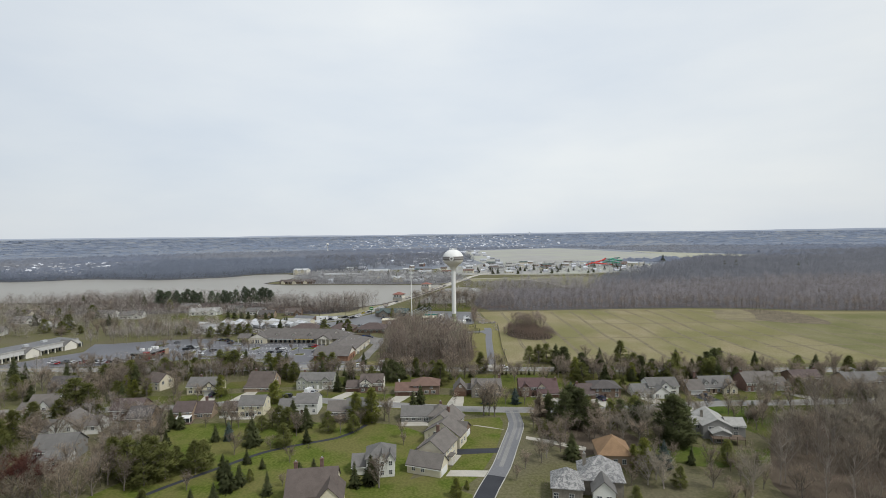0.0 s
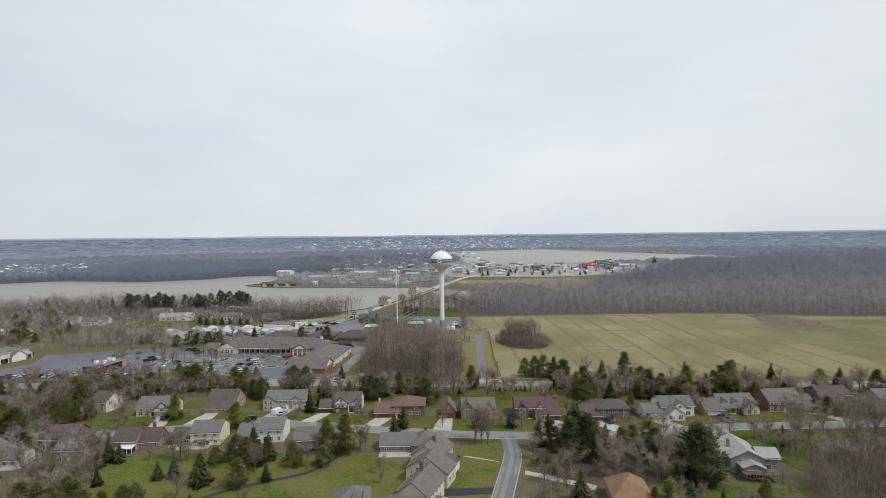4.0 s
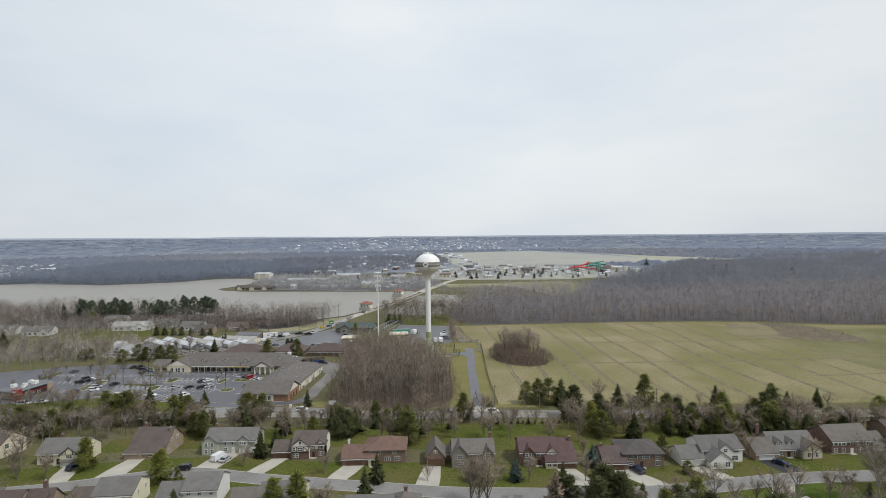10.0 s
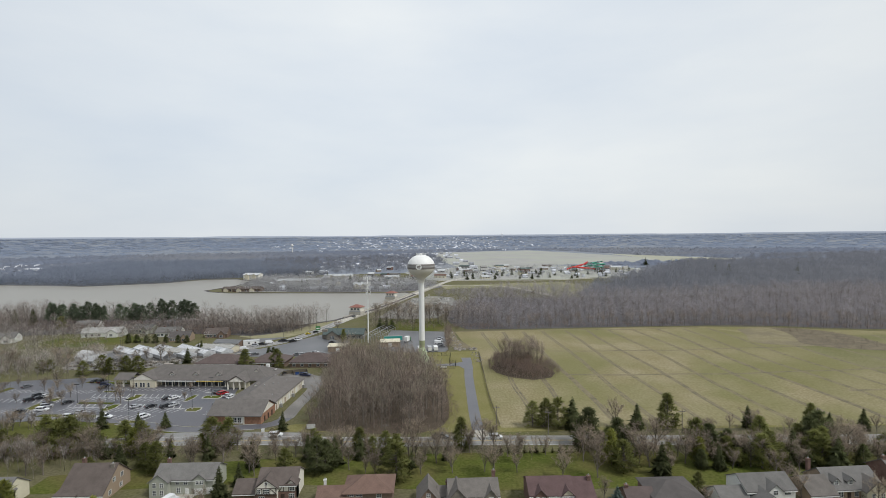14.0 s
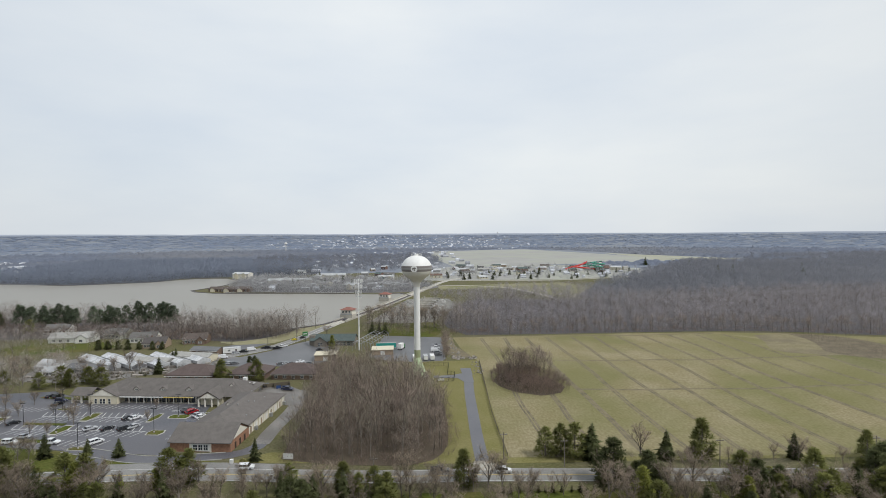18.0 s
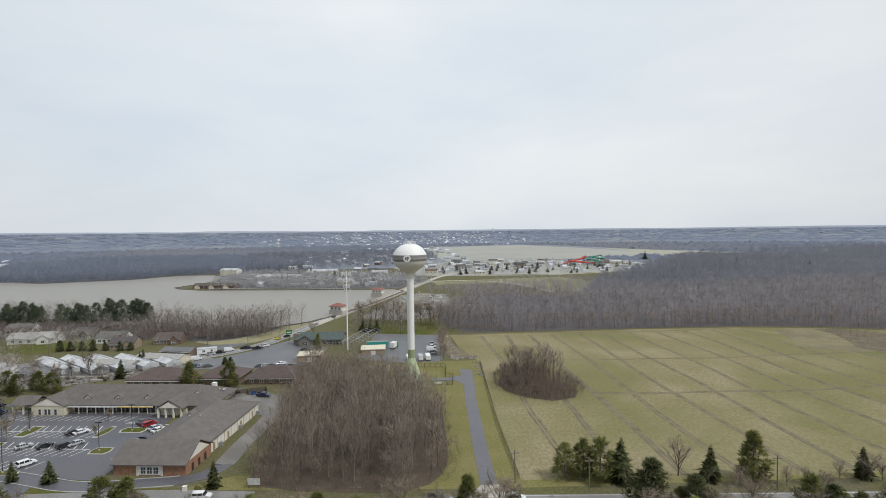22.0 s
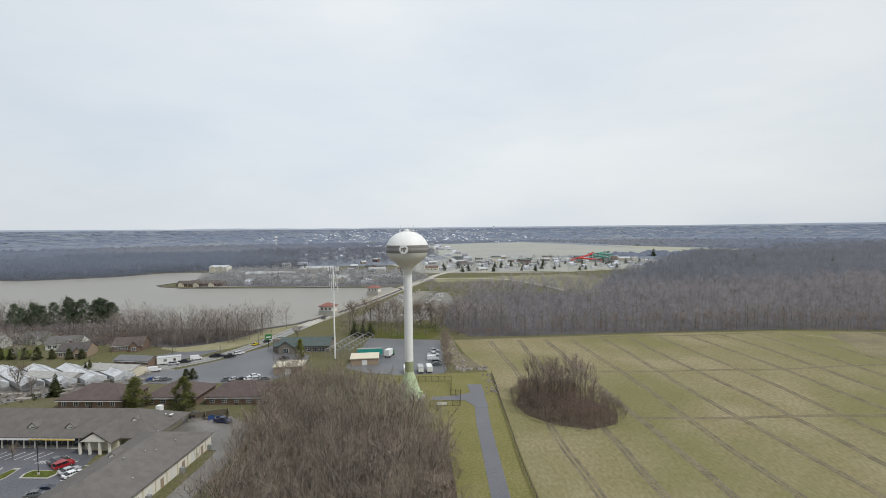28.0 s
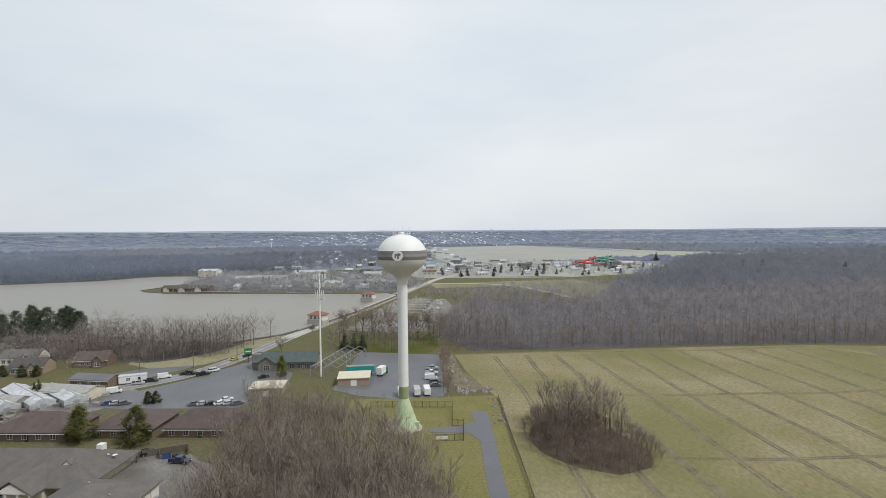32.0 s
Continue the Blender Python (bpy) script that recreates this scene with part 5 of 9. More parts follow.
def lattice(geo, us, zs, depth, face):
    """A frame with bars as one joined mesh: every second gap between the lines stays open."""
    nu, nz = len(us), len(zs)
    n = len(geo.v)
    for k in (0.0, depth):
        for z in zs:
            for u in us:
                geo.v.append((u, -k, z) if face == "s" else (u, k, z) if face == "n" else (k, u, z) if face == "e" else (-k, u, z))

    def full(i, j):
        return 0 <= i < nu - 1 and 0 <= j < nz - 1 and not (i % 2 == 1 and j % 2 == 1)

    def at(i, j, k):
        return n + k * nu * nz + j * nu + i

    for j in range(nz - 1):
        for i in range(nu - 1):
            if not full(i, j):
                continue
            for k in (0, 1):
                geo.f.append((at(i, j, k), at(i + 1, j, k), at(i + 1, j + 1, k), at(i, j + 1, k)))
            for di, dj, e0, e1 in ((-1, 0, (i, j), (i, j + 1)), (1, 0, (i + 1, j), (i + 1, j + 1)), (0, -1, (i, j), (i + 1, j)), (0, 1, (i, j + 1), (i + 1, j + 1))):
                if not full(i + di, j + dj):
                    geo.f.append((at(*e0, 0), at(*e1, 0), at(*e1, 1), at(*e0, 1)))


def window_meshes(w, h, face, grid):
    key = (round(w, 2), round(h, 2), face, grid)
    if key not in WINDOW_MESH:
        fr, pa, t = Geo(), Geo(), 0.08
        us = [-w / 2 - t, -w / 2]
        for i in range(1, grid):
            us += [-w / 2 + w * i / grid - 0.04, -w / 2 + w * i / grid + 0.04]
        us += [w / 2, w / 2 + t]
        zs = [-t, 0, h, h + t] if not grid else [-t, 0, h / 2 - 0.035, h / 2 + 0.035, h, h + t]
        lattice(fr, us, zs, 0.09, face)
        if face in "sn":
            pa.box(-w / 2, w / 2, -0.04 if face == "s" else 0.004, -0.004 if face == "s" else 0.04, 0, h)
        else:
            pa.box(0.004 if face == "e" else -0.04, 0.04 if face == "e" else -0.004, -w / 2, w / 2, 0, h)
        WINDOW_MESH[key] = (fr.mesh("window", "white_trim"), pa.mesh("pane", "pane_glass"))
    return WINDOW_MESH[key]


def add_window(ob, face, u, plane, z, w=1.1, h=1.4, grid=2, frame_mat=None):
    """A window on a wall: u along the wall, plane the wall's own coordinate."""
    fr, pa = window_meshes(w, h, face, grid)
    if frame_mat:
        key = (fr.name, frame_mat)
        if key not in WINDOW_MESH:
            WINDOW_MESH[key] = fr.copy()
            WINDOW_MESH[key].materials[0] = MATS[frame_mat]
        fr = WINDOW_MESH[key]
    wi = part("window", fr, "white_trim", ob)
    wi.location = (u, plane, z) if face in "sn" else (plane, u, z)
    part("pane", pa, "pane_glass", wi)


def slab_roof(geo, x0, x1, y0, y1, z, rise, axis, over=0.45, th=0.24, at=0.5, z2=None):
    """A pitched roof with thickness. at: where the ridge stands across the span; z2: the other eave's height."""
    a, b = (y0, y1) if axis == "x" else (x0, x1)
    lo, hi = (x0, x1) if axis == "x" else (y0, y1)
    z2 = z if z2 is None else z2
    m = a + (b - a) * at
    top = z + rise
    s0, s1 = (top - z) / (m - a), (top - z2) / (b - m)
    prof = [(a - over, z - s0 * over), (m, top), (b + over, z2 - s1 * over), (b + over, z2 - s1 * over + th), (m, top + th), (a - over, z - s0 * over + th)]
    geo.extrude(prof, lo - over * 0.7, hi + over * 0.7, axis)
    return geo


def wall_block(geo, x0, x1, y0, y1, z, rise, axis, at=0.5, z2=None):
    a, b = (y0, y1) if axis == "x" else (x0, x1)
    lo, hi = (x0, x1) if axis == "x" else (y0, y1)
    z2 = z if z2 is None else z2
    prof = [(a, -0.3), (b, -0.3), (b, z2), (a + (b - a) * at, z + rise), (a, z)] if rise else [(a, -0.3), (b, -0.3), (b, z2), (a, z)]
    geo.extrude(prof, lo, hi, axis)
    return geo


def hip(geo, x0, x1, y0, y1, z, rise, over=0.5, th=0.2):
    x0, x1, y0, y1 = x0 - over, x1 + over, y0 - over, y1 + over
    run = min(x1 - x0, y1 - y0) / 2
    if x1 - x0 >= y1 - y0:
        r = [(x0 + run, (y0 + y1) / 2), (x1 - run, (y0 + y1) / 2)]
    else:
        r = [((x0 + x1) / 2, y0 + run), ((x0 + x1) / 2, y1 - run)]
    c = [(x0, y0), (x1, y0), (x1, y1), (x0, y1)]
    lo, up = [(*p, z - 0.12) for p in c], [(*p, z - 0.12 + th) for p in c]
    a, b = (*r[0], z + rise), (*r[1], z + rise)
    geo.poly(lo[::-1])
    for i in range(4):
        j = (i + 1) % 4
        geo.poly([lo[i], lo[j], up[j], up[i]])
    if x1 - x0 >= y1 - y0:
        geo.poly([up[0], up[1], b, a]), geo.poly([up[1], up[2], b]), geo.poly([up[2], up[3], a, b]), geo.poly([up[3], up[0], a])
    else:
        geo.poly([up[0], up[1], a]), geo.poly([up[1], up[2], b, a]), geo.poly([up[2], up[3], b]), geo.poly([up[3], up[0], a, b])
    return geo


def chimney(ob, x, y, top, material="red_brick", size=0.9):
    c = part("chimney", Geo().box(x - size / 2, x + size / 2, y - 0.4, y + 0.4, 0.5, top).box(x - size / 2 - 0.1, x + size / 2 + 0.1, y - 0.5, y + 0.5, top - 0.25, top - 0.05), material, ob)
    part("flue", Geo().tube((x, y, top), (x, y, top + 0.4), 0.2, 0.18, 8), "galvanised", c)


def garage_door(ob, face, u, plane, w, h=2.2, material="white_trim"):
    d, sign = Geo(), -1 if face in "sw" else 1
    rows = []
    for r in range(4):
        z0, z1 = h * r / 4 + 0.04, h * (r + 1) / 4 - 0.04
        a, p0, p1 = w / 2 - 0.06, plane + sign * 0.054, plane + sign * 0.09
        rows.append(Geo().box(u - a, u + a, p0, p1, z0, z1) if face in "sn" else Geo().box(p0, p1, u - a, u + a, z0, z1))
    if face in "sn":
        d.box(u - w / 2, u + w / 2, plane + sign * 0.004, plane + sign * 0.05, 0, h)
    else:
        d.box(plane + sign * 0.004, plane + sign * 0.05, u - w / 2, u + w / 2, 0, h)
    door = part("garage_door", d, material, ob)
    for q in rows:
        part("panel", q, material, door)


def front_door(ob, u, plane, material="dark_timber"):
    d = part("door", Geo().box(u - 0.5, u + 0.5, plane - 0.07, plane - 0.004, 0.1, 2.2).box(u - 0.35, u + 0.35, plane - 0.1, plane - 0.05, 0.3, 1.0).box(u - 0.35, u + 0.35, plane - 0.1, plane - 0.05, 1.15, 2.0), material, ob)
    part("handle", Geo().box(u + 0.36, u + 0.42, plane - 0.15, plane - 0.07, 1.05, 1.15), "galvanised", d)
    part("step", Geo().box(u - 1.0, u + 1.0, plane - 1.2, plane - 0.01, -0.1, 0.16), "concrete", ob)


def house(x, y, rz, label, blocks, windows=(), garages=(), doors=(), chimneys=(), extra=None, group="houses along the street", name="house"):
    """blocks: (x0, x1, y0, y1, eave, rise, axis or 'hip', wall material, roof material[, at, z2])."""
    ob = thing(name, x, y, 0, rz, label, "house", group)
    for bl in blocks:
        x0, x1, y0, y1, z, rise, axis, wm, rm = bl[:9]
        at, z2 = (bl[9], bl[10]) if len(bl) > 9 else (0.5, None)
        if axis == "hip":
            part("wall", Geo().box(x0, x1, y0, y1, -0.3, z), wm, ob)
            part("roof", hip(Geo(), x0, x1, y0, y1, z, rise), rm, ob)
        elif axis == "flat":
            part("wall", Geo().box(x0, x1, y0, y1, -0.3, z), wm, ob)
            part("roof", Geo().box(x0 - 0.3, x1 + 0.3, y0 - 0.3, y1 + 0.3, z + 0.004, z + 0.25), rm, ob)
        else:
            part("wall", wall_block(Geo(), x0, x1, y0, y1, z, rise - 0.02, axis, at, z2), wm, ob)
            part("roof", slab_roof(Geo(), x0, x1, y0, y1, z, rise, axis, at=at, z2=z2), rm, ob)
            if axis == "x":
                tr = Geo().box(x0 - 0.3, x1 + 0.3, y0 - 0.56, y0 - 0.47, z - 0.28 - rise * 0.45 / max((y1 - y0) * at, 0.1), z - 0.06 - rise * 0.45 / max((y1 - y0) * at, 0.1))
                part("gutter", tr, "white_trim", ob)
    for wdw in windows:
        add_window(ob, *wdw)
    for gd in garages:
        garage_door(ob, *gd)
    for dr in doors:
        front_door(ob, *dr)
    for ch in chimneys:
        chimney(ob, *ch)
    if extra:
        extra(ob)
    return ob


def row(face, plane, z, us, w=1.1, h=1.4, grid=2):
    return [(face, u, plane, z, w, h, grid) for u in us]


def shutters(ob, face_y, z, us, w, h, material):
    for u in us:
        for s in (-1, 1):
            part("shutter", Geo().box(u + s * (w / 2 + 0.32) - 0.17, u + s * (w / 2 + 0.32) + 0.17, face_y - 0.07, face_y - 0.004, z, z + h), material, ob)


def fence_geo(x0, x1, y, h=1.1, step=0.3):
    f = Geo()
    x = x0
    while x < x1:
        f.box(x, x + 0.12, y - 0.03, y + 0.03, 0, h)
        x += step
    return f.box(x0, x1, y + 0.03, y + 0.07, 0.3, 0.38).box(x0, x1, y + 0.03, y + 0.07, h - 0.3, h - 0.22)


def timbers(ob, segs, plane, width=0.18):
    """Dark boards on a gable: (u0, z0, u1, z1)."""
    for u0, z0, u1, z1 in segs:
        d = Vector((u1 - u0, 0, z1 - z0)).normalized() * width / 2
        n = Vector((-d.z, 0, d.x))
        prof = [(u0 + n.x, z0 + n.z), (u1 + n.x, z1 + n.z), (u1 - n.x, z1 - n.z), (u0 - n.x, z0 - n.z)]
        part("timber", Geo().extrude(prof, plane - 0.08, plane - 0.004, "y"), "dark_timber", ob)


# north side of the street, fronts towards the street
house(-117, -149, 0, "cream house with grey roof and half-timbered front gable",
      [(-7, 7.4, 0, 9, 4.6, 3.6, "x", "cream_siding", "grey_shingles"), (1.6, 7.4, -2.2, 4, 4.8, 2.9, "y", "cream_siding", "grey_shingles")],
      row("s", 0, 3.0, (-5, -2.4, 0.2), 1.0, 1.3) + row("s", 0, 0.8, (-5.2, -2.6), 1.6, 1.4) + [("s", 4.5, -2.2, 3.4, 1.7, 1.2, 3)], [("s", 4.5, -2.2, 4.6)], [(-0.4, 0)], [(-3, 6, 9.2)],
      lambda ob: (timbers(ob, [(2.2, 4.9, 4.5, 7.4), (6.8, 4.9, 4.5, 7.4), (1.7, 4.75, 7.3, 4.75), (3.4, 4.8, 3.4, 6.2), (5.6, 4.8, 5.6, 6.2)], -2.2), part("lean_roof", Geo().extrude([(-2.9, 2.45), (-2.2, 3.0), (-2.2, 2.9), (-2.9, 2.3)], 1.6, 7.4, "x"), "grey_shingles", ob)))
house(-91.8, -146, -2, "large house with a steep dark brown roof to the ground storey",
      [(-6, 6, 0, 12.5, 2.7, 6.6, "x", "tan_siding", "brown_shingles", 0.56, 4.0), (-6.6, -1.0, -0.6, 5, 2.7, 1.2, "x", "tan_siding", "brown_shingles", 0.9, 3.6)],
      row("s", 0, 0.9, (1.5, 4), 1.2, 1.2) + row("e", 6, 0.9, (3, 8)) + row("e", 6, 4.2, (5, 8.5)), [("s", -3.8, -0.6, 4.8, 2.2, "tan_siding")], [], [(-4.5, 8.5, 10.4), (5.2, 6.0, 9.8, "fieldstone")])
house(-66, -143, -1, "pale sage two-storey house with a blue-grey roof",
      [(-8, 8.5, 0, 9, 5.2, 3.0, "x", "sage_siding", "grey_shingles"), (-8.4, -3.4, -1.6, 4, 5.2, 2.3, "y", "sage_siding", "grey_shingles"), (3.2, 6.4, -0.5, 2, 5.4, 1.5, "y", "sage_siding", "grey_shingles")],
      row("s", -1.6, 3.4, (-7, -5), 0.9, 1.4, 2) + row("s", -1.6, 0.8, (-7, -5), 0.9, 1.5, 2) + row("s", 0, 3.4, (-1.5, 0.8), 0.9, 1.3, 2) + row("s", -0.5, 3.6, (4.2, 5.4), 0.8, 1.2, 2) + row("s", 0, 0.7, (-1.2,), 1.0, 1.5), [("s", 4.6, -0.5, 2.5), ("s", 7.4, 0.0, 2.0)], [(1.2, 0, "white_trim")], [(-6.5, 6, 9.3)])


def tudor_timbers(ob):
    timbers(ob, [(-4.9, 5.2, -2.2, 7.6), (0.5, 5.2, -2.2, 7.6), (-4.9, 3.0, 0.5, 3.0), (-4.9, 4.9, 0.5, 4.9), (-4.8, 3.0, -4.8, 5.0), (0.4, 3.0, 0.4, 5.0), (-3.3, 3.0, -3.3, 4.9), (-1.2, 3.0, -1.2, 4.9), (-4.8, 3.0, -3.3, 4.9), (0.4, 3.0, -1.2, 4.9), (-2.2, 4.9, -2.2, 7.3)], -1.4)
    timbers(ob, [(0.6, 3.0, 5.4, 3.0), (0.6, 5.1, 5.4, 5.1), (2.0, 3.0, 2.0, 5.1), (3.4, 3.0, 3.4, 5.1), (5.3, 3.0, 5.3, 5.1), (2.6, 5.2, 4.0, 6.6), (5.3, 5.2, 4.0, 6.6), (0.8, 3.0, 2.0, 5.1)], -0.02)
    part("brick_base", Geo().box(-5.0, 0.6, -1.5, -1.404, -0.2, 2.85).box(0.6, 5.45, -0.12, -0.024, -0.2, 2.85), "red_brick", ob)
    part("jetty", Geo().box(-5.1, 0.7, -1.75, -1.5, 2.86, 3.0), "dark_timber", ob)


house(-39, -148, 0, "half-timbered house with brick ground floor and brown roof",
      [(-5, 5.4, 0, 9, 5.3, 3.2, "x", "white_stucco", "brown_shingles"), (-5, 0.6, -1.4, 5, 5.2, 2.7, "y", "white_stucco", "brown_shingles"), (2.4, 5.4, -0.02, 3, 5.3, 1.5, "y", "white_stucco", "brown_shingles"), (-11.4, -5.0, 0.2, 7.5, 2.7, 2.6, "x", "red_brick", "brown_shingles")],
      [("s", -2.2, -1.4, 3.2, 1.6, 1.4, 3), ("s", -4.1, -1.4, 3.3, 0.8, 1.3, 2), ("s", 4.3, -0.02, 3.3, 1.3, 1.4, 3), ("s", -3.4, -1.5, 0.9, 1.4, 1.4, 3), ("s", 4.2, -0.12, 0.8, 1.3, 1.5, 3), ("s", -2.2, -1.4, 5.9, 0.7, 0.9, 1)], [("s", -8.4, 0.2, 4.7, 2.1, "garage_wood")], [(1.8, -0.13)], [], tudor_timbers)
house(-17, -155, 0, "brick house with broad reddish-brown hip roof",
      [(-3, 9.6, 1.5, 11.5, 4.9, 3.2, "hip", "brown_brick", "red_shingles"), (-10, -1.8, 0, 9, 2.9, 2.9, "x", "brown_brick", "red_shingles"), (-1.8, 1.2, -0.6, 3, 2.9, 1.1, "x", "cream_siding", "red_shingles", 0.95, 4.0)],
      row("s", 1.5, 3.4, (-1.2, 1.0), 1.5, 1.1, 3) + row("s", 1.5, 0.8, (4, 7), 1.7, 1.4, 3) + [("s", 6.2, 1.5, 3.4, 1.2, 1.1, 2)], [("s", -6.2, 0, 5.0, 2.2, "garage_wood")], [(-0.4, -0.6)], [(-8.8, 7.0, 6.6, "white_trim", 0.6)])
house(2, -156.5, 0, "small brown gabled garage house with a double door",
      [(-2.7, 2.8, 0, 8, 3.0, 3.2, "y", "brown_brick", "taupe_shingles"), (2.8, 6.2, 3, 8, 2.7, 1.4, "x", "brown_brick", "taupe_shingles")],
      [("s", 0.05, 0, 4.0, 1.0, 0.8, 2)], [("s", 0.05, 0, 4.6, 2.2, "garage_wood")], [], [(5.2, 6, 5.2)])
house(13.6, -157, 0, "brown stone house with steep front gables and taupe roof",
      [(-6.3, 6.6, 0, 9, 5.0, 3.0, "x", "fieldstone", "taupe_shingles"), (-6.6, -1.6, -1.6, 5, 4.9, 3.4, "y", "fieldstone", "taupe_shingles"), (3.0, 6.0, -0.6, 4, 4.9, 2.2, "y", "fieldstone", "taupe_shingles")],
      [("s", -4.1, -1.6, 3.4, 1.6, 1.4, 3), ("s", -4.1, -1.6, 0.8, 1.8, 1.4, 3), ("s", 4.5, -0.6, 3.4, 1.2, 1.3, 2), ("s", 4.5, -0.6, 0.8, 1.4, 1.4, 3), ("s", 0.4, 0, 3.4, 1.0, 1.3, 2)], [], [(0.6, 0)], [(6.0, 6.5, 9.4)])
house(36, -158, -1.5, "red-brick house with a broad maroon roof and two small gables",
      [(-8, 3.4, 0, 10, 5.2, 3.0, "x", "red_brick", "maroon_shingles"), (3.0, 8.8, -2.6, 9, 2.8, 4.8, "x", "red_brick", "maroon_shingles", 0.7, 4.4), (-6.8, -3.8, -0.7, 4, 5.2, 1.9, "y", "red_brick", "maroon_shingles"), (0.2, 3.2, -0.4, 4, 5.2, 1.7, "y", "buff_stucco", "maroon_shingles"), (-0.4, 3.4, -2.5, 1, 2.7, 2.0, "x", "buff_stucco", "maroon_shingles", 0.95, 4.4)],
      row("s", -0.7, 3.5, (-6.0, -4.6), 0.9, 1.4, 2) + row("s", -0.7, 0.8, (-6.0, -4.6), 0.9, 1.5, 2) + row("s", 0, 3.5, (-2.4, -1.2), 0.9, 1.3, 2) + row("s", -0.4, 3.5, (1.0, 2.4), 0.9, 1.3, 2) + row("s", -2.5, 0.9, (0.5, 2.2), 1.0, 1.2, 2), [("s", 5.9, -2.6, 4.9, 2.2, "garage_wood")], [(-2.2, 0)], [(8.3, 4.5, 8.6)])
house(62, -161, -1, "brown brick house with a low dark hip roof",
      [(-3, 9.2, 0, 11, 5.0, 2.7, "hip", "brown_brick", "dark_shingles"), (-9.4, -2.4, -1.6, 8, 2.8, 3.4, "x", "brown_brick", "plum_shingles", 0.6, 3.6)],
      [("s", 3.0, 0, 3.2, 3.6, 1.5, 5), ("s", 7.4, 0, 3.3, 1.2, 1.3, 2), ("s", 7.4, 0, 0.7, 1.2, 1.7, 2), ("s", -0.8, 0, 3.3, 1.2, 1.3, 2), ("s", -0.8, 0, 0.8, 1.2, 1.5, 2)], [("s", -5.9, -1.6, 5.0, 2.2, "garage_wood")], [(2.5, 0)], [(-8.8, 4, 7.2)])
house(88, -161, 1.5, "white house with grey-green roofs and stepped front gables",
      [(-4.0, 9, 2, 11, 5.2, 3.0, "x", "white_siding", "grey_shingles"), (-11.2, -4.0, 0.5, 8.5, 2.8, 2.9, "x", "white_siding", "grey_shingles"), (-3.6, 3.2, -2.4, 5, 2.9, 3.2, "y", "white_siding", "grey_shingles"), (1.2, 5.0, 1.2, 6, 5.3, 2.0, "y", "white_siding", "grey_shingles")],
      [("s", -2.2, -2.4, 0.8, 1.0, 1.7, 2), ("s", 1.6, -2.4, 0.8, 1.4, 1.7, 3), ("s", 3.1, 1.2, 4.2, 1.1, 1.3, 2), ("s", 6.9, 2, 3.6, 1.6, 1.2, 3), ("s", 6.6, 2, 0.8, 1.8, 1.6, 3), ("s", -3.0, 2, 3.7, 0.8, 1.0, 2)], [("s", -7.0, 0.5, 4.8, 2.2)], [(4.0, 1.2, "white_trim")], [])
house(112, -156.5, 2, "tan cape house with dormers and a grey roof",
      [(-3.6, 10.8, 0, 10, 3.4, 4.2, "x", "tan_siding", "grey_shingles"), (-10.6, -3.4, -1.4, 8, 2.8, 3.6, "x", "tan_siding", "taupe_shingles"), (4.6, 10.8, -1.8, 5, 3.2, 3.0, "y", "buff_stucco", "taupe_shingles"),
       (-2.4, -0.9, 0.8, 4, 5.6, 0.9, "y", "white_siding", "grey_shingles"), (1.6, 3.1, 0.8, 4, 5.6, 0.9, "y", "white_siding", "grey_shingles")],
      [("s", -1.65, 0.8, 4.4, 0.9, 1.2, 2), ("s", 2.35, 0.8, 4.4, 0.9, 1.2, 2), ("s", 6.4, -1.8, 0.7, 0.9, 1.7, 2), ("s", 9.0, -1.8, 0.7, 0.9, 1.7, 2), ("s", -1.2, 0, 0.8, 1.3, 1.6, 3), ("s", 3.3, 0, 0.8, 1.0, 1.6, 2)], [("s", -7.0, -1.4, 5.0, 2.2)], [(1.2, 0)], [(-3.0, 9.0, 8.8)])
house(134.5, -155, 2, "red-brick colonial house with white windows and a tall grey roof",
      [(-6.6, 7.2, 0, 10, 5.3, 3.9, "x", "red_brick", "taupe_shingles"), (7.2, 13, 1.0, 9, 2.8, 3.2, "x", "white_siding", "taupe_shingles")],
      row("s", 0, 3.4, (-5.2, -2.6, 0.2, 3.0, 5.6), 1.0, 1.5, 2) + row("s", 0, 0.7, (-5.2, -2.6, 3.0, 5.6), 1.0, 1.6, 2), [("s", 10.2, 1.0, 4.8, 2.2)], [(0.2, 0, "white_trim")], [(-6.2, 5, 10.4)],
      lambda ob: (shutters(ob, 0, 3.4, (-5.2, -2.6, 3.0, 5.6), 1.0, 1.5, "white_trim"), part("foundation", Geo().box(-6.64, 7.24, -0.04, 2, -0.2, 0.3), "concrete", ob)))
house(160, -148, 3, "brown two-storey house with a dull roof",
      [(-6.6, 6.6, 0, 9, 5.0, 2.8, "x", "brown_brick", "plum_shingles")], row("s", 0, 3.3, (-5, -2.5, 0, 2.5, 5)) + row("s", 0, 0.8, (-5, -2.5, 2.5, 5)), [], [(0, 0)], [(6, 5, 8.8)])
house(181, -154, 3, "grey-roofed house among bare trees",
      [(-8, 8, 0, 10, 4.8, 3.2, "x", "tan_siding", "grey_shingles"), (8, 13, 1, 8, 2.8, 2.6, "x", "tan_siding", "grey_shingles")], row("s", 0, 3.2, (-6, -3, 0, 3, 6)) + row("s", 0, 0.8, (-6, -3, 3, 6)), [("s", 10.5, 1, 4.2, 2.2)], [(0, 0)])

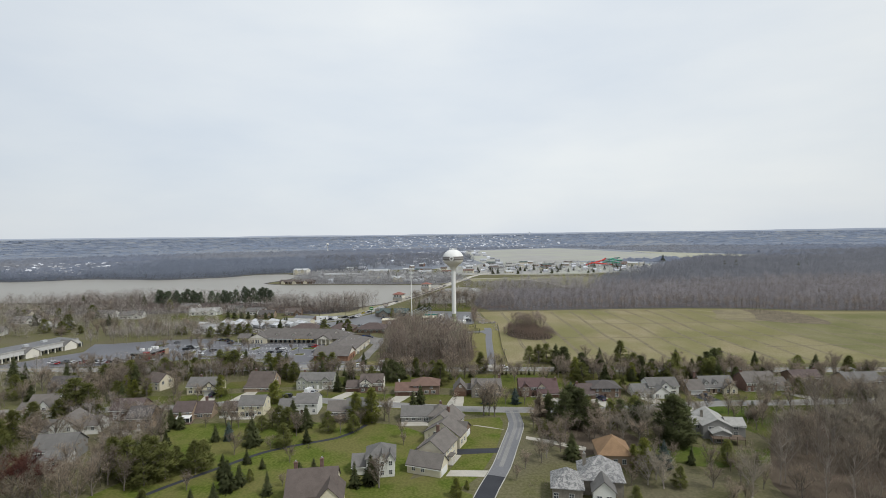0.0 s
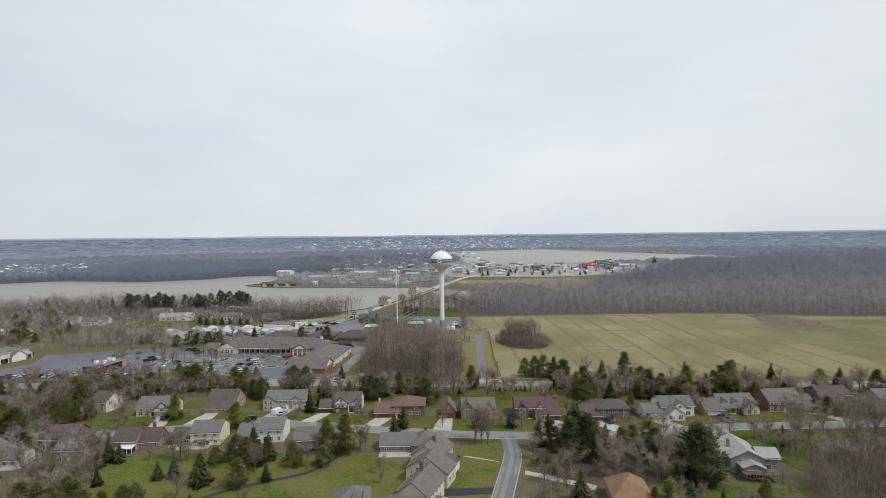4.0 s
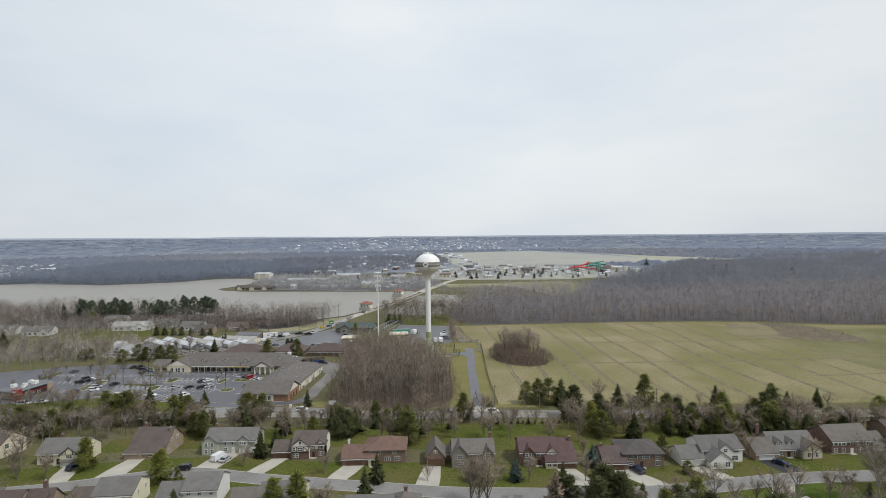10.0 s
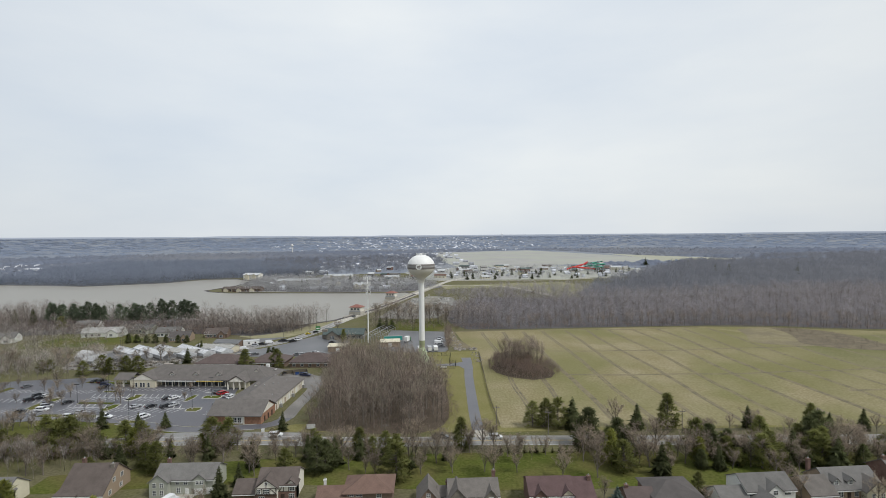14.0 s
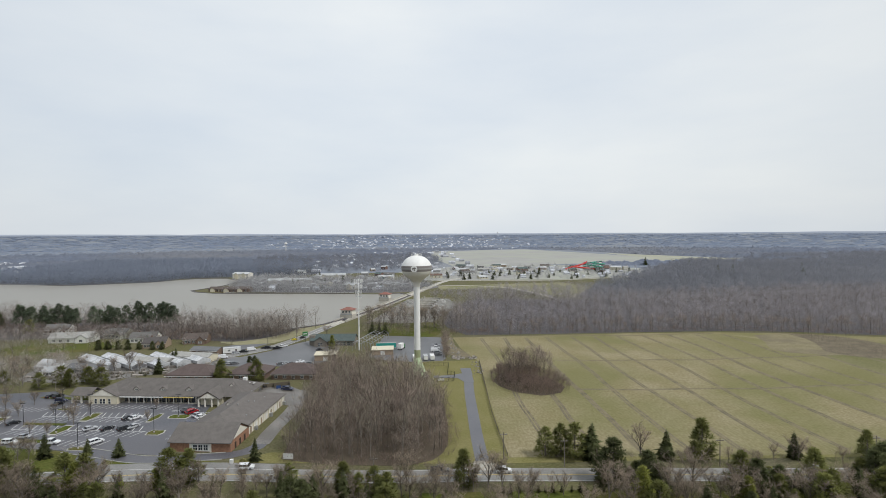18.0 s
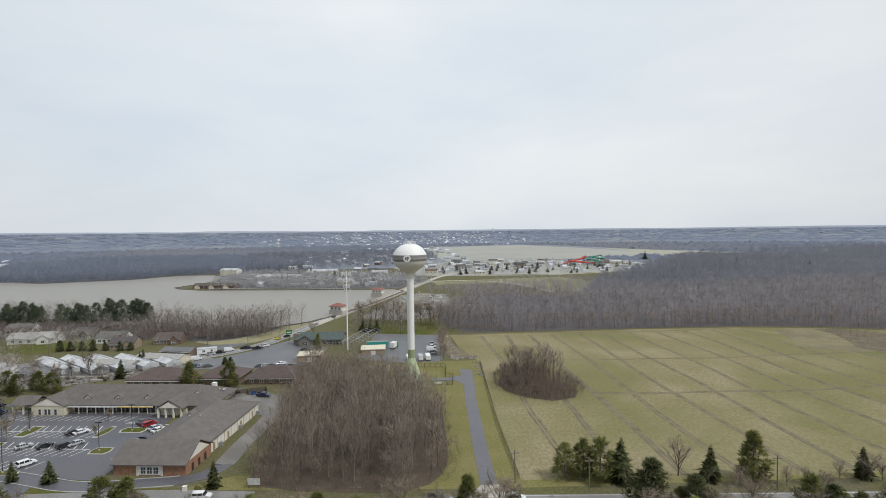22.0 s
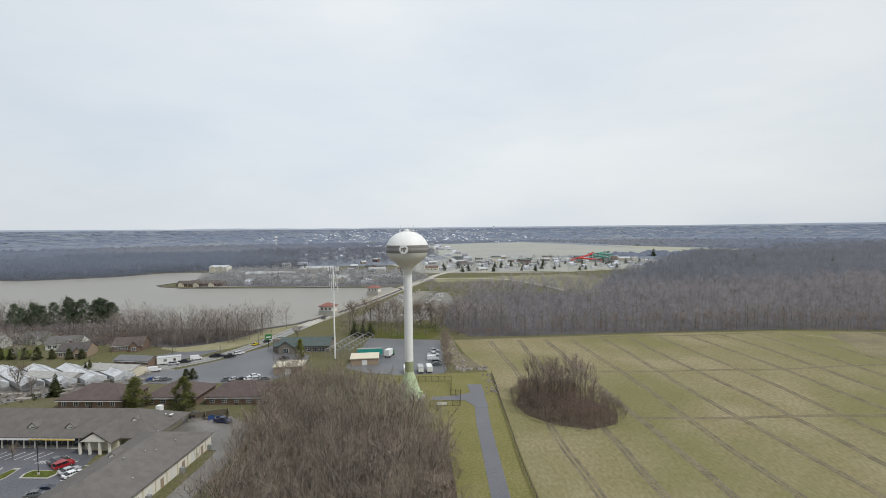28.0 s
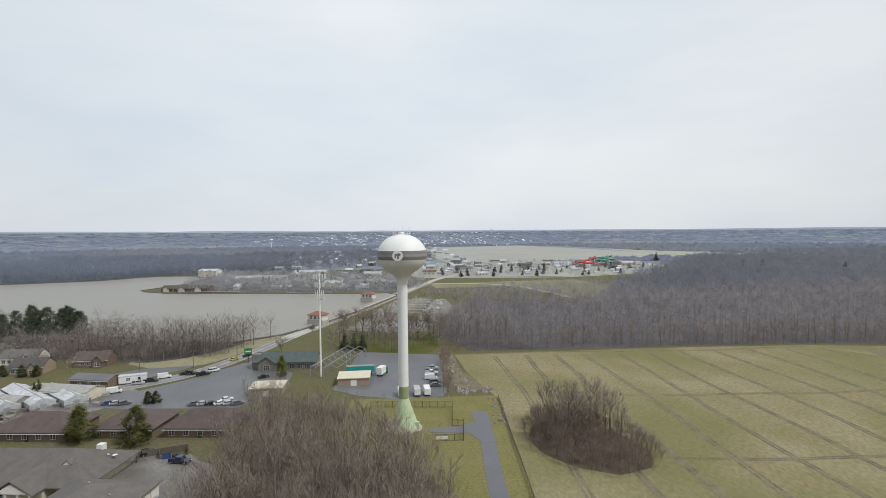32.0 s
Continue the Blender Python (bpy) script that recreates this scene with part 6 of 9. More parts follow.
# south side of the street, backs towards the camera
house(-104.5, -181, 4, "tan house with reddish-brown roof and a glazed porch",
      [(-7, 0.4, -3, 6, 4.4, 3.0, "x", "tan_siding", "plum_shingles"), (0.4, 7, -0.6, 6, 3.0, 3.8, "x", "tan_siding", "plum_shingles")],
      [("s", -5.4, -3, 3.0, 0.9, 1.2, 2), ("s", 0.0 - 1.2, -3, 3.2, 1.0, 1.2, 2), ("s", 2.4, -0.6, 0.8, 2.0, 1.5, 3), ("s", 5.2, -0.6, 0.8, 2.0, 1.5, 3)], [], [], [(3.4, 4.5, 8.4)],
      lambda ob: (part("porch_roof", Geo().extrude([(-5.6, 2.3), (-3.02, 2.9), (-3.02, 2.75), (-5.6, 2.15)], -4.8, 0.6, "x"), "white_trim", ob),
                  part("porch_screen", Geo().box(-4.4, 0.4, -5.2, -3.1, 0.2, 2.3), "pane_glass", ob),
                  [part("porch_post", Geo().box(-4.5 + i * 1.6, -4.35 + i * 1.6, -5.35, -5.2, 0, 2.3), "white_trim", ob) for i in range(4)],
                  part("deck", Geo().box(-5.5, 1.5, -7.0, -3.2, -0.1, 0.25), "deck_wood", ob)))
house(-82.3, -179.5, 3, "pale yellow two-storey house with a grey roof",
      [(-5, 5, 0, 9.5, 5.2, 2.9, "x", "yellow_siding", "grey_shingles"), (-12, -5, 1, 9, 2.8, 2.6, "x", "sage_siding", "brown_shingles")],
      row("s", 0, 3.6, (-3, 0, 3), 0.9, 1.3, 2) + row("s", 0, 1.0, (-3.4, 3.4), 1.2, 1.1, 2) + row("e", 5, 3.6, (3, 7), 0.8, 1.2) + row("s", 1, 0.9, (-7,), 1.8, 1.4, 3), [], [], [],
      lambda ob: (part("bay_window", Geo().extrude([(-1.8, -1.1), (1.8, -1.1), (2.3, -0.004), (-2.3, -0.004)], 0.3, 2.4, "z"), "white_trim", ob), part("bay_roof", Geo().extrude([(-2.0, -1.3), (2.0, -1.3), (2.6, -0.004), (-2.6, -0.004)], 2.41, 2.65, "z"), "sage_siding", ob),
                  [part("bay_pane", Geo().box(-1.6 + i * 1.15, -0.7 + i * 1.15, -1.16, -1.104, 0.7, 2.1), "pane_glass", ob) for i in range(3)],
                  part("patio", Geo().box(-9, 2, -3.5, -0.05, -0.1, 0.15), "concrete", ob),
                  part("picket_fence", fence_geo(-12, -6, -1.2), "white_trim", ob)))
house(-62, -178, 2, "white two-storey house with a grey roof",
      [(-3, 6, 0, 9.5, 5.3, 2.9, "x", "white_siding", "grey_shingles"), (-9.6, -3, -1, 8, 2.9, 3.4, "x", "white_siding", "grey_shingles")],
      row("s", 0, 3.7, (-1.4, 1.4, 4.4), 0.8, 1.3, 2) + row("s", 0, 1.0, (2.0, 4.6), 0.9, 1.3, 2) + row("s", -1, 1.0, (-7, -5), 1.2, 1.3, 2), [], [(-0.2, 0)], [],
      lambda ob: part("patio_set_deck", Geo().box(-9, -2, -4.5, -1.1, -0.1, 0.2), "concrete", ob))
house(-41, -184.5, 4, "grey-roofed house with a brown wing and a pale gable end",
      [(-2, 9, 0, 10, 4.8, 3.2, "x", "buff_stucco", "grey_shingles"), (-9, -2, -0.6, 8, 4.4, 3.0, "x", "grey_siding", "taupe_shingles")],
      row("s", -0.6, 3.0, (-7.2, -5.2, -3.2), 1.0, 1.2, 2) + row("s", -0.6, 0.7, (-7.2, -4.0), 1.4, 1.6, 3) + row("s", 0, 3.2, (0, 6), 1.0, 1.2), [], [], [],
      lambda ob: (part("deck", Geo().box(-9, -2, -3.6, -0.7, 2.1, 2.3), "deck_wood", ob), [part("deck_post", Geo().box(-9 + i * 2.25, -8.85 + i * 2.25, -3.6, -3.45, 0, 3.2), "deck_wood", ob) for i in range(4)],
                  part("deck_rail", Geo().box(-9, -2, -3.6, -3.5, 3.1, 3.2).box(-9, -2, -3.6, -3.5, 2.7, 2.76), "deck_wood", ob)))
house(-12, -188, 0, "long low grey-roofed house with a pale terrace",
      [(-9, 3, 0, 8, 2.9, 2.9, "x", "grey_siding", "grey_shingles"), (1.6, 9.6, -1.2, 8.5, 3.0, 3.4, "hip", "grey_siding", "taupe_shingles")],
      row("s", 0, 0.9, (-6.8, -4.4, -2), 1.2, 1.2, 2) + row("s", 0, 0.6, (0.5,), 1.8, 1.8, 3), [], [], [(6, 6, 7.0)],
      lambda ob: part("terrace", Geo().box(-9, 1.5, -4, -0.05, -0.1, 0.2), "concrete", ob))
house(-2.1, -205.3, -21, "half-timbered house with several steep taupe roofs",
      [(-7, 5.8, -6.5, 0.5, 4.2, 3.9, "y", "buff_stucco", "taupe_shingles"), (-8.6, 0.8, 0.5, 12, 4.8, 3.4, "y", "buff_stucco", "taupe_shingles"), (0.8, 4.6, 2, 8, 2.8, 2.2, "x", "brown_brick", "taupe_shingles")],
      row("e", 0.8, 3.2, (9.5, 11), 0.9, 1.2) + row("e", 5.8, 1.2, (-4.5, -1.8), 1.1, 1.4) + row("s", -6.5, 3.4, (-3, -0.6, 1.8), 0.9, 1.3) + row("s", -6.5, 0.9, (-5, 3.4), 1.2, 1.4),
      [("e", 5, 4.6, 4.4, 2.2)], [], [(-3.0, 6, 9.4)],
      lambda ob: [part("timber", Geo().box(-5.4 + i * 1.6, -5.2 + i * 1.6, -6.56, -6.504, 2.6, 4.6 + (1.9 - abs(i - 3) * 0.9)), "dark_timber", ob) for i in range(7)])
house(-6.7, -222.8, -21, "pale two-storey house with taupe gabled roofs and a garage wing",
      [(-4.2, 4.2, -4, 8, 5.0, 3.1, "y", "buff_stucco", "taupe_shingles"), (-5.2, 5.7, -10, -4, 2.9, 2.8, "x", "buff_stucco", "taupe_shingles"), (-6.8, -4.2, -2, 5, 2.8, 1.6, "y", "buff_stucco", "taupe_shingles")],
      row("e", 4.2, 3.4, (-2.4, 0, 2.4, 4.8), 0.9, 1.3, 2) + row("e", 4.2, 0.8, (0, 2.4, 5), 1.0, 1.4, 2) + row("s", -10, 1.0, (-3, 0), 1.0, 1.2), [("e", -7.2, 5.7, 4.4, 2.2)], [], [(-1.4, 5.5, 9.6)],
      lambda ob: (part("porch", Geo().box(4.25, 6.2, -1.2, 6.5, -0.1, 0.25), "concrete", ob), part("porch_roof", Geo().box(4.25, 6.0, -1.0, 2.2, 2.6, 2.8), "taupe_shingles", ob), part("porch_post", Geo().box(5.75, 5.9, -0.9, -0.75, 0.25, 2.6), "white_trim", ob), part("porch_post", Geo().box(5.75, 5.9, 1.95, 2.1, 0.25, 2.6), "white_trim", ob)))


def deck_house_extra(ob):
    part("deck", Geo().box(-5, 7, -11, -6.0, 2.3, 2.5), "deck_wood", ob)
    for i in range(5):
        part("deck_post", Geo().box(-5 + i * 2.95, -4.8 + i * 2.95, -11, -10.8, -0.2, 3.4), "deck_wood", ob)
    part("deck_rail", Geo().box(-5, 7, -11, -10.9, 3.35, 3.45).box(-5, 7, -11, -10.9, 2.9, 2.96), "deck_wood", ob)


deck_house = house(90.5, -204, -8, "grey house with pale layered roofs and a wooden deck",
      [(-6.5, 4.5, -4, 12, 4.8, 2.5, "y", "grey_siding", "pale_shingles"), (-9.5, -4, 0, 7, 4.4, 1.8, "x", "grey_siding", "pale_shingles"), (3.5, 10.5, -1.5, 6, 4.6, 1.8, "x", "grey_siding", "pale_shingles"), (-4.2, 2.8, -8.5, -3.5, 3.4, 1.3, "y", "grey_siding", "pale_shingles")],
      [("s", -3.4, -4, 3.0, 2.2, 1.5, 4), ("s", 1.6, -4, 3.2, 1.0, 1.3, 2), ("s", 6.8, -1.5, 3.0, 1.8, 1.4, 3), ("s", -0.7, -8.5, 0.5, 4.6, 2.2, 5), ("s", 6.8, -1.5, 0.8, 1.6, 1.3, 2), ("s", -7.4, 0, 2.6, 1.2, 1.4, 2)], [], [], [(-5.0, 3.0, 8.6, "fieldstone")], deck_house_extra)
deck_house.scale = (0.84, 0.84, 0.92)
house(-37, -249, 8, "house with a brown roof, chimney and white gable",
      [(-8, 5, -4, 8, 4.6, 4.6, "x", "buff_stucco", "brown_shingles"), (0, 6.6, -7, 3, 4.4, 3.4, "y", "buff_stucco", "brown_shingles")],
      row("s", -4, 3.2, (-6, -3)) + row("e", 5, 3.4, (2, 5)) + row("e", 6.6, 3.0, (-5, -2), 0.9, 1.3), [], [], [(0.5, 5, 10.6), (-6.5, 5, 10.0)])
house(-22.8, -232, 6, "small white house with paired front gables and a grey roof",
      [(-4.2, 4.2, 0, 9, 5.2, 3.0, "hip", "white_siding", "grey_shingles"), (-0.8, 1.8, -1.4, 3, 5.2, 2.0, "y", "white_siding", "grey_shingles"), (1.9, 4.1, -1.2, 3, 5.2, 1.8, "y", "white_siding", "grey_shingles"), (-8.5, -4.2, 1, 8, 2.8, 2.2, "x", "white_siding", "grey_shingles")],
      [("s", 0.5, -1.4, 3.4, 0.9, 1.3, 2), ("s", 3.0, -1.2, 3.4, 0.9, 1.3, 2), ("s", 0.5, -1.4, 0.8, 0.9, 1.3, 2), ("s", 3.0, -1.2, 0.8, 0.9, 1.3, 2), ("s", -2.6, 0, 3.4, 0.9, 1.3, 2)])
house(48.5, -224, -6, "house with a weathered orange-brown roof",
      [(-4.8, 4.8, -4, 7, 3.6, 4.2, "hip", "tan_siding", "orange_shingles")], row("s", -4, 1.0, (-2.5, 0, 2.5)))
house(37, -241, -10, "house with mottled grey shake roofs",
      [(-3, 8.4, -4, 7, 4.2, 4.8, "hip", "fieldstone", "shake_shingles"), (-10.5, -2.6, -9, 0, 3.8, 3.6, "hip", "fieldstone", "shake_shingles"), (0, 5.6, -9, -3, 3.6, 2.6, "y", "white_siding", "grey_shingles")],
      row("s", -9, 1.0, (-9.5, -5.5, 1.6, 4), 1.2, 1.4) + row("e", 8.4, 2.0, (-1, 3)), [], [], [(-1.5, 2, 9.0, "fieldstone")])
# the street's houses have low eaves and shallow roofs
for o in scene.objects:
    if o.parent is None and o.name.startswith("house") and o.location.x != 2.0:
        if -165 < o.location.y < -140:
            o.scale.z = 0.83
        elif -190 < o.location.y <= -165:
            o.scale.z = 0.88
# western gardens
house(-169, -178, 5, "white two-storey house with taupe roof and gable",
      [(-5.5, 5.5, 0, 9, 4.8, 3.4, "x", "white_siding", "taupe_shingles"), (0.8, 5.2, -2.6, 4, 5.0, 2.6, "y", "white_siding", "taupe_shingles"), (-9, -5.5, -1.5, 7, 2.8, 2.6, "x", "white_siding", "taupe_shingles")],
      row("s", 0, 3.2, (-4, -1.6), 0.9, 1.3) + [("s", 3, -2.6, 3.4, 1.4, 1.3, 3), ("s", 3, -2.6, 0.8, 1.6, 1.4, 3)], [("s", -7.2, -1.5, 2.6, 2.2)], [(-1.4, 0)], [(4.8, 6, 9.2)])
house(-143, -199, 8, "white house with a grey roof and broad gable",
      [(-4.5, 5, -2, 9, 4.4, 3.2, "y", "white_siding", "taupe_shingles"), (5, 10.5, 1, 9, 3.4, 2.2, "x", "white_siding", "taupe_shingles"), (-11, -4.5, -1, 7, 2.8, 2.8, "x", "grey_siding", "grey_shingles")],
      row("s", -2, 2.8, (-2, 2.2), 1.0, 1.3) + row("s", 1, 1.6, (6.4, 8.8), 0.9, 1.3) + row("e", 5, 2.6, (-0.5,), 1.2, 1.4))
house(-129, -222, 10, "grey-roofed house with a row of porch windows",
      [(-7, 5, 0, 10, 4.4, 3.6, "x", "grey_siding", "grey_shingles"), (-2, 5.5, -4.5, 1, 2.9, 1.6, "x", "white_siding", "grey_shingles", 0.9, 3.6)],
      row("s", -4.5, 0.9, (-1, 0.5, 2, 3.5), 1.1, 1.5, 1) + row("s", 0, 3.0, (-5, -3), 1.0, 1.2))
house(-119.5, -193, 3, "brown wooden house half hidden by bare trees",
      [(-4.5, 4.5, 0, 8, 4.8, 3.0, "x", "tan_siding", "dark_shingles")], row("s", 0, 3.2, (-3, 0, 3)) + row("s", 0, 0.8, (-3, 3)), [], [(0, 0, "white_trim")])
house(-131, -183, 3, "brown house with a reddish roof among bare trees",
      [(-6, 6, 0, 9, 4.6, 3.0, "x", "brown_brick", "plum_shingles")], row("s", 0, 3.0, (-4, -1, 2, 4.6)) + row("s", 0, 0.8, (-4, 3)))
house(-144, -142, -20, "tan house with a pale gable end",
      [(-4.5, 4.5, 0, 8, 4.4, 3.0, "x", "buff_stucco", "brown_shingles")], row("s", 0, 2.8, (-2.5, 2.5)) + row("s", 0, 0.7, (-2.5, 2.5)) + row("e", 4.5, 2.8, (2, 6)))
house(-185, -148, 0, "house with a dark grey roof behind spruces",
      [(-5, 6, 0, 9, 4.6, 3.2, "x", "grey_siding", "dark_shingles")], row("s", 0, 2.8, (-2.5, 2.5)))


# ---------------------------------------------------------------- scattered garden trees between the houses
TAKEN = [(o.location.x, o.location.y) for o in scene.objects if o.parent is None and o.name.startswith("house")]
PLANTED = [(o.location.x, o.location.y) for o in scene.objects if o.parent is None and o.get("category") == "tree"]


def clear(x, y, room):
    if any(abs(x - a) < 11.5 and -10 < y - b < 14 for a, b in TAKEN):
        return False
    if any(math.hypot(x - a, y - b) < room for a, b in PLANTED):
        return False
    return all((p.x - x) ** 2 + (p.y - y) ** 2 > 36 for l in (st, sd, rn) for p in l)


def scatter(poly, count, kinds, low, high, room, seed, group):
    r = random.Random(seed)
    xs, ys = [p[0] for p in poly], [p[1] for p in poly]
    spec = []
    for _ in range(count * 12):
        if len(spec) >= count:
            break
        x, y = r.uniform(min(xs), max(xs)), r.uniform(min(ys), max(ys))
        if inside(x, y, poly) and clear(x, y, room):
            spec.append((r.choice(kinds), x, y, r.uniform(low, high)))
            PLANTED.append((x, y))
    plant(spec, group)


scatter([(-128, -113), (-60, -113), (60, -119), (150, -125), (220, -128), (220, -146), (150, -144), (60, -142), (-50, -136), (-128, -138)], 112, "bbbbpbs", 4.5, 11, 2.8, 1, "trees behind the houses")
scatter([(62, -119), (180, -124), (180, -142), (62, -138)], 42, "bpbdsb", 5, 11, 2.8, 31, "trees behind the houses")
scatter([(-128, -150), (170, -150), (170, -168), (60, -172), (-128, -160)], 46, "bbbbslp", 4, 8.5, 3.2, 2, "trees before the houses")
scatter([(-180, -170), (-30, -178), (-30, -190), (-100, -196), (-180, -200)], 42, "bbbpsb", 5, 10, 3.0, 3, "trees of the western gardens")
scatter([(-190, -200), (-104, -196), (-100, -262), (-200, -262)], 84, "bbbbbp", 6, 12, 3.0, 4, "trees of the western gardens")
scatter([(-200, -120), (-126, -124), (-120, -146), (-200, -196)], 60, "bbbbpps", 6, 12, 3.4, 5, "trees of the western gardens")
scatter([(28, -182), (112, -180), (112, -200), (80, -200), (64, -222), (58, -244), (26, -238), (26, -200)], 42, "bbbbgb", 5, 9.5, 3.2, 6, "trees of the eastern gardens")
scatter([(46, -208), (66, -216), (90, -230), (98, -238), (92, -256), (30, -254), (22, -238), (36, -216)], 18, "bgbpsb", 4.5, 9, 3.0, 33, "trees of the eastern gardens")
scatter([(120, -178), (220, -178), (220, -250), (110, -250)], 44, "gbgg", 10, 16, 4, 7, "bare trees of the hollow")
scatter([(120, -172), (230, -174), (230, -184), (120, -184)], 18, "bbgs", 8, 13, 4, 12, "bare trees of the hollow")
scatter([(-70, -208), (-56, -214), (-40, -236), (-66, -258), (-94, -258)], 12, "sspb", 3, 8, 5, 8, "trees on the common lawn")
scatter([(-66, -204), (-50, -210), (-34, -194), (-40, -190), (-66, -196)], 7, "pspb", 5, 9, 3, 13, "trees on the common lawn")
scatter([(-180, -111), (-60, -112), (20, -117), (20, -121), (-60, -118), (-180, -122)], 30, "bbbbp", 5, 9, 3.2, 9, "trees along the road")
scatter([(-230, -12), (-160, -2), (-140, 20), (-205, 34), (-290, 20), (-300, -20)], 36, "bbbbp", 6, 11, 4.5, 10, "trees behind the shops")
scatter([(-420, -20), (-300, 0), (-280, 60), (-350, 130), (-430, 130)], 40, "bbbbps", 8, 14, 6, 11, "trees among the lakeside houses")
# ---------------------------------------------------------------- vehicles


def make_car(kind, paint, label):
    """A parked vehicle, nose towards +x, standing on z = 0."""
    L, W, H = {"sedan": (4.7, 1.82, 1.42), "suv": (4.8, 1.92, 1.74), "van": (5.4, 2.0, 2.15), "pickup": (5.7, 2.0, 1.85)}[kind]
    a, b = -L / 2, L / 2
    ob = thing("car" if kind in ("sedan", "suv") else "van" if kind == "van" else "pickup_truck", 0, 0, -400, 0, label, "car" if kind in ("sedan", "suv") else kind.replace("pickup", "truck"))
    belt = 0.92 if kind == "sedan" else 1.05
    low = [(a + 0.05, 0.35), (b - 0.05, 0.33), (b, 0.55), (b - 0.15, belt - 0.16), (b - 1.2, belt), (a + 0.15, belt), (a, belt - 0.15), (a, 0.5)]
    if kind == "van":
        low[4] = (b - 0.6, belt + 0.05)
    part("body", Geo().extrude(low, -W / 2, W / 2, "y"), paint, ob)
    if kind == "sedan":
        cab = [(b - 1.25, belt + 0.004), (b - 2.0, H - 0.05), (a + 1.25, H - 0.05), (a + 0.5, belt + 0.004)]
    elif kind == "suv":
        cab = [(b - 1.2, belt + 0.004), (b - 1.8, H - 0.06), (a + 0.35, H - 0.06), (a + 0.08, belt + 0.004)]
    elif kind == "van":
        cab = [(b - 0.7, belt + 0.054), (b - 1.4, H - 0.06), (a + 0.1, H - 0.06), (a + 0.03, belt + 0.054)]
    else:
        cab = [(b - 1.5, belt + 0.004), (b - 2.1, H - 0.06), (a + 2.1, H - 0.06), (a + 1.9, belt + 0.004)]
    part("cabin", Geo().extrude(cab, -W / 2 + 0.12, W / 2 - 0.12, "y"), "car_glass" if kind != "van" else paint, ob)
    r0, r1 = cab[1][0], cab[2][0]
    part("roof", Geo().box(r1 - 0.08, r0 + 0.08, -W / 2 + 0.1, W / 2 - 0.1, H - 0.056, H), paint, ob)
    for p in (0.5 * (r0 + r1), r1 + 0.1, r0 - 0.05):
        for s in (-1, 1):
            part("pillar", Geo().box(p - 0.06, p + 0.06, s * (W / 2 - 0.1) - 0.03, s * (W / 2 - 0.1) + 0.03, belt, H - 0.05), paint, ob)
    if kind == "van":
        part("windscreen", Geo().extrude([(b - 0.72, belt + 0.1), (b - 1.32, H - 0.2), (b - 1.28, H - 0.18), (b - 0.66, belt + 0.12)], -W / 2 + 0.25, W / 2 - 0.25, "y"), "car_glass", ob)
    if kind == "pickup":
        part("bed", Geo().box(a + 0.15, a + 1.85, -W / 2 + 0.12, W / 2 - 0.12, belt + 0.004, belt + 0.03), "dark_metal", ob)
        for s in (-1, 1):
            part("bed_side", Geo().box(a + 0.05, a + 1.9, s * (W / 2 - 0.06) - 0.05, s * (W / 2 - 0.06) + 0.05, belt + 0.004, belt + 0.3), paint, ob)
    for px in (a + 0.9, b - 0.95):
        for s in (-1, 1):
            y0 = s * (W / 2 - 0.09)
            ty = part("tyre", Geo().tube((px, y0 - s * 0.1, 0.33), (px, y0 + s * 0.11, 0.33), 0.33, 0.33, 12), "tyre_rubber", ob)
            part("rim", Geo().tube((px, y0 + s * 0.1, 0.33), (px, y0 + s * 0.125, 0.33), 0.2, 0.18, 10), "rim_metal", ty)
    for s in (-1, 1):
        part("headlight", Geo().box(b - 0.12, b + 0.015, s * (W / 2 - 0.3) - 0.18, s * (W / 2 - 0.3) + 0.18, 0.6, 0.74), "lamp_clear", ob)
        part("tail_light", Geo().box(a - 0.015, a + 0.1, s * (W / 2 - 0.25) - 0.14, s * (W / 2 - 0.25) + 0.14, 0.62, 0.8), "lamp_red", ob)
    return ob


CARS = {}
WORDS = {"sedan": "parked sedan", "suv": "parked sport utility car", "van": "parked panel van", "pickup": "parked pickup truck"}
car_rand = random.Random(3)


def cars(spec, where, group):
    """Vehicles from (kind, colour, x, y, heading)."""
    for kind, colour, x, y, rz in spec:
        key = (kind, colour)
        if key not in CARS:
            CARS[key] = make_car(kind, "car_" + colour, "car")
        tagged(copy_thing(CARS[key], pose(x, y, 0.1, 0, 0, rz)), colour + " " + WORDS[kind] + " " + where, group=group)


# ---------------------------------------------------------------- shopping centre
LOT = [(-150, -26), (-88, -33), (-84, -60), (-84, -90), (-118, -84), (-150, -78), (-178, -84), (-206, -88), (-240, -80), (-240, -30), (-206, -18), (-168, -14)]
patch("parking_lot", LOT, 0.066, "asphalt", "dark asphalt parking lot with white stall lines", "parking lot")
ent = smooth_line([(-117, -83), (-103, -88), (-88, -93), (-72, -92.5), (-60, -91), (-54, -85), (-53, -70), (-51, -45), (-53, -28), (-62, -16)], 3)
solid("service_drive", strip(Geo(), ent[:22], -2.6, 2.6, 0.074), "asphalt", "asphalt service drive round the shopping centre", "driveway", "structure")
solid("service_kerb", strip(strip(Geo(), ent[:18], 2.6, 2.85, 0.0, 0.2), ent[:18], -2.85, -2.6, 0.0, 0.2), "kerb_stone", "pale kerb along the service drive", "kerb", "structure")
patch("entrance_drive", [(-107, -101), (-98, -101), (-100, -92), (-104, -84), (-112, -84), (-109, -93)], 0.08, "asphalt", "asphalt entrance from the road to the parking lot", "driveway")
solid("service_lane", strip(Geo(), ent[21:], -3.0, 3.0, 0.074), "dirty_asphalt", "pale cracked service lane behind the shops", "driveway", "structure")
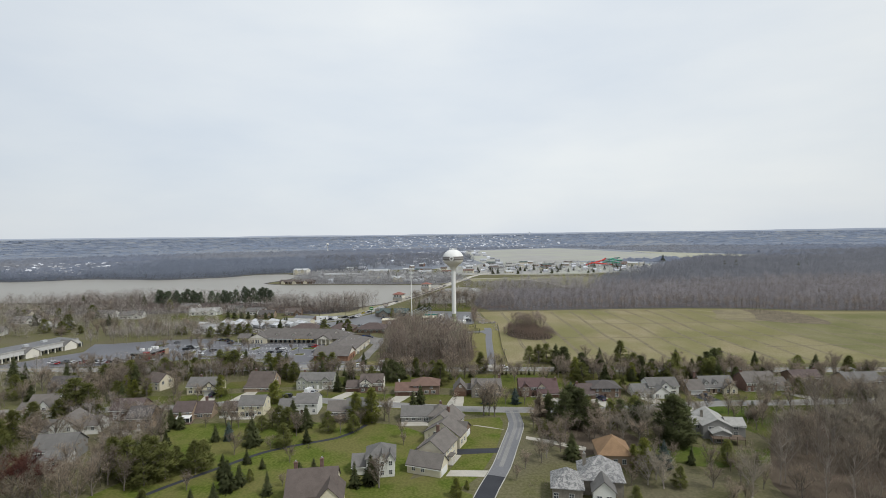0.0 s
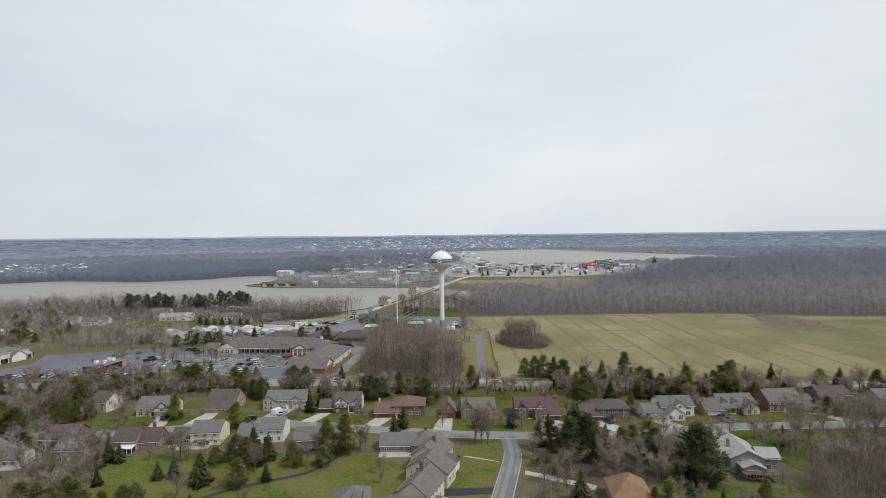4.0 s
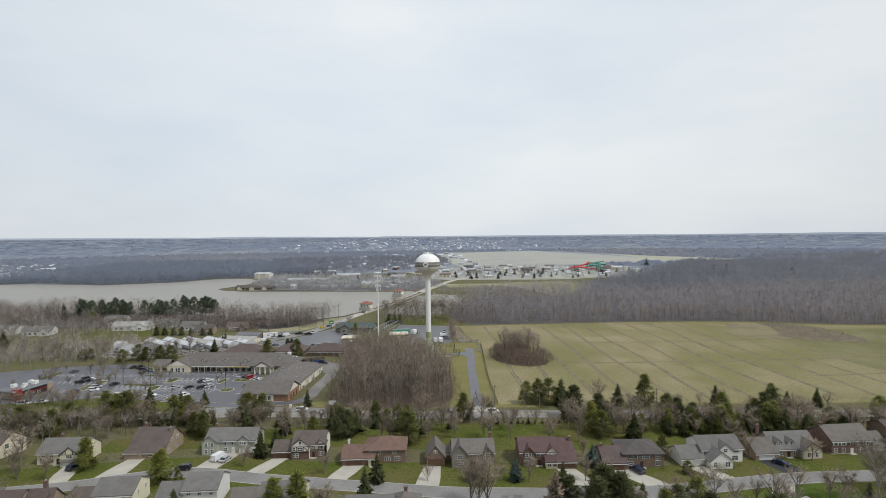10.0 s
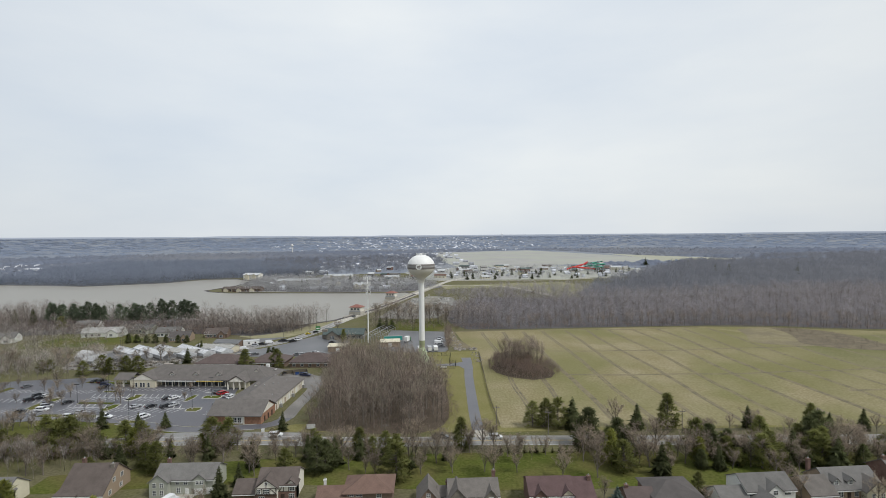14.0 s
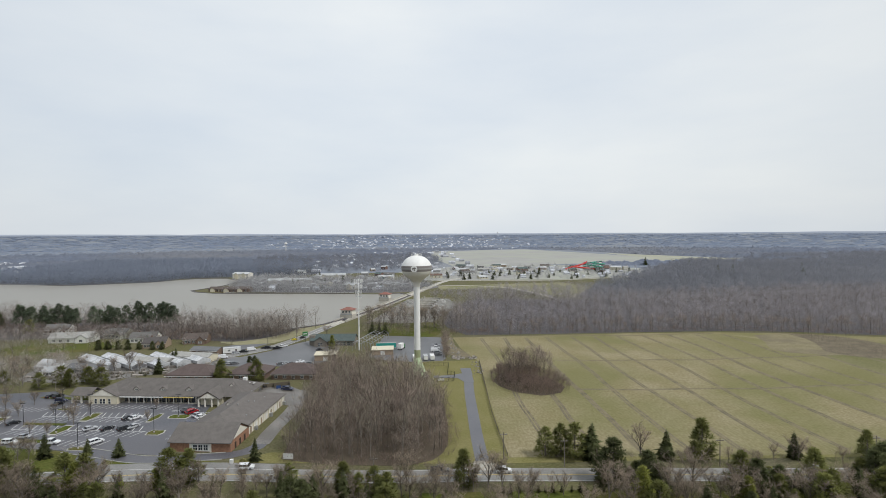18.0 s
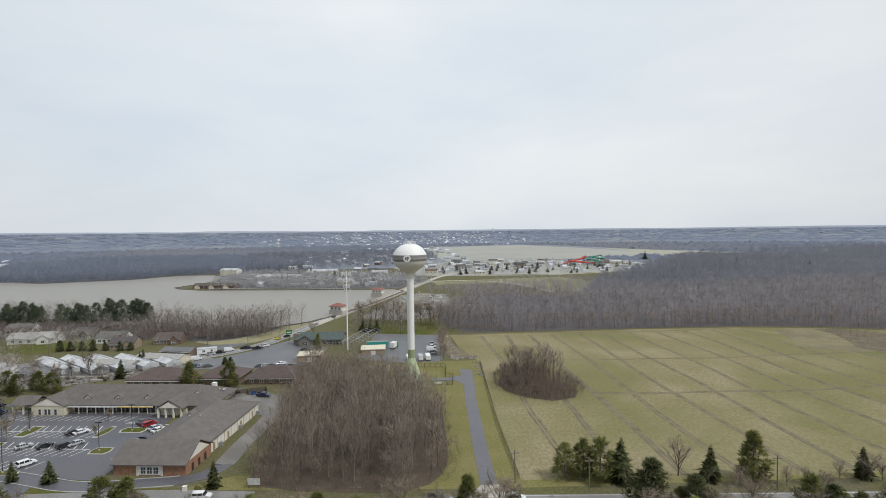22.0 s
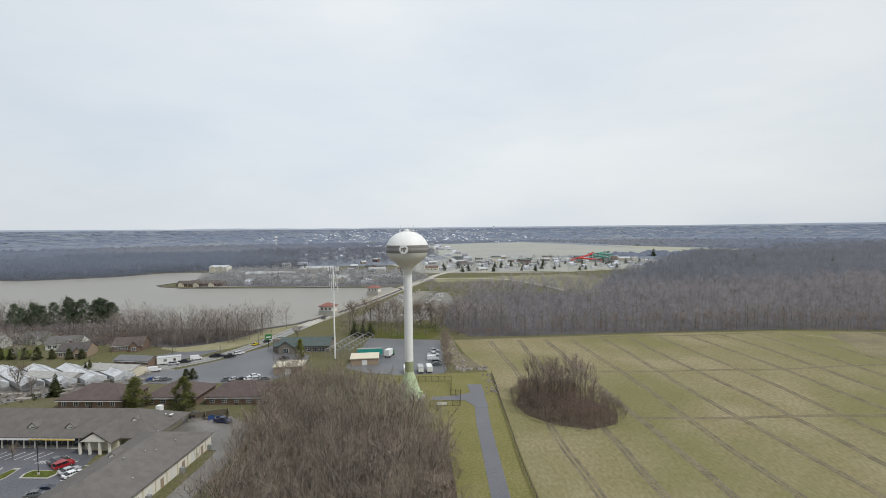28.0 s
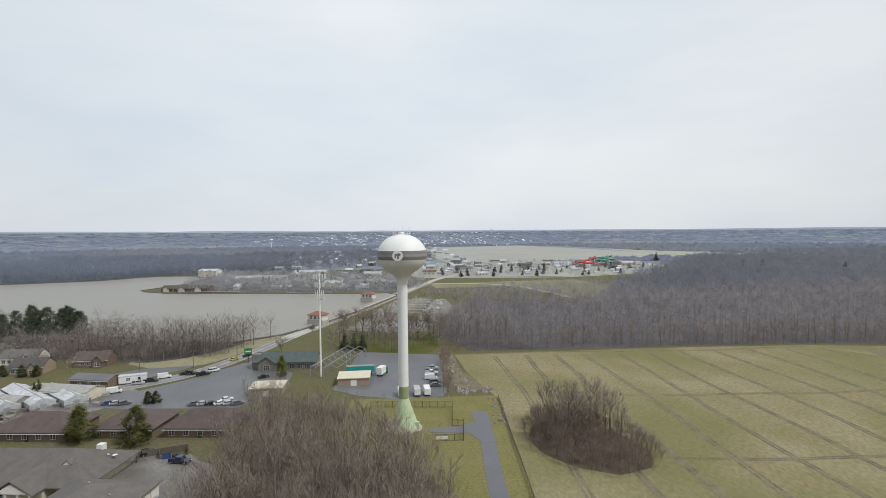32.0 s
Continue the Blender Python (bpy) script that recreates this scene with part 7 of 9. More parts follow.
patch("rear_lot", [(-66, -14), (-50, -22), (-48, -36), (-54, -42), (-75, -39), (-76, -20), (-84, -20), (-84, -14)], 0.07, "dirty_asphalt", "cracked pale asphalt behind the shopping centre", "parking lot")
patch("front_walk", [(-150, -27.5), (-90, -35.5), (-90, -38), (-150, -30)], 0.14, "concrete", "pale concrete walk along the shop fronts", "pavement")

mall = thing("shopping_centre", -61.3, -89, 0, -6, "L-shaped brick shopping centre with long grey-brown roofs", "shopping centre")
mall_wall = "buff_stucco"


def mpart(name, geo, m, label=""):
    return part(name, geo, m, mall, label)


# brick south block, east wing, north wing, west end
mpart("brick_wall", wall_block(Geo(), -20.6, 0, 0, 14, 3.5, 3.6, "x"), "orange_brick")
mpart("roof", slab_roof(Geo(), -20.6, 0, 0, 14, 3.5, 3.7, "x", over=0.8), "mall_shingles")
mpart("gable_panel", Geo().extrude([(1.2, 3.6), (12.8, 3.6), (7, 6.6)], 0.01, 0.12, "x"), "white_stucco", "cream triangular gable panel")
mpart("east_wall", Geo().box(-20.4, -0.6, 14.004, 50.5, -0.2, 3.9), "white_stucco")
mpart("roof", hip(Geo(), -20.4, -0.6, 4, 50.5, 3.9, 4.0, over=0.6), "mall_shingles")
mpart("north_wall", Geo().box(-84, -19, 50.504, 68, -0.2, 3.5), "buff_stucco")
mpart("roof", hip(Geo(), -85, -17, 48.0, 68, 3.4, 5.0, over=0.6), "mall_shingles")
mpart("entry_wall", wall_block(Geo(), -84.5, -72, 46.2, 58, 3.6, 3.0, "y"), "buff_stucco")
mpart("entry_roof", slab_roof(Geo(), -84.5, -72, 46.2, 58, 3.6, 3.1, "y"), "mall_shingles")
mpart("entry_gable", Geo().extrude([(-83.4, 3.75), (-73.1, 3.75), (-78.25, 6.3)], 46.03, 46.19, "y"), "white_stucco", "cream entrance gable")
mpart("canopy_roof", slab_roof(Geo(), -93, -84.5, 47, 55, 3.6, 2.2, "x"), "mall_shingles")
for cx in (-92.6, -88.6):
    for cy in (47.4, 54.6):
        mpart("canopy_column", Geo().box(cx - 0.3, cx + 0.3, cy - 0.3, cy + 0.3, 0, 3.5), "white_stucco")
mpart("porch_wall", wall_block(Geo(), -35.5, -26, 47, 56, 3.6, 2.6, "y"), "buff_stucco")
mpart("porch_roof", slab_roof(Geo(), -35.5, -26, 44.0, 58, 3.6, 2.9, "y"), "mall_shingles")
mpart("porch_gable", Geo().extrude([(-34.6, 3.75), (-26.9, 3.75), (-30.75, 6.0)], 43.9, 44.1, "y"), "white_stucco")
for cx in (-35, -32.2, -29.3, -26.5):
    mpart("porch_column", Geo().box(cx - 0.28, cx + 0.28, 44.1, 44.66, 0, 3.6), "white_stucco")
mpart("fascia", Geo().box(-71.5, -38.8, 47.2, 47.38, 2.75, 3.2), "white_trim")
mpart("shop_sign_band", Geo().box(-52, -39, 47.05, 47.19, 2.8, 3.15), "paint_yellow")
for i, cx in enumerate((-66, -54, -42.5)):
    do = mpart("dormer", wall_block(Geo(), cx - 1.3, cx + 1.3, 50.6, 55, 5.4, 1.1, "y"), "white_stucco")
    part("dormer_roof", slab_roof(Geo(), cx - 1.3, cx + 1.3, 50.4, 57, 5.4, 1.15, "y", over=0.25), "mall_shingles", do)
    add_window(mall, "s", cx, 50.6, 4.55, 1.2, 0.8, 2)
for cx, cy in ((-25, 54.5), (-14.5, 30)):
    do = mpart("roof_vent_dormer", wall_block(Geo(), cx - 0.9, cx + 0.9, cy - 1.2, cy + 1.6, 6.4, 0.8, "y"), "white_stucco")
    part("dormer_roof", slab_roof(Geo(), cx - 0.9, cx + 0.9, cy - 1.2, cy + 2.4, 6.4, 0.85, "y", over=0.2), "mall_shingles", do)
for i in range(10):
    u = -69.5 + i * 3.3
    mpart("shop_front", Geo().box(u - 1.3, u + 1.3, 49.9, 49.996, 0.15, 2.65), "pane_glass")
    mpart("shop_column", Geo().box(u + 1.5, u + 1.8, 48.0, 48.3, 0, 3.3), "white_stucco")
    if i % 2 == 0:
        mpart("shop_door", Geo().box(u - 0.5, u + 0.5, 49.82, 49.896, 0.12, 2.3), "dark_timber")
for u in (-81.3, -79, -77.6, -75.2):
    add_window(mall, "s", u, 46.2, 0.35, 1.0, 2.0, 1)
mpart("window_panel", Geo().box(-13.4, -7.0, -0.06, -0.004, 0.2, 3.1), "white_trim", "white panelled window wall")
for u in (-12.0, -10.2, -8.4):
    add_window(mall, "s", u, -0.06, 0.6, 1.35, 1.75, 2)
mpart("window_surround", Geo().box(-13.9, -13.4, -0.2, -0.004, 0, 3.2).box(-7.0, -6.5, -0.2, -0.004, 0, 3.2).box(-13.4, -7.0, -0.2, -0.064, 3.1, 3.3), "white_stucco")
for v in (3.5, 7, 10.5):
    mpart("service_door", Geo().box(0.004, 0.08, v - 0.55, v + 0.55, 0, 2.2), "dark_timber")
for i in range(7):
    v = 17 + i * 4.7
    mpart("service_door", Geo().box(-0.596, -0.52, v - 0.6, v + 0.6, 0, 2.3), "white_trim" if i % 2 else "tan_siding")
    mpart("pilaster", Geo().box(-0.596, -0.45, v + 1.9, v + 2.2, 0, 3.7), "buff_stucco")
    if i % 3 == 0:
        mpart("utility_box", Geo().box(-0.4, 0.6, v + 2.6, v + 3.6, 0, 1.4), "galvanised")
for cx, cy, cz in ((-9, 25, 7.6), (-6, 33, 6.2), (-11, 42, 7.4), (-5, 40, 5.8), (-7.5, 31, 6.8), (-3.5, 20, 5.2)):
    mpart("roof_vent", Geo().tube((cx, cy, cz - 1.2), (cx, cy, cz + 0.3), 0.14, 0.14, 8).tube((cx, cy, cz + 0.3), (cx, cy, cz + 0.42), 0.24, 0.1, 8), "galvanised")
mpart("roof_unit", Geo().box(-24, -22.4, 62, 63.6, 5.6, 7.6), "white_trim", "white rooftop housing")
for cx in (-20.6, -18.4):
    mpart("satellite_dish", Geo().lathe([(0.05, 0), (0.35, 0.06), (0.6, 0.2), (0.62, 0.22), (0.36, 0.1), (0.05, 0.04)], 14, cx, 61), "white_trim").location = (0, 0, 5.3)

# stall lines and islands, along the wings
g = Geo()
cm, sm = math.cos(radians(-6)), math.sin(radians(-6))


def lot_xy(u, v):
    return -61.3 + u * cm - v * sm, -89 + u * sm + v * cm


def lot_line(g, u0, v0, u1, v1, w=0.13, z=0.085):
    d = Vector((u1 - u0, v1 - v0)).normalized()
    n = Vector((-d.y, d.x)) * w / 2
    g.poly([(*lot_xy(a + s * n.x, b + s * n.y), z) for a, b, s in ((u0, v0, 1), (u1, v1, 1), (u1, v1, -1), (u0, v0, -1))])


for v0, v1, u_from, u_to in ((40.5, 45.5, -92, -43), (25.5, 30.5, -92, -46), (30.9, 35.9, -92, -46), (11.5, 16.5, -92, -40), (16.9, 21.9, -92, -40), (3.0, 8.0, -90, -46)):
    u = u_from
    lean = 1.8 if v0 in (25.5, 11.5) else -1.8 if v0 in (30.9, 16.9) else 1.6
    while u < u_to:
        lot_line(g, u, v0, u + lean, v1, 0.24)
        u += 2.75
    if v0 in (25.5, 11.5):
        lot_line(g, u_from, v1 + 0.2, u_to, v1 + 0.2, 0.24)
for v in np.arange(10, 40, 2.75):
    lot_line(g, -28.5, v, -23, v + 1.0, 0.24)
for u in np.arange(-140, -98, 2.75):
    for v0, lean in ((8, 2), (22, -2), (36, 2)):
        lot_line(g, u, v0, u + lean, v0 + 5, 0.24)
for i in range(12):
    lot_line(g, -43 + i * 0.9, 38.4, -42.2 + i * 0.9, 40.2, 0.3)
tagged(solid("stall_lines", g, "paint_white", "white painted parking stall lines", "road marking"), kind="stuff")


def island(u0, u1, v0, v1):
    pts = [lot_xy(u, v) for u, v in ((u0, v0), (u1, v0), (u1 + 0.8, (v0 + v1) / 2), (u1, v1), (u0, v1), (u0 - 0.8, (v0 + v1) / 2))]
    g = Geo().extrude(pts, 0, 0.2, "z")
    ob = solid("traffic_island", g, "kerb_stone", "kerbed island in the parking lot", "island", "structure")
    inner = [((x - sum(p[0] for p in pts) / 6) * 0.86 + sum(p[0] for p in pts) / 6, (y - sum(p[1] for p in pts) / 6) * 0.8 + sum(p[1] for p in pts) / 6) for x, y in pts]
    part("turf", Geo().extrude(inner, 0.1, 0.26, "z"), "lawn", ob)


for i in ((-40, -32.5, 30, 34.5), (-38, -33, 13, 18), (-56, -49, -1, 1.8), (-92, -86, 38, 40), (-73, -70, 25.5, 35.5), (-74, -71, 11.8, 21.6), (-46, -44.4, 25.5, 35.5), (-108, -104, 10, 30)):
    island(*i)


def light_pole(x, y, h=9.0, label="slim dark parking lot lamp post"):
    ob = thing("lamp_post", x, y, 0, 0, label, "lamp post", "lamp posts of the parking lot")
    part("pole", Geo().tube((0, 0, 0), (0, 0, h), 0.1, 0.07, 8), "dark_metal", ob)
    part("footing", Geo().tube((0, 0, 0), (0, 0, 0.7), 0.3, 0.3, 10), "concrete", ob)
    for s in (-1, 1):
        part("lamp_head", Geo().box(s * 0.15, s * 1.0, -0.2, 0.2, h - 0.15, h + 0.05), "dark_metal", ob)


for u, v in ((-36, 15.5), (-36.5, 32), (-53, 0.5), (-72, 14), (-72, 31), (-90, 20), (-88.5, 37)):
    light_pole(*lot_xy(u, v))

# vehicles at the shopping centre
cl = []
for kind, colour, u, v, rz in (("suv", "white", -50.5, 5.5, 62), ("sedan", "silver", -62, 17.5, 55), ("sedan", "black", -55.5, 18, 60), ("suv", "black", -49, 18, 62), ("sedan", "black", -55, 29, 60), ("sedan", "white", -52.5, 29.5, 60), ("sedan", "silver", -47, 20, 240),
                               ("sedan", "grey", -37.5, 39.5, 62), ("sedan", "black", -36, 38.5, 62), ("sedan", "red", -34.5, 37.6, 62), ("suv", "red", -33.4, 36.4, 62), ("sedan", "silver", -29.5, 33.5, 62), ("sedan", "white", -27, 31.6, 62), ("sedan", "navy", -27.5, 24, 20), ("sedan", "grey", -28, 21.5, 20),
                               ("sedan", "silver", -80, 9, 10), ("pickup", "white", -66, 4.5, 4), ("suv", "white", -80.5, 4, 4), ("sedan", "black", -96, 22, 60), ("suv", "white", -99, 12, 10), ("sedan", "grey", -104, 20, 70), ("sedan", "black", -97, 45, 80), ("suv", "navy", -99, 49, 0)):
    x, y = lot_xy(u, v)
    cl.append((kind, colour, x, y, rz - 6))
cars(cl, "in the shopping centre lot", "vehicles at the shopping centre")
cars([("suv", "black", -70.7, -14.1, 25), ("pickup", "navy", -60, -20, -12)], "behind the shopping centre", "vehicles behind the shopping centre")

sg = thing("road_sign", -40.5, -97.5, 0, -6, "white plain board sign on posts beside the wood", "sign")
part("board", Geo().box(-1.6, 1.6, -0.08, 0.08, 0.9, 2.6), "paint_white", sg)
for s in (-1.3, 1.3):
    part("post", Geo().box(s - 0.08, s + 0.08, -0.07, 0.07, 0, 2.5), "fence_wood", sg)
mon = thing("monument_sign", -54, -99, 0, -6, "small tan monument sign on the grass verge", "sign")
part("base", Geo().box(-1.1, 1.1, -0.35, 0.35, 0, 0.6), "fieldstone", mon)
part("panel", Geo().extrude([(-1.0, 0.6), (1.0, 0.6), (1.0, 1.7), (0, 2.2), (-1.0, 1.7)], -0.2, 0.2, "y"), "verge_grass", mon)
for x, y in ((-58, -97.5), (-42.5, -108.8)):
    ct = thing("utility_cabinet", x, y, 0, 0, "small white utility cabinet by the road", "utility box")
    part("case", Geo().box(-0.5, 0.5, -0.35, 0.35, 0, 1.2).box(-0.55, 0.55, -0.4, 0.4, 1.2, 1.28), "white_trim", ct)

# brown office buildings behind
for x0, x1, y, sh in ((-124.5, -101, -1.2, 3), (-94.5, -76, -0.9, 2), (-72.6, -51, -2.4, 2)):
    ob = thing("office_building", (x0 + x1) / 2, y, 0, -5, "low brick office building with a plum-brown roof", "office", "brown office buildings")
    hw = (x1 - x0) / 2
    part("wall", Geo().box(-hw, hw, 0, 15, -0.2, 3.0), "brown_brick", ob)
    part("roof", hip(Geo(), -hw, hw, 0, 15, 3.0, 3.8, over=0.7), "plum_shingles", ob)
    for u in np.arange(-hw + 2.2, hw - 1.5, 4.4):
        add_window(ob, "s", float(u), 0, 0.8, 1.5, 1.4, 2)
    part("door", Geo().box(-0.55, 0.55, -0.08, -0.004, 0, 2.2), "dark_timber", ob)
    part("gutter", Geo().box(-hw - 0.4, hw + 0.4, -0.82, -0.7, 2.5, 2.7), "white_trim", ob)
# ---------------------------------------------------------------- fast food restaurant and shop row
ff = thing("restaurant", -187.2, -70.5, 0, -10, "flat-roofed restaurant with a red entrance tower", "restaurant")
ff.scale = (0.72, 0.72, 0.85)
part("wall", Geo().box(-8, 7, -12, 13, -0.2, 4.2), "dark_timber", ff)
part("canopy_band", Geo().box(-8.25, 7.25, -12.25, 13.25, 3.1, 3.9), "dark_metal", ff)
part("parapet", Geo().box(-8.1, 7.1, -12.1, 13.1, 4.204, 4.9), "galvanised", ff)
part("roof_deck", Geo().box(-7.7, 6.7, -11.7, 12.7, 4.904, 4.96), "dark_roof", ff)
part("entrance_tower", Geo().box(4.0, 7.7, -12.6, -9.2, 0, 5.6), "bright_red", ff, "bright red entrance tower")
part("tower_sign", Geo().box(4.5, 7.2, -12.72, -12.604, 4.2, 5.0), "paint_white", ff)
part("side_stripe", Geo().box(7.254, 7.35, -8, 9, 2.4, 2.9), "bright_red", ff)
part("rear_wall", Geo().box(7.004, 7.6, 8.5, 13, 0, 4.2), "tan_siding", ff)
for u in (-5.5, -2.8, 0):
    add_window(ff, "s", u, -12, 0.8, 2.0, 1.9, 2)
for v in (-5, -1, 3):
    add_window(ff, "e", v, 7, 0.8, 2.2, 1.6, 2)
for u, v, s in ((-4, -4, 1.3), (0, 0, 1.0), (2, 5, 1.4), (-3, 7, 1.1), (3, -4, 0.8)):
    part("roof_unit", Geo().box(u - s, u + s, v - s, v + s, 4.964, 4.96 + 1.3 * s), "white_trim", ff)
    part("roof_fan", Geo().tube((u, v, 4.96 + 1.3 * s), (u, v, 5.2 + 1.3 * s), 0.5, 0.6, 10), "galvanised", ff)
sh = thing("shop_row", -262, -60, 0, 73, "row of shops with white gabled fronts", "shops")
part("wall", Geo().box(-40, 24, 2, 22, -0.2, 5.0), "buff_stucco", sh)
part("roof_deck", Geo().box(-39.6, 23.6, 2.4, 21.6, 5.004, 5.3), "dark_roof", sh)
part("parapet", Geo().box(-40.2, 24.2, 1.6, 2.0, 3.2, 5.6).box(24.004, 24.4, 1.6, 22.2, 3.0, 5.6), "pale_shingles", sh)
part("arcade_roof", Geo().extrude([(-2.0, 3.0), (1.5, 4.6), (1.5, 4.4), (-2.0, 2.8)], -40, 24, "x"), "pale_shingles", sh)
for u in (-34, -8, 16):
    part("front_gable", wall_block(Geo(), u - 4, u + 4, -2.2, 4, 3.4, 2.6, "y"), "white_stucco", sh)
    part("gable_roof", slab_roof(Geo(), u - 4, u + 4, -2.2, 6, 3.4, 2.7, "y"), "grey_shingles", sh)
for u in np.arange(-38, 24, 4.4):
    part("column", Geo().box(u - 0.25, u + 0.25, -1.9, -1.4, 0, 3.0), "white_stucco", sh)
    part("shop_front", Geo().box(u + 0.6, u + 3.6, 1.92, 1.996, 0.2, 2.8), "pane_glass", sh)
for u, v in ((-20, 12), (-4, 10), (10, 14), (-32, 14)):
    part("roof_unit", Geo().box(u - 1.4, u + 1.4, v - 1.2, v + 1.2, 5.304, 6.7), "flat_roof", sh)
patch("shop_lot", [(-250, -95), (-196, -92), (-196, -82), (-232, -76), (-240, -30), (-250, -30), (-240, -55), (-268, -90)], 0.072, "asphalt", "asphalt lot before the row of shops", "parking lot")
cl = []
for i in range(16):
    cl.append((("sedan", "suv", "sedan", "pickup")[i % 4], ("white", "grey", "silver", "black", "red")[i * 7 % 5], -238 + i * 2.9, -84 - 1.2 * (i % 3), 80 + 8 * (i % 3)))
cl += [("sedan", "white", -170, -84, 10), ("suv", "white", -176, -86, 5), ("sedan", "black", -166, -68, 20), ("suv", "silver", -160, -62, 30), ("sedan", "black", -172, -50, 60), ("suv", "black", -174, -52.5, 60), ("suv", "black", -175, -46, 60), ("sedan", "white", -171, -47, 60), ("sedan", "grey", -192, -30, 70), ("suv", "black", -160, -24, 80), ("sedan", "black", -164, -23, 80)]
cars(cl, "beside the restaurant and shops", "vehicles at the shops")
# cars along the street and driveways
cars([("suv", "black", -75.5, -155.2, -176), ("van", "white", -67.5, -148, 70), ("sedan", "silver", -65, -149, 75), ("suv", "navy", -110.3, -152.5, 85), ("suv", "navy", 62, -164, 110), ("sedan", "navy", 107.2, -161.5, -50), ("sedan", "black", -132, -166, 170)], "on a driveway of the street", "cars at the houses")
# driving and parked along the main road
cars([("pickup", "grey", 7, -107.8, -3), ("suv", "white", 26, -109.3, -3), ("sedan", "white", 119, -114, -3), ("suv", "white", -52, -102, 2)], "on the two-lane road", "vehicles on the road")

# rubbish skips in their enclosure behind the shopping centre
for x, y, rz in ((-65.1, -16.4, 20), (-62.2, -17.2, 24)):
    dp = thing("rubbish_skip", x, y, 0, rz, "blue steel rubbish skip with a dark lid behind the shops", "skip", "rubbish skips")
    part("bin", Geo().extrude([(-0.85, 0.1), (0.85, 0.1), (1.0, 1.2), (-0.9, 1.5)], -1.0, 1.0, "x"), "car_blue", dp)
    part("lid", Geo().extrude([(1.02, 1.22), (1.02, 1.28), (-0.92, 1.58), (-0.92, 1.52)], -1.02, 1.02, "x"), "dark_metal", dp)
    for s in (-0.7, 0.7):
        part("wheel", Geo().tube((s, -0.8, 0.06), (s, -0.7, 0.06), 0.08, 0.08, 8), "tyre_rubber", dp)
en = thing("skip_enclosure", -66.5, -14.6, 0, 20, "weathered board enclosure round the rubbish skips", "enclosure")
for x0, x1, y0, y1 in ((-6.5, 6.0, 0.9, 1.05), (-6.5, -6.35, -2.4, 0.9), (5.85, 6.0, -2.4, 0.9), (-1.2, -1.05, -2.4, 0.9)):
    part("board_wall", Geo().box(x0, x1, y0, y1, 0, 1.9), "fence_wood", en)

# ---------------------------------------------------------------- water tower
wt = thing("water_tower", 0, 0, 0, 0, "white spheroid water tower with a grey band and green flared base", "water tower")
upper = [(0.02, 61.0), (1.4, 60.92), (2.8, 60.62), (4.2, 60.0), (5.4, 59.15), (6.4, 58.1), (7.1, 57.0), (7.5, 56.0)]
part("tank_top", Geo().lathe(upper, 64), "tank_white", wt, "white domed tank top", smooth=True)
part("band_upper", Geo().lathe([(7.5, 56.0), (7.68, 55.3), (7.71, 55.0)], 64), "tank_grey", wt, "dark grey-brown band", smooth=True)
part("band_middle", Geo().lathe([(7.71, 55.0), (7.72, 54.6), (7.68, 54.2)], 64), "tank_grey_light", wt, "lighter grey band", smooth=True)
part("band_lower", Geo().lathe([(7.68, 54.2), (7.6, 53.7), (7.48, 53.2)], 64), "tank_grey", wt, "dark grey-brown band", smooth=True)
lower = [(7.48, 53.2), (7.1, 52.2), (6.5, 51.3), (5.6, 50.4), (4.5, 49.6), (3.5, 48.9), (2.7, 48.2), (2.1, 47.4), (1.75, 46.4), (1.6, 45.2)]
part("tank_bowl", Geo().lathe(lower, 64), "tank_cream", wt, "pale cream tank underside", smooth=True)
part("stem", Geo().lathe([(1.6, 45.2), (1.55, 40), (1.55, 13.4)], 40), "tank_white", wt, "tall white cylindrical stem", smooth=True)
part("stem_collar", Geo().lathe([(1.56, 13.4), (1.56, 9.6)], 40), "tank_olive", wt, "dull olive-green collar of the stem", smooth=True)
part("stem_foot", Geo().lathe([(1.56, 9.6), (1.75, 8.9), (2.1, 7.9), (3.0, 5.2), (4.2, 1.8), (4.8, 0.4), (4.8, 0.0)], 40), "tank_green", wt, "light green flared base", smooth=True)
for z in (18, 24, 30, 36, 42):
    part("weld_seam", Geo().lathe([(1.552, z - 0.06), (1.585, z - 0.03), (1.585, z + 0.03), (1.552, z + 0.06)], 40), "tank_white", wt)
part("base_slab", Geo().lathe([(0.1, 0.3), (5.6, 0.3), (5.7, 0.2), (5.7, -0.2)], 40), "concrete", wt)
em = part("emblem_disc", Geo().lathe([(0.01, 0.06), (1.6, 0.05), (1.62, 0.0)], 32), "tank_white", wt, "round white emblem disc")
em.matrix_local = Matrix.Translation((-1.18, -7.62, 54.6)) @ Euler((radians(91), 0, radians(-8.8))).to_matrix().to_4x4()
for i, (u, v, a, b) in enumerate(((-0.35, 0.25, 0.55, 0.4), (0.45, 0.35, 0.45, 0.5), (0.1, -0.45, 0.35, 0.5), (-0.7, -0.3, 0.25, 0.3))):
    pts = [(u + a * (1 + 0.25 * math.sin(3 * t + i)) * math.cos(t), v + b * (1 + 0.25 * math.cos(2 * t + i)) * math.sin(t)) for t in [k * 0.628 for k in range(10)]]
    part("emblem_mark", Geo().extrude(pts, 0.066, 0.085, "z"), "tank_grey", em)
part("roof_hatch", Geo().lathe([(0.7, 60.9), (0.7, 61.5), (0.5, 61.75), (0.02, 61.8)], 16), "tank_white", wt)
for i in range(16):
    a = 2 * math.pi * i / 16
    part("rail_post", Geo().tube((2.6 * math.cos(a), 2.6 * math.sin(a), 60.6), (2.6 * math.cos(a), 2.6 * math.sin(a), 61.75), 0.05, 0.05, 6), "tank_white", wt)
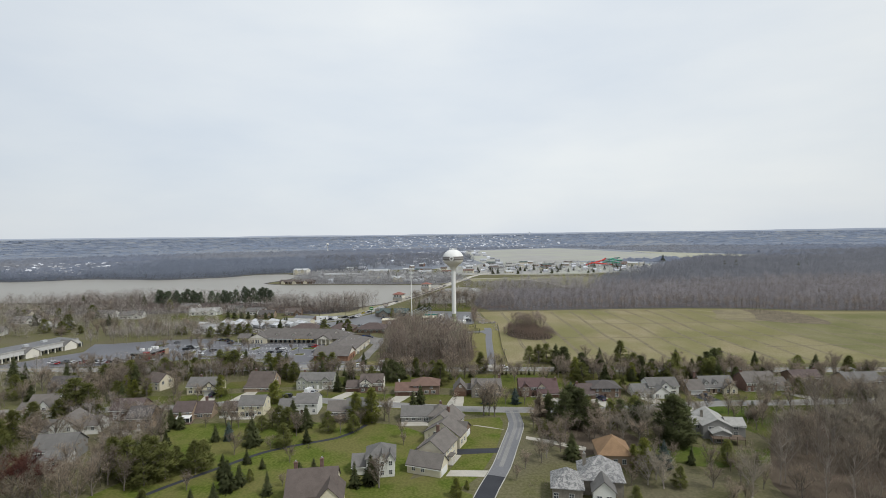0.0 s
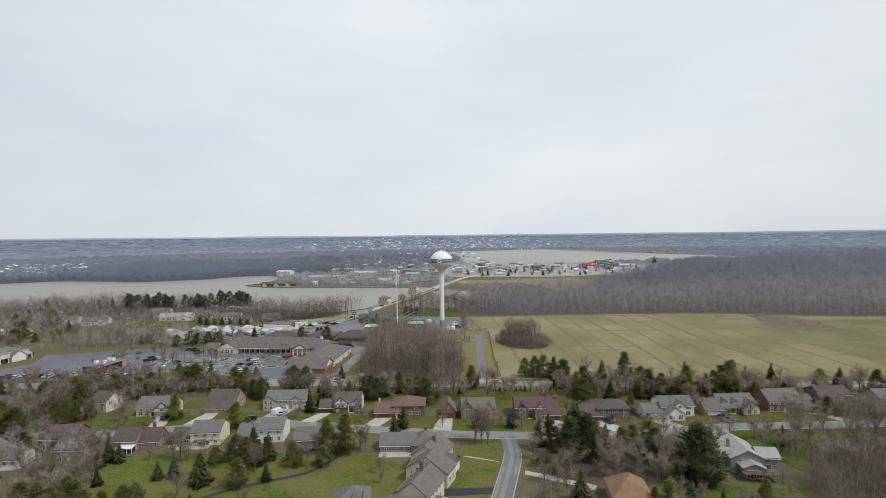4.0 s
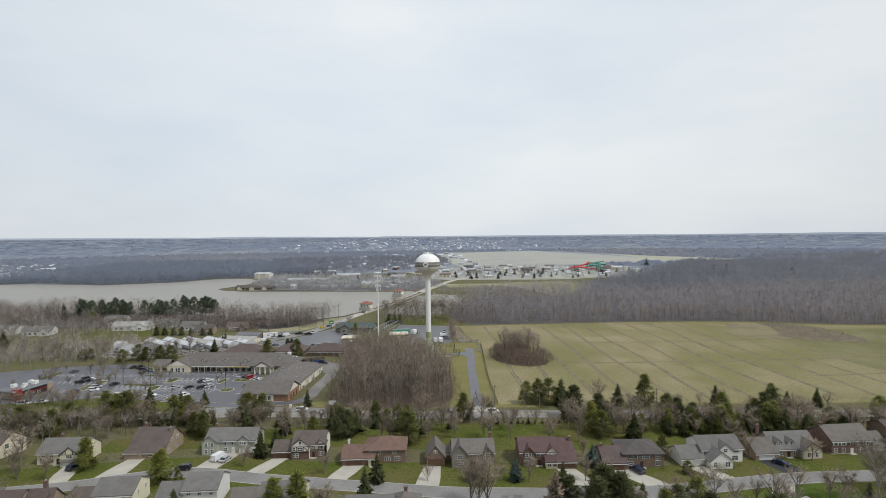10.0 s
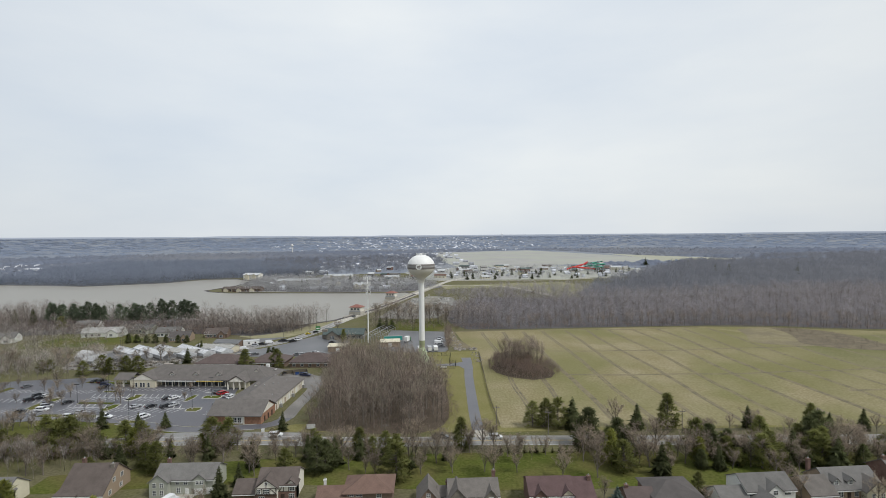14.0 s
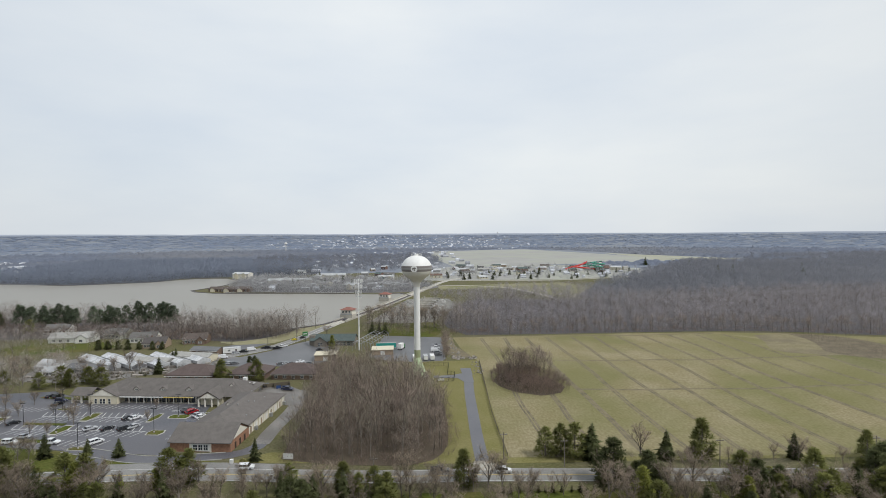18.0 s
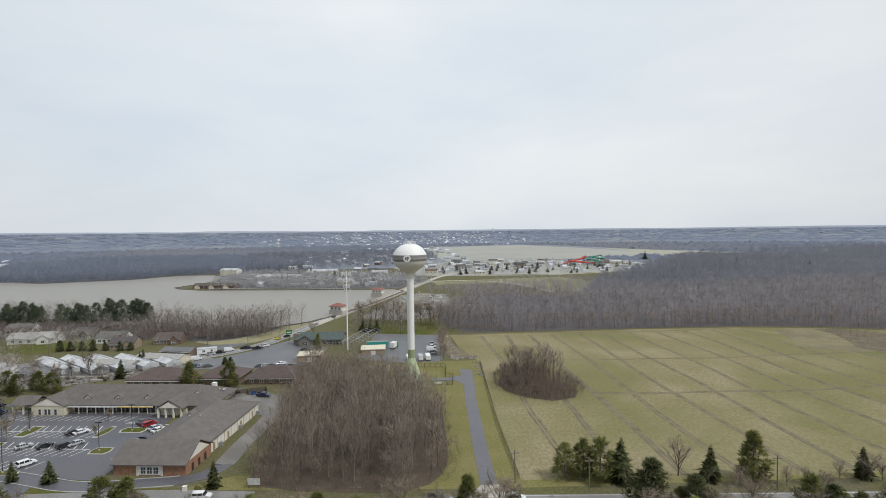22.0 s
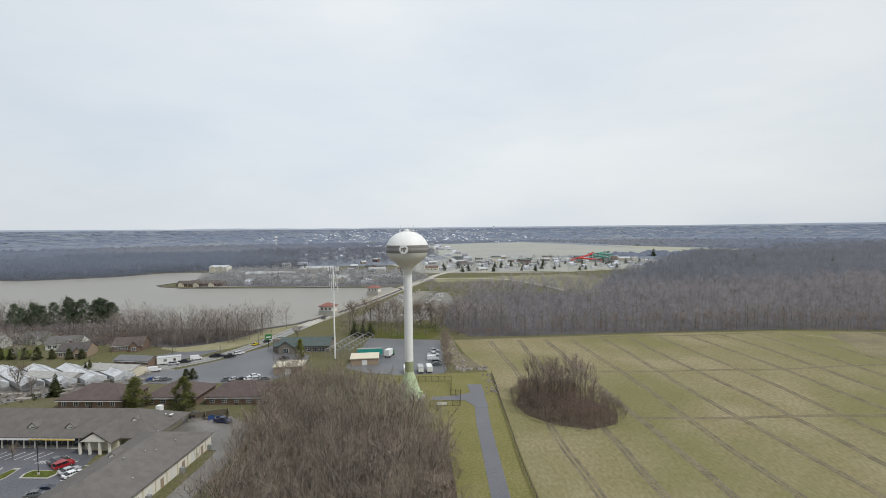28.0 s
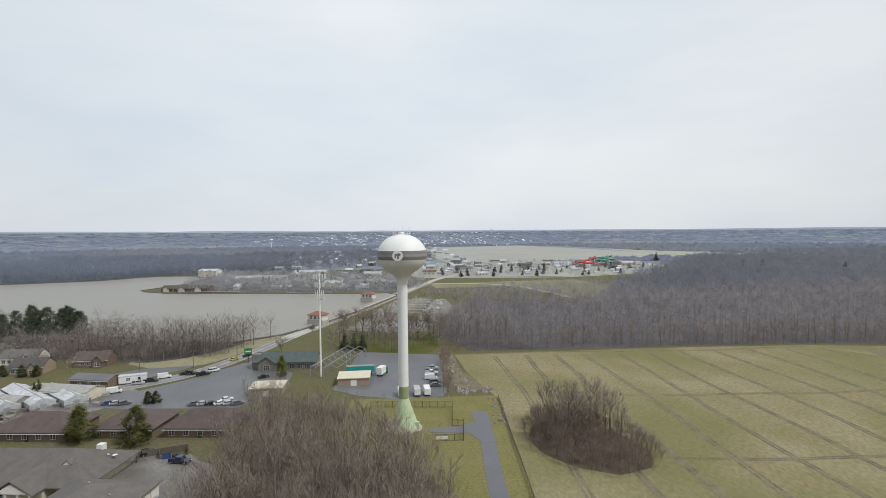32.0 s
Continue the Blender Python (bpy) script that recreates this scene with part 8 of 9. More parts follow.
for z in (61.15, 61.72):
    part("handrail", Geo().lathe([(2.55, z), (2.65, z), (2.65, z + 0.08), (2.55, z + 0.08), (2.55, z)], 32), "tank_white", wt)
for u, v, h in ((-2.4, 0.3, 2.2), (1.6, -0.8, 1.5), (2.3, 0.8, 2.4), (-1.2, 1.8, 1.6), (0.4, 0.2, 2.6)):
    part("antenna", Geo().tube((u, v, 60.6), (u, v, 60.8 + h), 0.06, 0.04, 6), "galvanised", wt)
part("base_door", Geo().box(3.35, 4.75, -2.35, -1.15, 0.3, 2.5), "tank_green", wt)
part("valve_box", Geo().box(3.2, 4.6, -5.4, -4.4, 0.2, 1.1), "galvanised", wt)
for i in range(10):
    a = radians(200 + i * 16)
    part("base_rail_post", Geo().tube((5.5 * math.cos(a), 5.5 * math.sin(a), 0.2), (5.5 * math.cos(a), 5.5 * math.sin(a), 1.2), 0.05, 0.05, 6), "tank_white", wt)

# compound fence
fc = thing("security_fence", 0, 0, 0, 0, "black metal security fence round the water tower", "fence")
ring = [(-11.5, 8), (-12.2, 20.5), (16.6, 17.8), (15.2, 0.4), (18.7, -0.4), (17.6, -11.6), (6.8, -11.6)]
for (x0, y0), (x1, y1) in zip(ring, ring[1:]):
    n = max(2, round(math.hypot(x1 - x0, y1 - y0) / 2.6))
    for i in range(n):
        x, y = x0 + (x1 - x0) * i / n, y0 + (y1 - y0) * i / n
        part("post", Geo().box(x - 0.06, x + 0.06, y - 0.06, y + 0.06, 0, 2.3), "dark_metal", fc)
    for z in (0.25, 2.05):
        part("rail", Geo().tube((x0, y0, z), (x1, y1, z), 0.035, 0.035, 4), "dark_metal", fc)
    pk = Geo()
    k = int(math.hypot(x1 - x0, y1 - y0) / 0.22)
    for i in range(k):
        x, y = x0 + (x1 - x0) * i / k, y0 + (y1 - y0) * i / k
        pk.box(x - 0.013, x + 0.013, y - 0.013, y + 0.013, 0.1, 2.25)
    tagged(part("pickets", pk, "dark_metal", fc), kind="stuff")
part("sign_plate", Geo().box(9.5, 13.0, -11.75, -11.68, 0.7, 1.6), "paint_white", fc)
rf = thing("board_fence", 0, 0, 0, 0, "weathered wire and post fence along the field edge", "fence")
fl = smooth_line([(34.4, 27), (33.8, 15), (32.4, -8), (30.8, -38), (29.6, -60), (29.0, -98)], 2.6)
for p in fl:
    part("post", Geo().box(p.x - 0.07, p.x + 0.07, p.y - 0.07, p.y + 0.07, 0, 1.35), "fence_wood", rf)
for z in (0.35, 0.75, 1.15):
    for a, b in zip(fl[::4], fl[4::4] + [fl[-1]]):
        part("rail", Geo().box(-0.03, 0.03, 0, (b - a).length, z, z + 0.13), "fence_wood", rf).matrix_local = Matrix.Translation((a.x, a.y, 0)) @ Matrix.Rotation(math.atan2(b.y - a.y, b.x - a.x) - math.pi / 2, 4, "Z")
g = Geo()
rr = random.Random(9)
for i in range(230):
    if i < 120:
        x, y = rr.choice(((16 + rr.random() * 9, 40 + rr.random() * 22), (29 + rr.random() * 6, 0 + rr.random() * 28), (16 + rr.random() * 8, 62 + rr.random() * 36)))
    else:
        x, y = 20 + rr.random() * 14, 32 + rr.random() * 5 + rr.random() * 4
    s = rr.uniform(0.25, 0.9)
    pts = [(x + s * math.cos(t) * rr.uniform(0.6, 1.1), y + s * math.sin(t) * rr.uniform(0.6, 1.1)) for t in (0, 1.05, 2.1, 3.14, 4.2, 5.2)]
    n = len(g.v)
    g.v += [(*p, 0) for p in pts] + [((p[0] - x) * 0.6 + x, (p[1] - y) * 0.6 + y, s * rr.uniform(0.5, 0.9)) for p in pts]
    for k in range(6):
        g.f.append((n + k, n + (k + 1) % 6, n + 6 + (k + 1) % 6, n + 6 + k))
    g.f.append(tuple(n + 6 + k for k in range(6)))
tagged(solid("rubble_pile", g, "rubble", "scattered heaps of stone and rubble beside the field", "rubble"), kind="stuff")

# ---------------------------------------------------------------- storage yard, store and communications mast
patch("yard", [(-29, 43), (-24, 108), (16, 98), (16, 36), (14, 30), (-4, 29), (-18, 34)], 0.07, "faded_asphalt", "grey asphalt storage yard behind the tower", "parking lot")
patch("store_lot", [(-118, 30), (-100, 27), (-60, 24), (-52, 34), (-48, 46), (-50, 70), (-68, 82), (-72, 98), (-80, 86), (-92, 64), (-104, 50), (-116, 42)], 0.068, "faded_asphalt", "broad asphalt parking lot before the store", "parking lot")
route = smooth_line([(-185, 22), (-150, 36), (-125, 48), (-112, 55), (-100, 66), (-90, 82), (-80, 112), (-72, 145), (-63, 178), (-50, 220), (-34, 272), (-10, 360), (16, 460), (40, 540), (80, 620)], 6)
solid("dam_road", strip(Geo(), [p for p in route if p.y > 148], -4.6, 4.6, 0.09), "concrete", "pale two-lane concrete road running over the dam", "road", "structure")
solid("lake_road", strip(Geo(), [p for p in route if p.y < 152], -4.6, 4.6, 0.088), "old_asphalt", "grey two-lane asphalt road leading to the dam", "road", "structure")
solid("dam_road_lines", strip(strip(strip(Geo(), route, -0.15, 0.15, 0.1), route, -4.2, -4.0, 0.1), route, 4.0, 4.2, 0.1), "paint_white", "white lines along the dam road", "road marking", "structure")
dam_line = [p for p in route if 170 < p.y < 470]
solid("dam_wall", strip(strip(Geo(), dam_line, 5.0, 5.6, -0.5, 1.3), dam_line, -5.6, -5.0, -0.5, 1.3), "concrete", "low pale concrete parapet walls of the dam", "dam", "structure")
solid("dam_slope", strip(Geo(), [p for p in route if 95 < p.y < 300], 5.6, 13, 0.05), "pale_meadow", "pale grass slope beside the dam road", "ground", "structure")
patch("route_lot", [(-142, 42), (-122, 56), (-104, 78), (-98, 88), (-122, 84), (-140, 66)], 0.075, "faded_asphalt", "asphalt parking beside the garden centre", "parking lot")
gv = Geo()
for i in range(9):
    x0, y0 = -14 + i * 2.6, 196 + i * 15.5
    arc = [Vector((x0 + 17 * math.sin(u * 0.16), y0 - 9 * (1 - math.cos(u * 0.16)) + 0.5 * u, 0)) for u in range(10)]
    strip(gv, arc, -0.5, 0.5, 0.0, 2.4 - 0.12 * i)
    gv.box(x0 - 0.8, x0 + 0.8, y0 - 0.8, y0 + 0.8, 0, 3.4)
solid("spillway_walls", gv, "concrete", "pale stepped concrete spillway walls below the dam", "spillway", "structure")
patch("spillway_floor", [(-40, 172), (-14, 160), (12, 164), (22, 200), (38, 262), (34, 318), (12, 330), (-12, 318), (-28, 240)], 0.06, "spill_stone", "stony grey spillway floor", "spillway")
g = Geo()
br_ = random.Random(27)
for i in range(300):
    x, y = br_.uniform(-30, 14), br_.uniform(166, 312)
    x += (y - 166) * 0.12
    r_ = br_.uniform(0.5, 1.9)
    n_ = len(g.v)
    ring_ = [(x + r_ * math.cos(a) * br_.uniform(0.7, 1.1), y + r_ * math.sin(a) * br_.uniform(0.6, 1.1)) for a in (0, 1.05, 2.1, 3.14, 4.2, 5.2)]
    g.v += [(*q, 0) for q in ring_] + [((q[0] - x) * 0.6 + x, (q[1] - y) * 0.6 + y, r_ * br_.uniform(0.5, 0.9)) for q in ring_]
    for k in range(6):
        g.f.append((n_ + k, n_ + (k + 1) % 6, n_ + 6 + (k + 1) % 6, n_ + 6 + k))
    g.f.append(tuple(n_ + 6 + k for k in range(6)))
tagged(solid("spillway_boulders", g, "pale_boulder", "pale boulders strewn over the spillway below the dam", "boulders"), kind="stuff")
for x, y, s in ((-61, 194, 1.35), (-36.5, 312, 1.4)):
    gh = thing("gatehouse", x, y, 0, -18, "small gatehouse with a red tiled hip roof on the dam", "gatehouse", "gatehouses on the dam")
    part("pier", Geo().box(-4.2 * s, 4.2 * s, -3.4 * s, 3.4 * s, -0.5, 3.2), "concrete", gh)
    part("wall", Geo().box(-3.8 * s, 3.8 * s, -3 * s, 3 * s, 3.204, 7.2), "white_stucco", gh)
    part("roof", hip(Geo(), -3.8 * s, 3.8 * s, -3 * s, 3 * s, 7.2, 2.3, over=0.9), "gate_red", gh)
    for u in (-2.3, 0, 2.3):
        add_window(gh, "s", u * s, -3 * s, 4.6, 1.5, 1.8, 2)
    part("railing", Geo().box(-4.2 * s, 4.2 * s, -3.4 * s, -3.3 * s, 3.204, 4.1), "galvanised", gh)

st_ = thing("store", -57, 84, 0, -4, "stone store with green-grey roofs", "store")
part("wall", wall_block(Geo(), -12, 16, -7, 5, 3.6, 2.8, "x"), "fieldstone", st_)
part("roof", slab_roof(Geo(), -12, 16, -7, 5, 3.6, 2.9, "x", over=0.9), "green_shingles", st_)
part("front_wall", wall_block(Geo(), -9, -1.5, -10, -2, 3.6, 2.6, "y"), "fieldstone", st_)
part("front_roof", slab_roof(Geo(), -9, -1.5, -10, -2, 3.6, 2.7, "y", over=0.7), "green_shingles", st_)
part("tower_wall", Geo().box(-13.5, -10, -5, -1.5, 0, 6.4), "fieldstone", st_)
for u in (2, 5.5, 9, 12.5):
    add_window(st_, "s", u, -7, 0.5, 2.4, 2.0, 3)
add_window(st_, "s", -5.2, -10, 0.4, 2.6, 2.2, 3)
part("entrance", Geo().box(0.2, 1.4, -7.1, -7.004, 0, 2.3), "dark_timber", st_)
ss = thing("store_sign", -76, 91, 0, 20, "dark green sign on a tall post by the road", "sign")
part("post", Geo().box(-0.15, 0.15, -0.15, 0.15, 0, 5), "dark_metal", ss)
part("panel", Geo().box(-1.7, 1.7, -0.2, 0.2, 4.2, 7.0), "truck_green", ss)
part("panel_bar", Geo().box(-1.2, 1.2, -0.26, -0.204, 5.2, 5.8), "paint_white", ss)
for x0, y0, x1, y1, z in ((-27.5, 47.5, -15, 58, 3.0), (-59, 36, -47, 46, 3.2)):
    ob = thing("tan_shed", (x0 + x1) / 2, (y0 + y1) / 2, 0, 3, "flat pale tan-roofed shed in the yard", "shed", "tan sheds")
    hw, hd = (x1 - x0) / 2, (y1 - y0) / 2
    part("wall", Geo().box(-hw, hw, -hd, hd, -0.1, z), "tan_siding", ob)
    part("roof", Geo().box(-hw - 0.4, hw + 0.4, -hd - 0.4, hd + 0.4, z + 0.004, z + 0.3), "buff_stucco", ob)
    part("door", Geo().box(-1.2, 1.2, -hd - 0.08, -hd - 0.004, 0, 2.4), "white_trim", ob)
tl = thing("semi_trailer", -19, 64.5, 0, 4, "long teal box trailer parked in the yard", "trailer")
part("box", Geo().box(-7.0, 5.2, -1.3, 1.3, 1.1, 3.9), "teal_paint", tl)
part("roof", Geo().box(-6.9, 5.1, -1.2, 1.2, 3.904, 4.0), "pale_shingles", tl)
for u in (-6, -4.8, 3.6):
    for s in (-1, 1):
        part("wheel", Geo().tube((u, s * 1.0, 0.5), (u, s * 1.3, 0.5), 0.5, 0.5, 12), "tyre_rubber", tl)
tk = thing("box_truck", -10.5, 63, 0, 70, "green truck with a white box parked in the yard", "truck")
part("box", Geo().box(-3.2, 1.8, -1.2, 1.2, 0.9, 3.8), "white_trim", tk)
part("cab", Geo().extrude([(2.0, 0.6), (4.2, 0.6), (4.2, 1.7), (3.7, 2.8), (2.0, 2.8)], -1.1, 1.1, "y"), "truck_green", tk)
part("windscreen", Geo().extrude([(4.22, 1.75), (3.76, 2.7), (3.8, 2.7), (4.26, 1.75)], -0.9, 0.9, "y"), "car_glass", tk)
for u in (-2.2, 3.2):
    for s in (-1, 1):
        part("wheel", Geo().tube((u, s * 0.9, 0.5), (u, s * 1.2, 0.5), 0.5, 0.5, 12), "tyre_rubber", tk)
for x, y, m, label in ((-1.6, 33, "tank_white", "white box trailer parked in the storage yard"), (4.4, 33.5, "flat_roof", "dull grey box trailer with a dented roof in the storage yard"), (8.2, 33.8, "tank_white", "white box trailer parked in the storage yard")):
    tn = thing("box_trailer", x, y, 0, 4, label, "trailer", "trailers in the yard")
    part("body", Geo().extrude([(-1.2, 0.7), (1.2, 0.7), (1.2, 2.75), (1.08, 2.9), (-1.08, 2.9), (-1.2, 2.75)], -3.0, 3.0, "y"), m, tn)
    part("rear_door", Geo().box(-1.05, 1.05, -3.05, -3.003, 0.8, 2.7), "white_trim", tn)
    part("drawbar", Geo().box(-0.12, 0.12, 3.003, 4.4, 0.62, 0.74), "galvanised", tn)
    for u in (-1.25, 1.01):
        for v in (-0.5, 0.45):
            part("wheel", Geo().tube((u, v, 0.4), (u + 0.24, v, 0.4), 0.4, 0.4, 12), "tyre_rubber", tn)
cars([("pickup", "white", 11, 62, 5), ("van", "white", 10.5, 54, 4), ("suv", "grey", 12, 48, 6), ("pickup", "silver", 11.5, 70, 4), ("sedan", "grey", 12, 44, 4)], "in the storage yard", "vehicles in the yard")
pg = thing("pergola", -30.5, 78, 0, 76, "open pale timber frame of a nursery shade house", "pergola")
for i in range(8):
    for v in (-6, 0, 6):
        part("post", Geo().box(-12 + i * 3.4, -11.82 + i * 3.4, v - 0.09, v + 0.09, 0, 3.8), "galvanised", pg)
    part("rafter", Geo().extrude([(-6.3, 3.8), (-3, 5.0), (0, 3.8), (3, 5.0), (6.3, 3.8), (6.3, 3.95), (3, 5.15), (0, 3.95), (-3, 5.15), (-6.3, 3.95)], -12 + i * 3.4, -11.85 + i * 3.4, "x"), "galvanised", pg)
for v in (-6, -3, 0, 3, 6):
    part("purlin", Geo().box(-12, 12, v - 0.06, v + 0.06, 3.95 if v % 6 == 0 else 5.15, 4.1 if v % 6 == 0 else 5.3), "galvanised", pg)

pg.scale = (1.55, 1.0, 1.15)

ms = thing("communications_mast", -36.5, 62, 0, 0, "tall white monopole mast with three tiers of antennas", "mast")
part("pole", Geo().lathe([(0.44, 0), (0.38, 14), (0.3, 30), (0.22, 44.5), (0.02, 44.6)], 16), "tank_white", ms, smooth=True)
for z, rad, cnt in ((43.2, 2.5, 12), (39.6, 1.9, 9), (36.2, 1.7, 6), (33.6, 1.9, 3)):
    tier = part("platform", Geo().lathe([(rad * 0.72, z - 0.12), (rad * 0.85, z - 0.12), (rad * 0.85, z + 0.05), (rad * 0.72, z + 0.05), (rad * 0.72, z - 0.12)], 12), "galvanised", ms)
    for i in range(3):
        a = i * 2.094
        part("arm", Geo().tube((0.3 * math.cos(a), 0.3 * math.sin(a), z), (rad * math.cos(a), rad * math.sin(a), z), 0.07, 0.07, 6), "galvanised", tier)
    for i in range(cnt):
        a = 2 * math.pi * i / cnt + 0.2
        c, s = math.cos(a) * rad, math.sin(a) * rad
        part("panel_antenna", Geo().box(c - 0.17, c + 0.17, s - 0.12, s + 0.12, z - 0.9, z + 1.1), "white_trim", tier)

# poles along the roads
def utility_pole(x, y, h=10.5, rz=0.0):
    ob = thing("utility_pole", x, y, 0, rz, "weathered wooden utility pole with a crossarm", "pole", "utility poles")
    part("pole", Geo().tube((0, 0, -0.3), (0, 0, h), 0.17, 0.11, 8), "bark", ob)
    part("crossarm", Geo().box(-1.2, 1.2, -0.08, 0.08, h - 0.9, h - 0.72), "bark", ob)
    for u in (-1.0, -0.4, 0.6, 1.0):
        part("insulator", Geo().tube((u, 0, h - 0.72), (u, 0, h - 0.45), 0.05, 0.04, 6), "galvanised", ob)


for x, y, rz in ((27.4, -100.5, 0), (45, -106.8, 0), (-121.5, 81, 30), (-98.8, 84, 50), (-82.8, 96, 60), (-179.5, 83, 10), (92, -109.5, 0), (140, -111, 0), (-12, -116, 0), (-150, -97.5, 0)):
    utility_pole(x, y, 8.8, rz)

# garden centre: greenhouses and sheds
for i, L in enumerate((19, 21, 20, 17, 13)):
    ob = thing("greenhouse", -178 + i * 12.2, 36 + i * 1.3, 0, 50, "long white film-covered greenhouse with a pitched roof", "greenhouse", "greenhouses")
    part("film", Geo().extrude([(-3.9, 0.9), (3.9, 0.9), (3.9, 2.5), (0, 4.1), (-3.9, 2.5)], -L, L, "y"), "greenhouse_film", ob)
    part("plinth", Geo().box(-3.95, 3.95, -L - 0.05, L + 0.05, 0, 0.9), "grey_siding", ob)
    part("ridge_cap", Geo().box(-0.12, 0.12, -L - 0.1, L + 0.1, 4.07, 4.22), "galvanised", ob)
    for sd_ in (-1, 1):
        part("gutter", Geo().box(sd_ * 3.9 - 0.14, sd_ * 3.9 + 0.14, -L, L, 2.42, 2.6), "galvanised", ob)
        part("end_panel", Geo().extrude([(-3.7, 1.0), (3.7, 1.0), (3.7, 2.4), (0, 3.9), (-3.7, 2.4)], sd_ * (L + 0.03) - 0.02, sd_ * (L + 0.03) + 0.02, "y"), "dark_roof" if i == 1 else "flat_roof", ob)
    for k in range(9):
        v = -L + 0.1 + k * (L - 0.1) / 4
        part("rafter", Geo().extrude([(-3.95, 2.52), (0, 4.15), (3.95, 2.52), (3.95, 2.46), (0, 4.09), (-3.95, 2.46)], v - 0.06, v + 0.06, "y"), "galvanised", ob)
    part("end_door", Geo().box(-1, 1, -L - 0.12, -L - 0.06, 0, 2.1), "galvanised", ob)
for x, y, w, d, h, m, r in ((-196, 26, 8, 4, 2.6, "white_trim", "flat_roof"), (-176, 22, 9, 4, 2.8, "grey_siding", "dark_roof"), (-148, 34, 12, 4, 3.0, "grey_siding", "pale_shingles"), (-130, 44, 13, 4.5, 3.2, "buff_stucco", "pale_shingles"), (-128, 60, 9, 4, 3.0, "brown_brick", "dark_roof"), (-204, 36, 5, 3, 2.4, "white_trim", "greenhouse_film"), (-190, 16, 4, 2.5, 2.6, "white_trim", "flat_roof")):
    house(x, y, -14, "low garden centre shed with a pale roof", [(-w, w, -d, d, h, 1.4, "x", m, r)], row("s", -d, 0.8, (-w * 0.5, 0, w * 0.5), 1.4, 1.2, 2), group="garden centre sheds", name="nursery_shed")
patch("nursery_yard", [(-206, 20), (-196, 4), (-160, 2), (-140, 12), (-112, 22), (-104, 42), (-112, 54), (-136, 54), (-190, 58), (-206, 44)], 0.05, "dirty_asphalt", "worn grey yard of the garden centre", "yard", True)
wood("nursery_stock", [(-200, 24), (-190, 8), (-150, 6), (-124, 20), (-112, 38), (-124, 46), (-150, 28), (-170, 20), (-196, 34)], 2.6, shrubs, "hollow_twigs", "rows of dark bare nursery shrubs in the yard", 47, 0.2, 0.5, "nursery plants")
low_green = [blades(*spruce_data(90 + i, whorls=6, arms=6, base=0.4), (0, 0, 0.3)) for i in range(2)]
low_green = [(v * 2.4, f, 0, crown_normals(v, (0, 0, 0.3))) for v, f in low_green]
wood("nursery_evergreens", [(-204, 40), (-198, 20), (-186, 6), (-150, 4), (-130, 14), (-150, 16), (-180, 16)], 3.4, low_green, "hedge_leaves", "small dark potted evergreens in the yard", 48, 0.5, 1.2, "nursery plants")
g = Geo()
nr = random.Random(17)
for i in range(90):
    x, y = nr.uniform(-200, -112), nr.uniform(4, 34)
    y += max(0.0, x + 150) * 0.5
    w, d, h = nr.uniform(0.4, 1.6), nr.uniform(0.4, 1.2), nr.uniform(0.3, 1.3)
    g.box(x - w, x + w, y - d, y + d, 0, h)
tagged(solid("nursery_clutter", g, "rubble", "pallets, pots and crates of goods in the yard", "clutter"), kind="stuff")
tr = thing("white_trailer", -114, 61, 0, 18, "white office trailer with a dark door", "trailer")
part("body", Geo().box(-5, 5, -1.6, 1.6, 0.4, 3.4), "white_trim", tr)
part("roof", Geo().extrude([(-1.8, 3.404), (0, 3.9), (1.8, 3.404)], -5.1, 5.1, "x"), "flat_roof", tr)
part("door", Geo().box(2.0, 3.0, -1.68, -1.604, 0.5, 2.6), "dark_timber", tr)
add_window(tr, "s", -1.5, -1.6, 1.5, 1.4, 1.0, 2)
cars([("suv", "silver", -110.5, 58, 15), ("pickup", "black", -107, 61.5, 10), ("van", "white", -114, 47, 20), ("van", "white", -104, 67, 25), ("sedan", "black", -97, 71, -5), ("suv", "black", -95, 72, -5), ("suv", "white", -86.5, 76, 35), ("pickup", "black", -89, 70, 25), ("sedan", "yellow", -84.5, 97, 60), ("sedan", "black", -80.5, 104, 60), ("sedan", "black", -61, 63, 30), ("sedan", "grey", -62, 178, 70), ("suv", "white", -120, 36, 20), ("sedan", "white", -66, 33, 35)], "beside the dam road", "vehicles by the dam road")
cars([("sedan", c, -76 + i * 3.1, 29 - i * 0.15, 30) for i, c in enumerate(("grey", "silver", "black", "white", "silver", "grey"))] + [("sedan", c, -108 + i * 2.9, 32.5 - i * 0.3, 30) for i, c in enumerate(("blue", "silver", "grey"))], "in the store parking lot", "vehicles at the store")

scatter([(-215, -96), (-150, -90), (-118, -92), (-118, -86), (-150, -82), (-215, -90)], 30, "bbbb", 4, 7.5, 3.0, 21, "trees in the parking lots")
scatter([(-160, -76), (-132, -80), (-128, -50), (-140, -30), (-166, -22), (-200, -26), (-205, -60), (-176, -58)], 26, "bbbbb", 4, 7, 4.0, 22, "trees in the parking lots")
for pts in ([(-156, -74), (-128, -77), (-127, -74.5), (-155, -71.5)], [(-205, -62), (-200, -30), (-197, -31), (-201, -63)], [(-168, -24), (-140, -30), (-140, -28), (-167, -21)], [(-150, -58), (-134, -60), (-134, -58), (-150, -56)]):
    patch("lot_island", pts, 0.2, "lawn", "grassed island in the parking lot", "island")
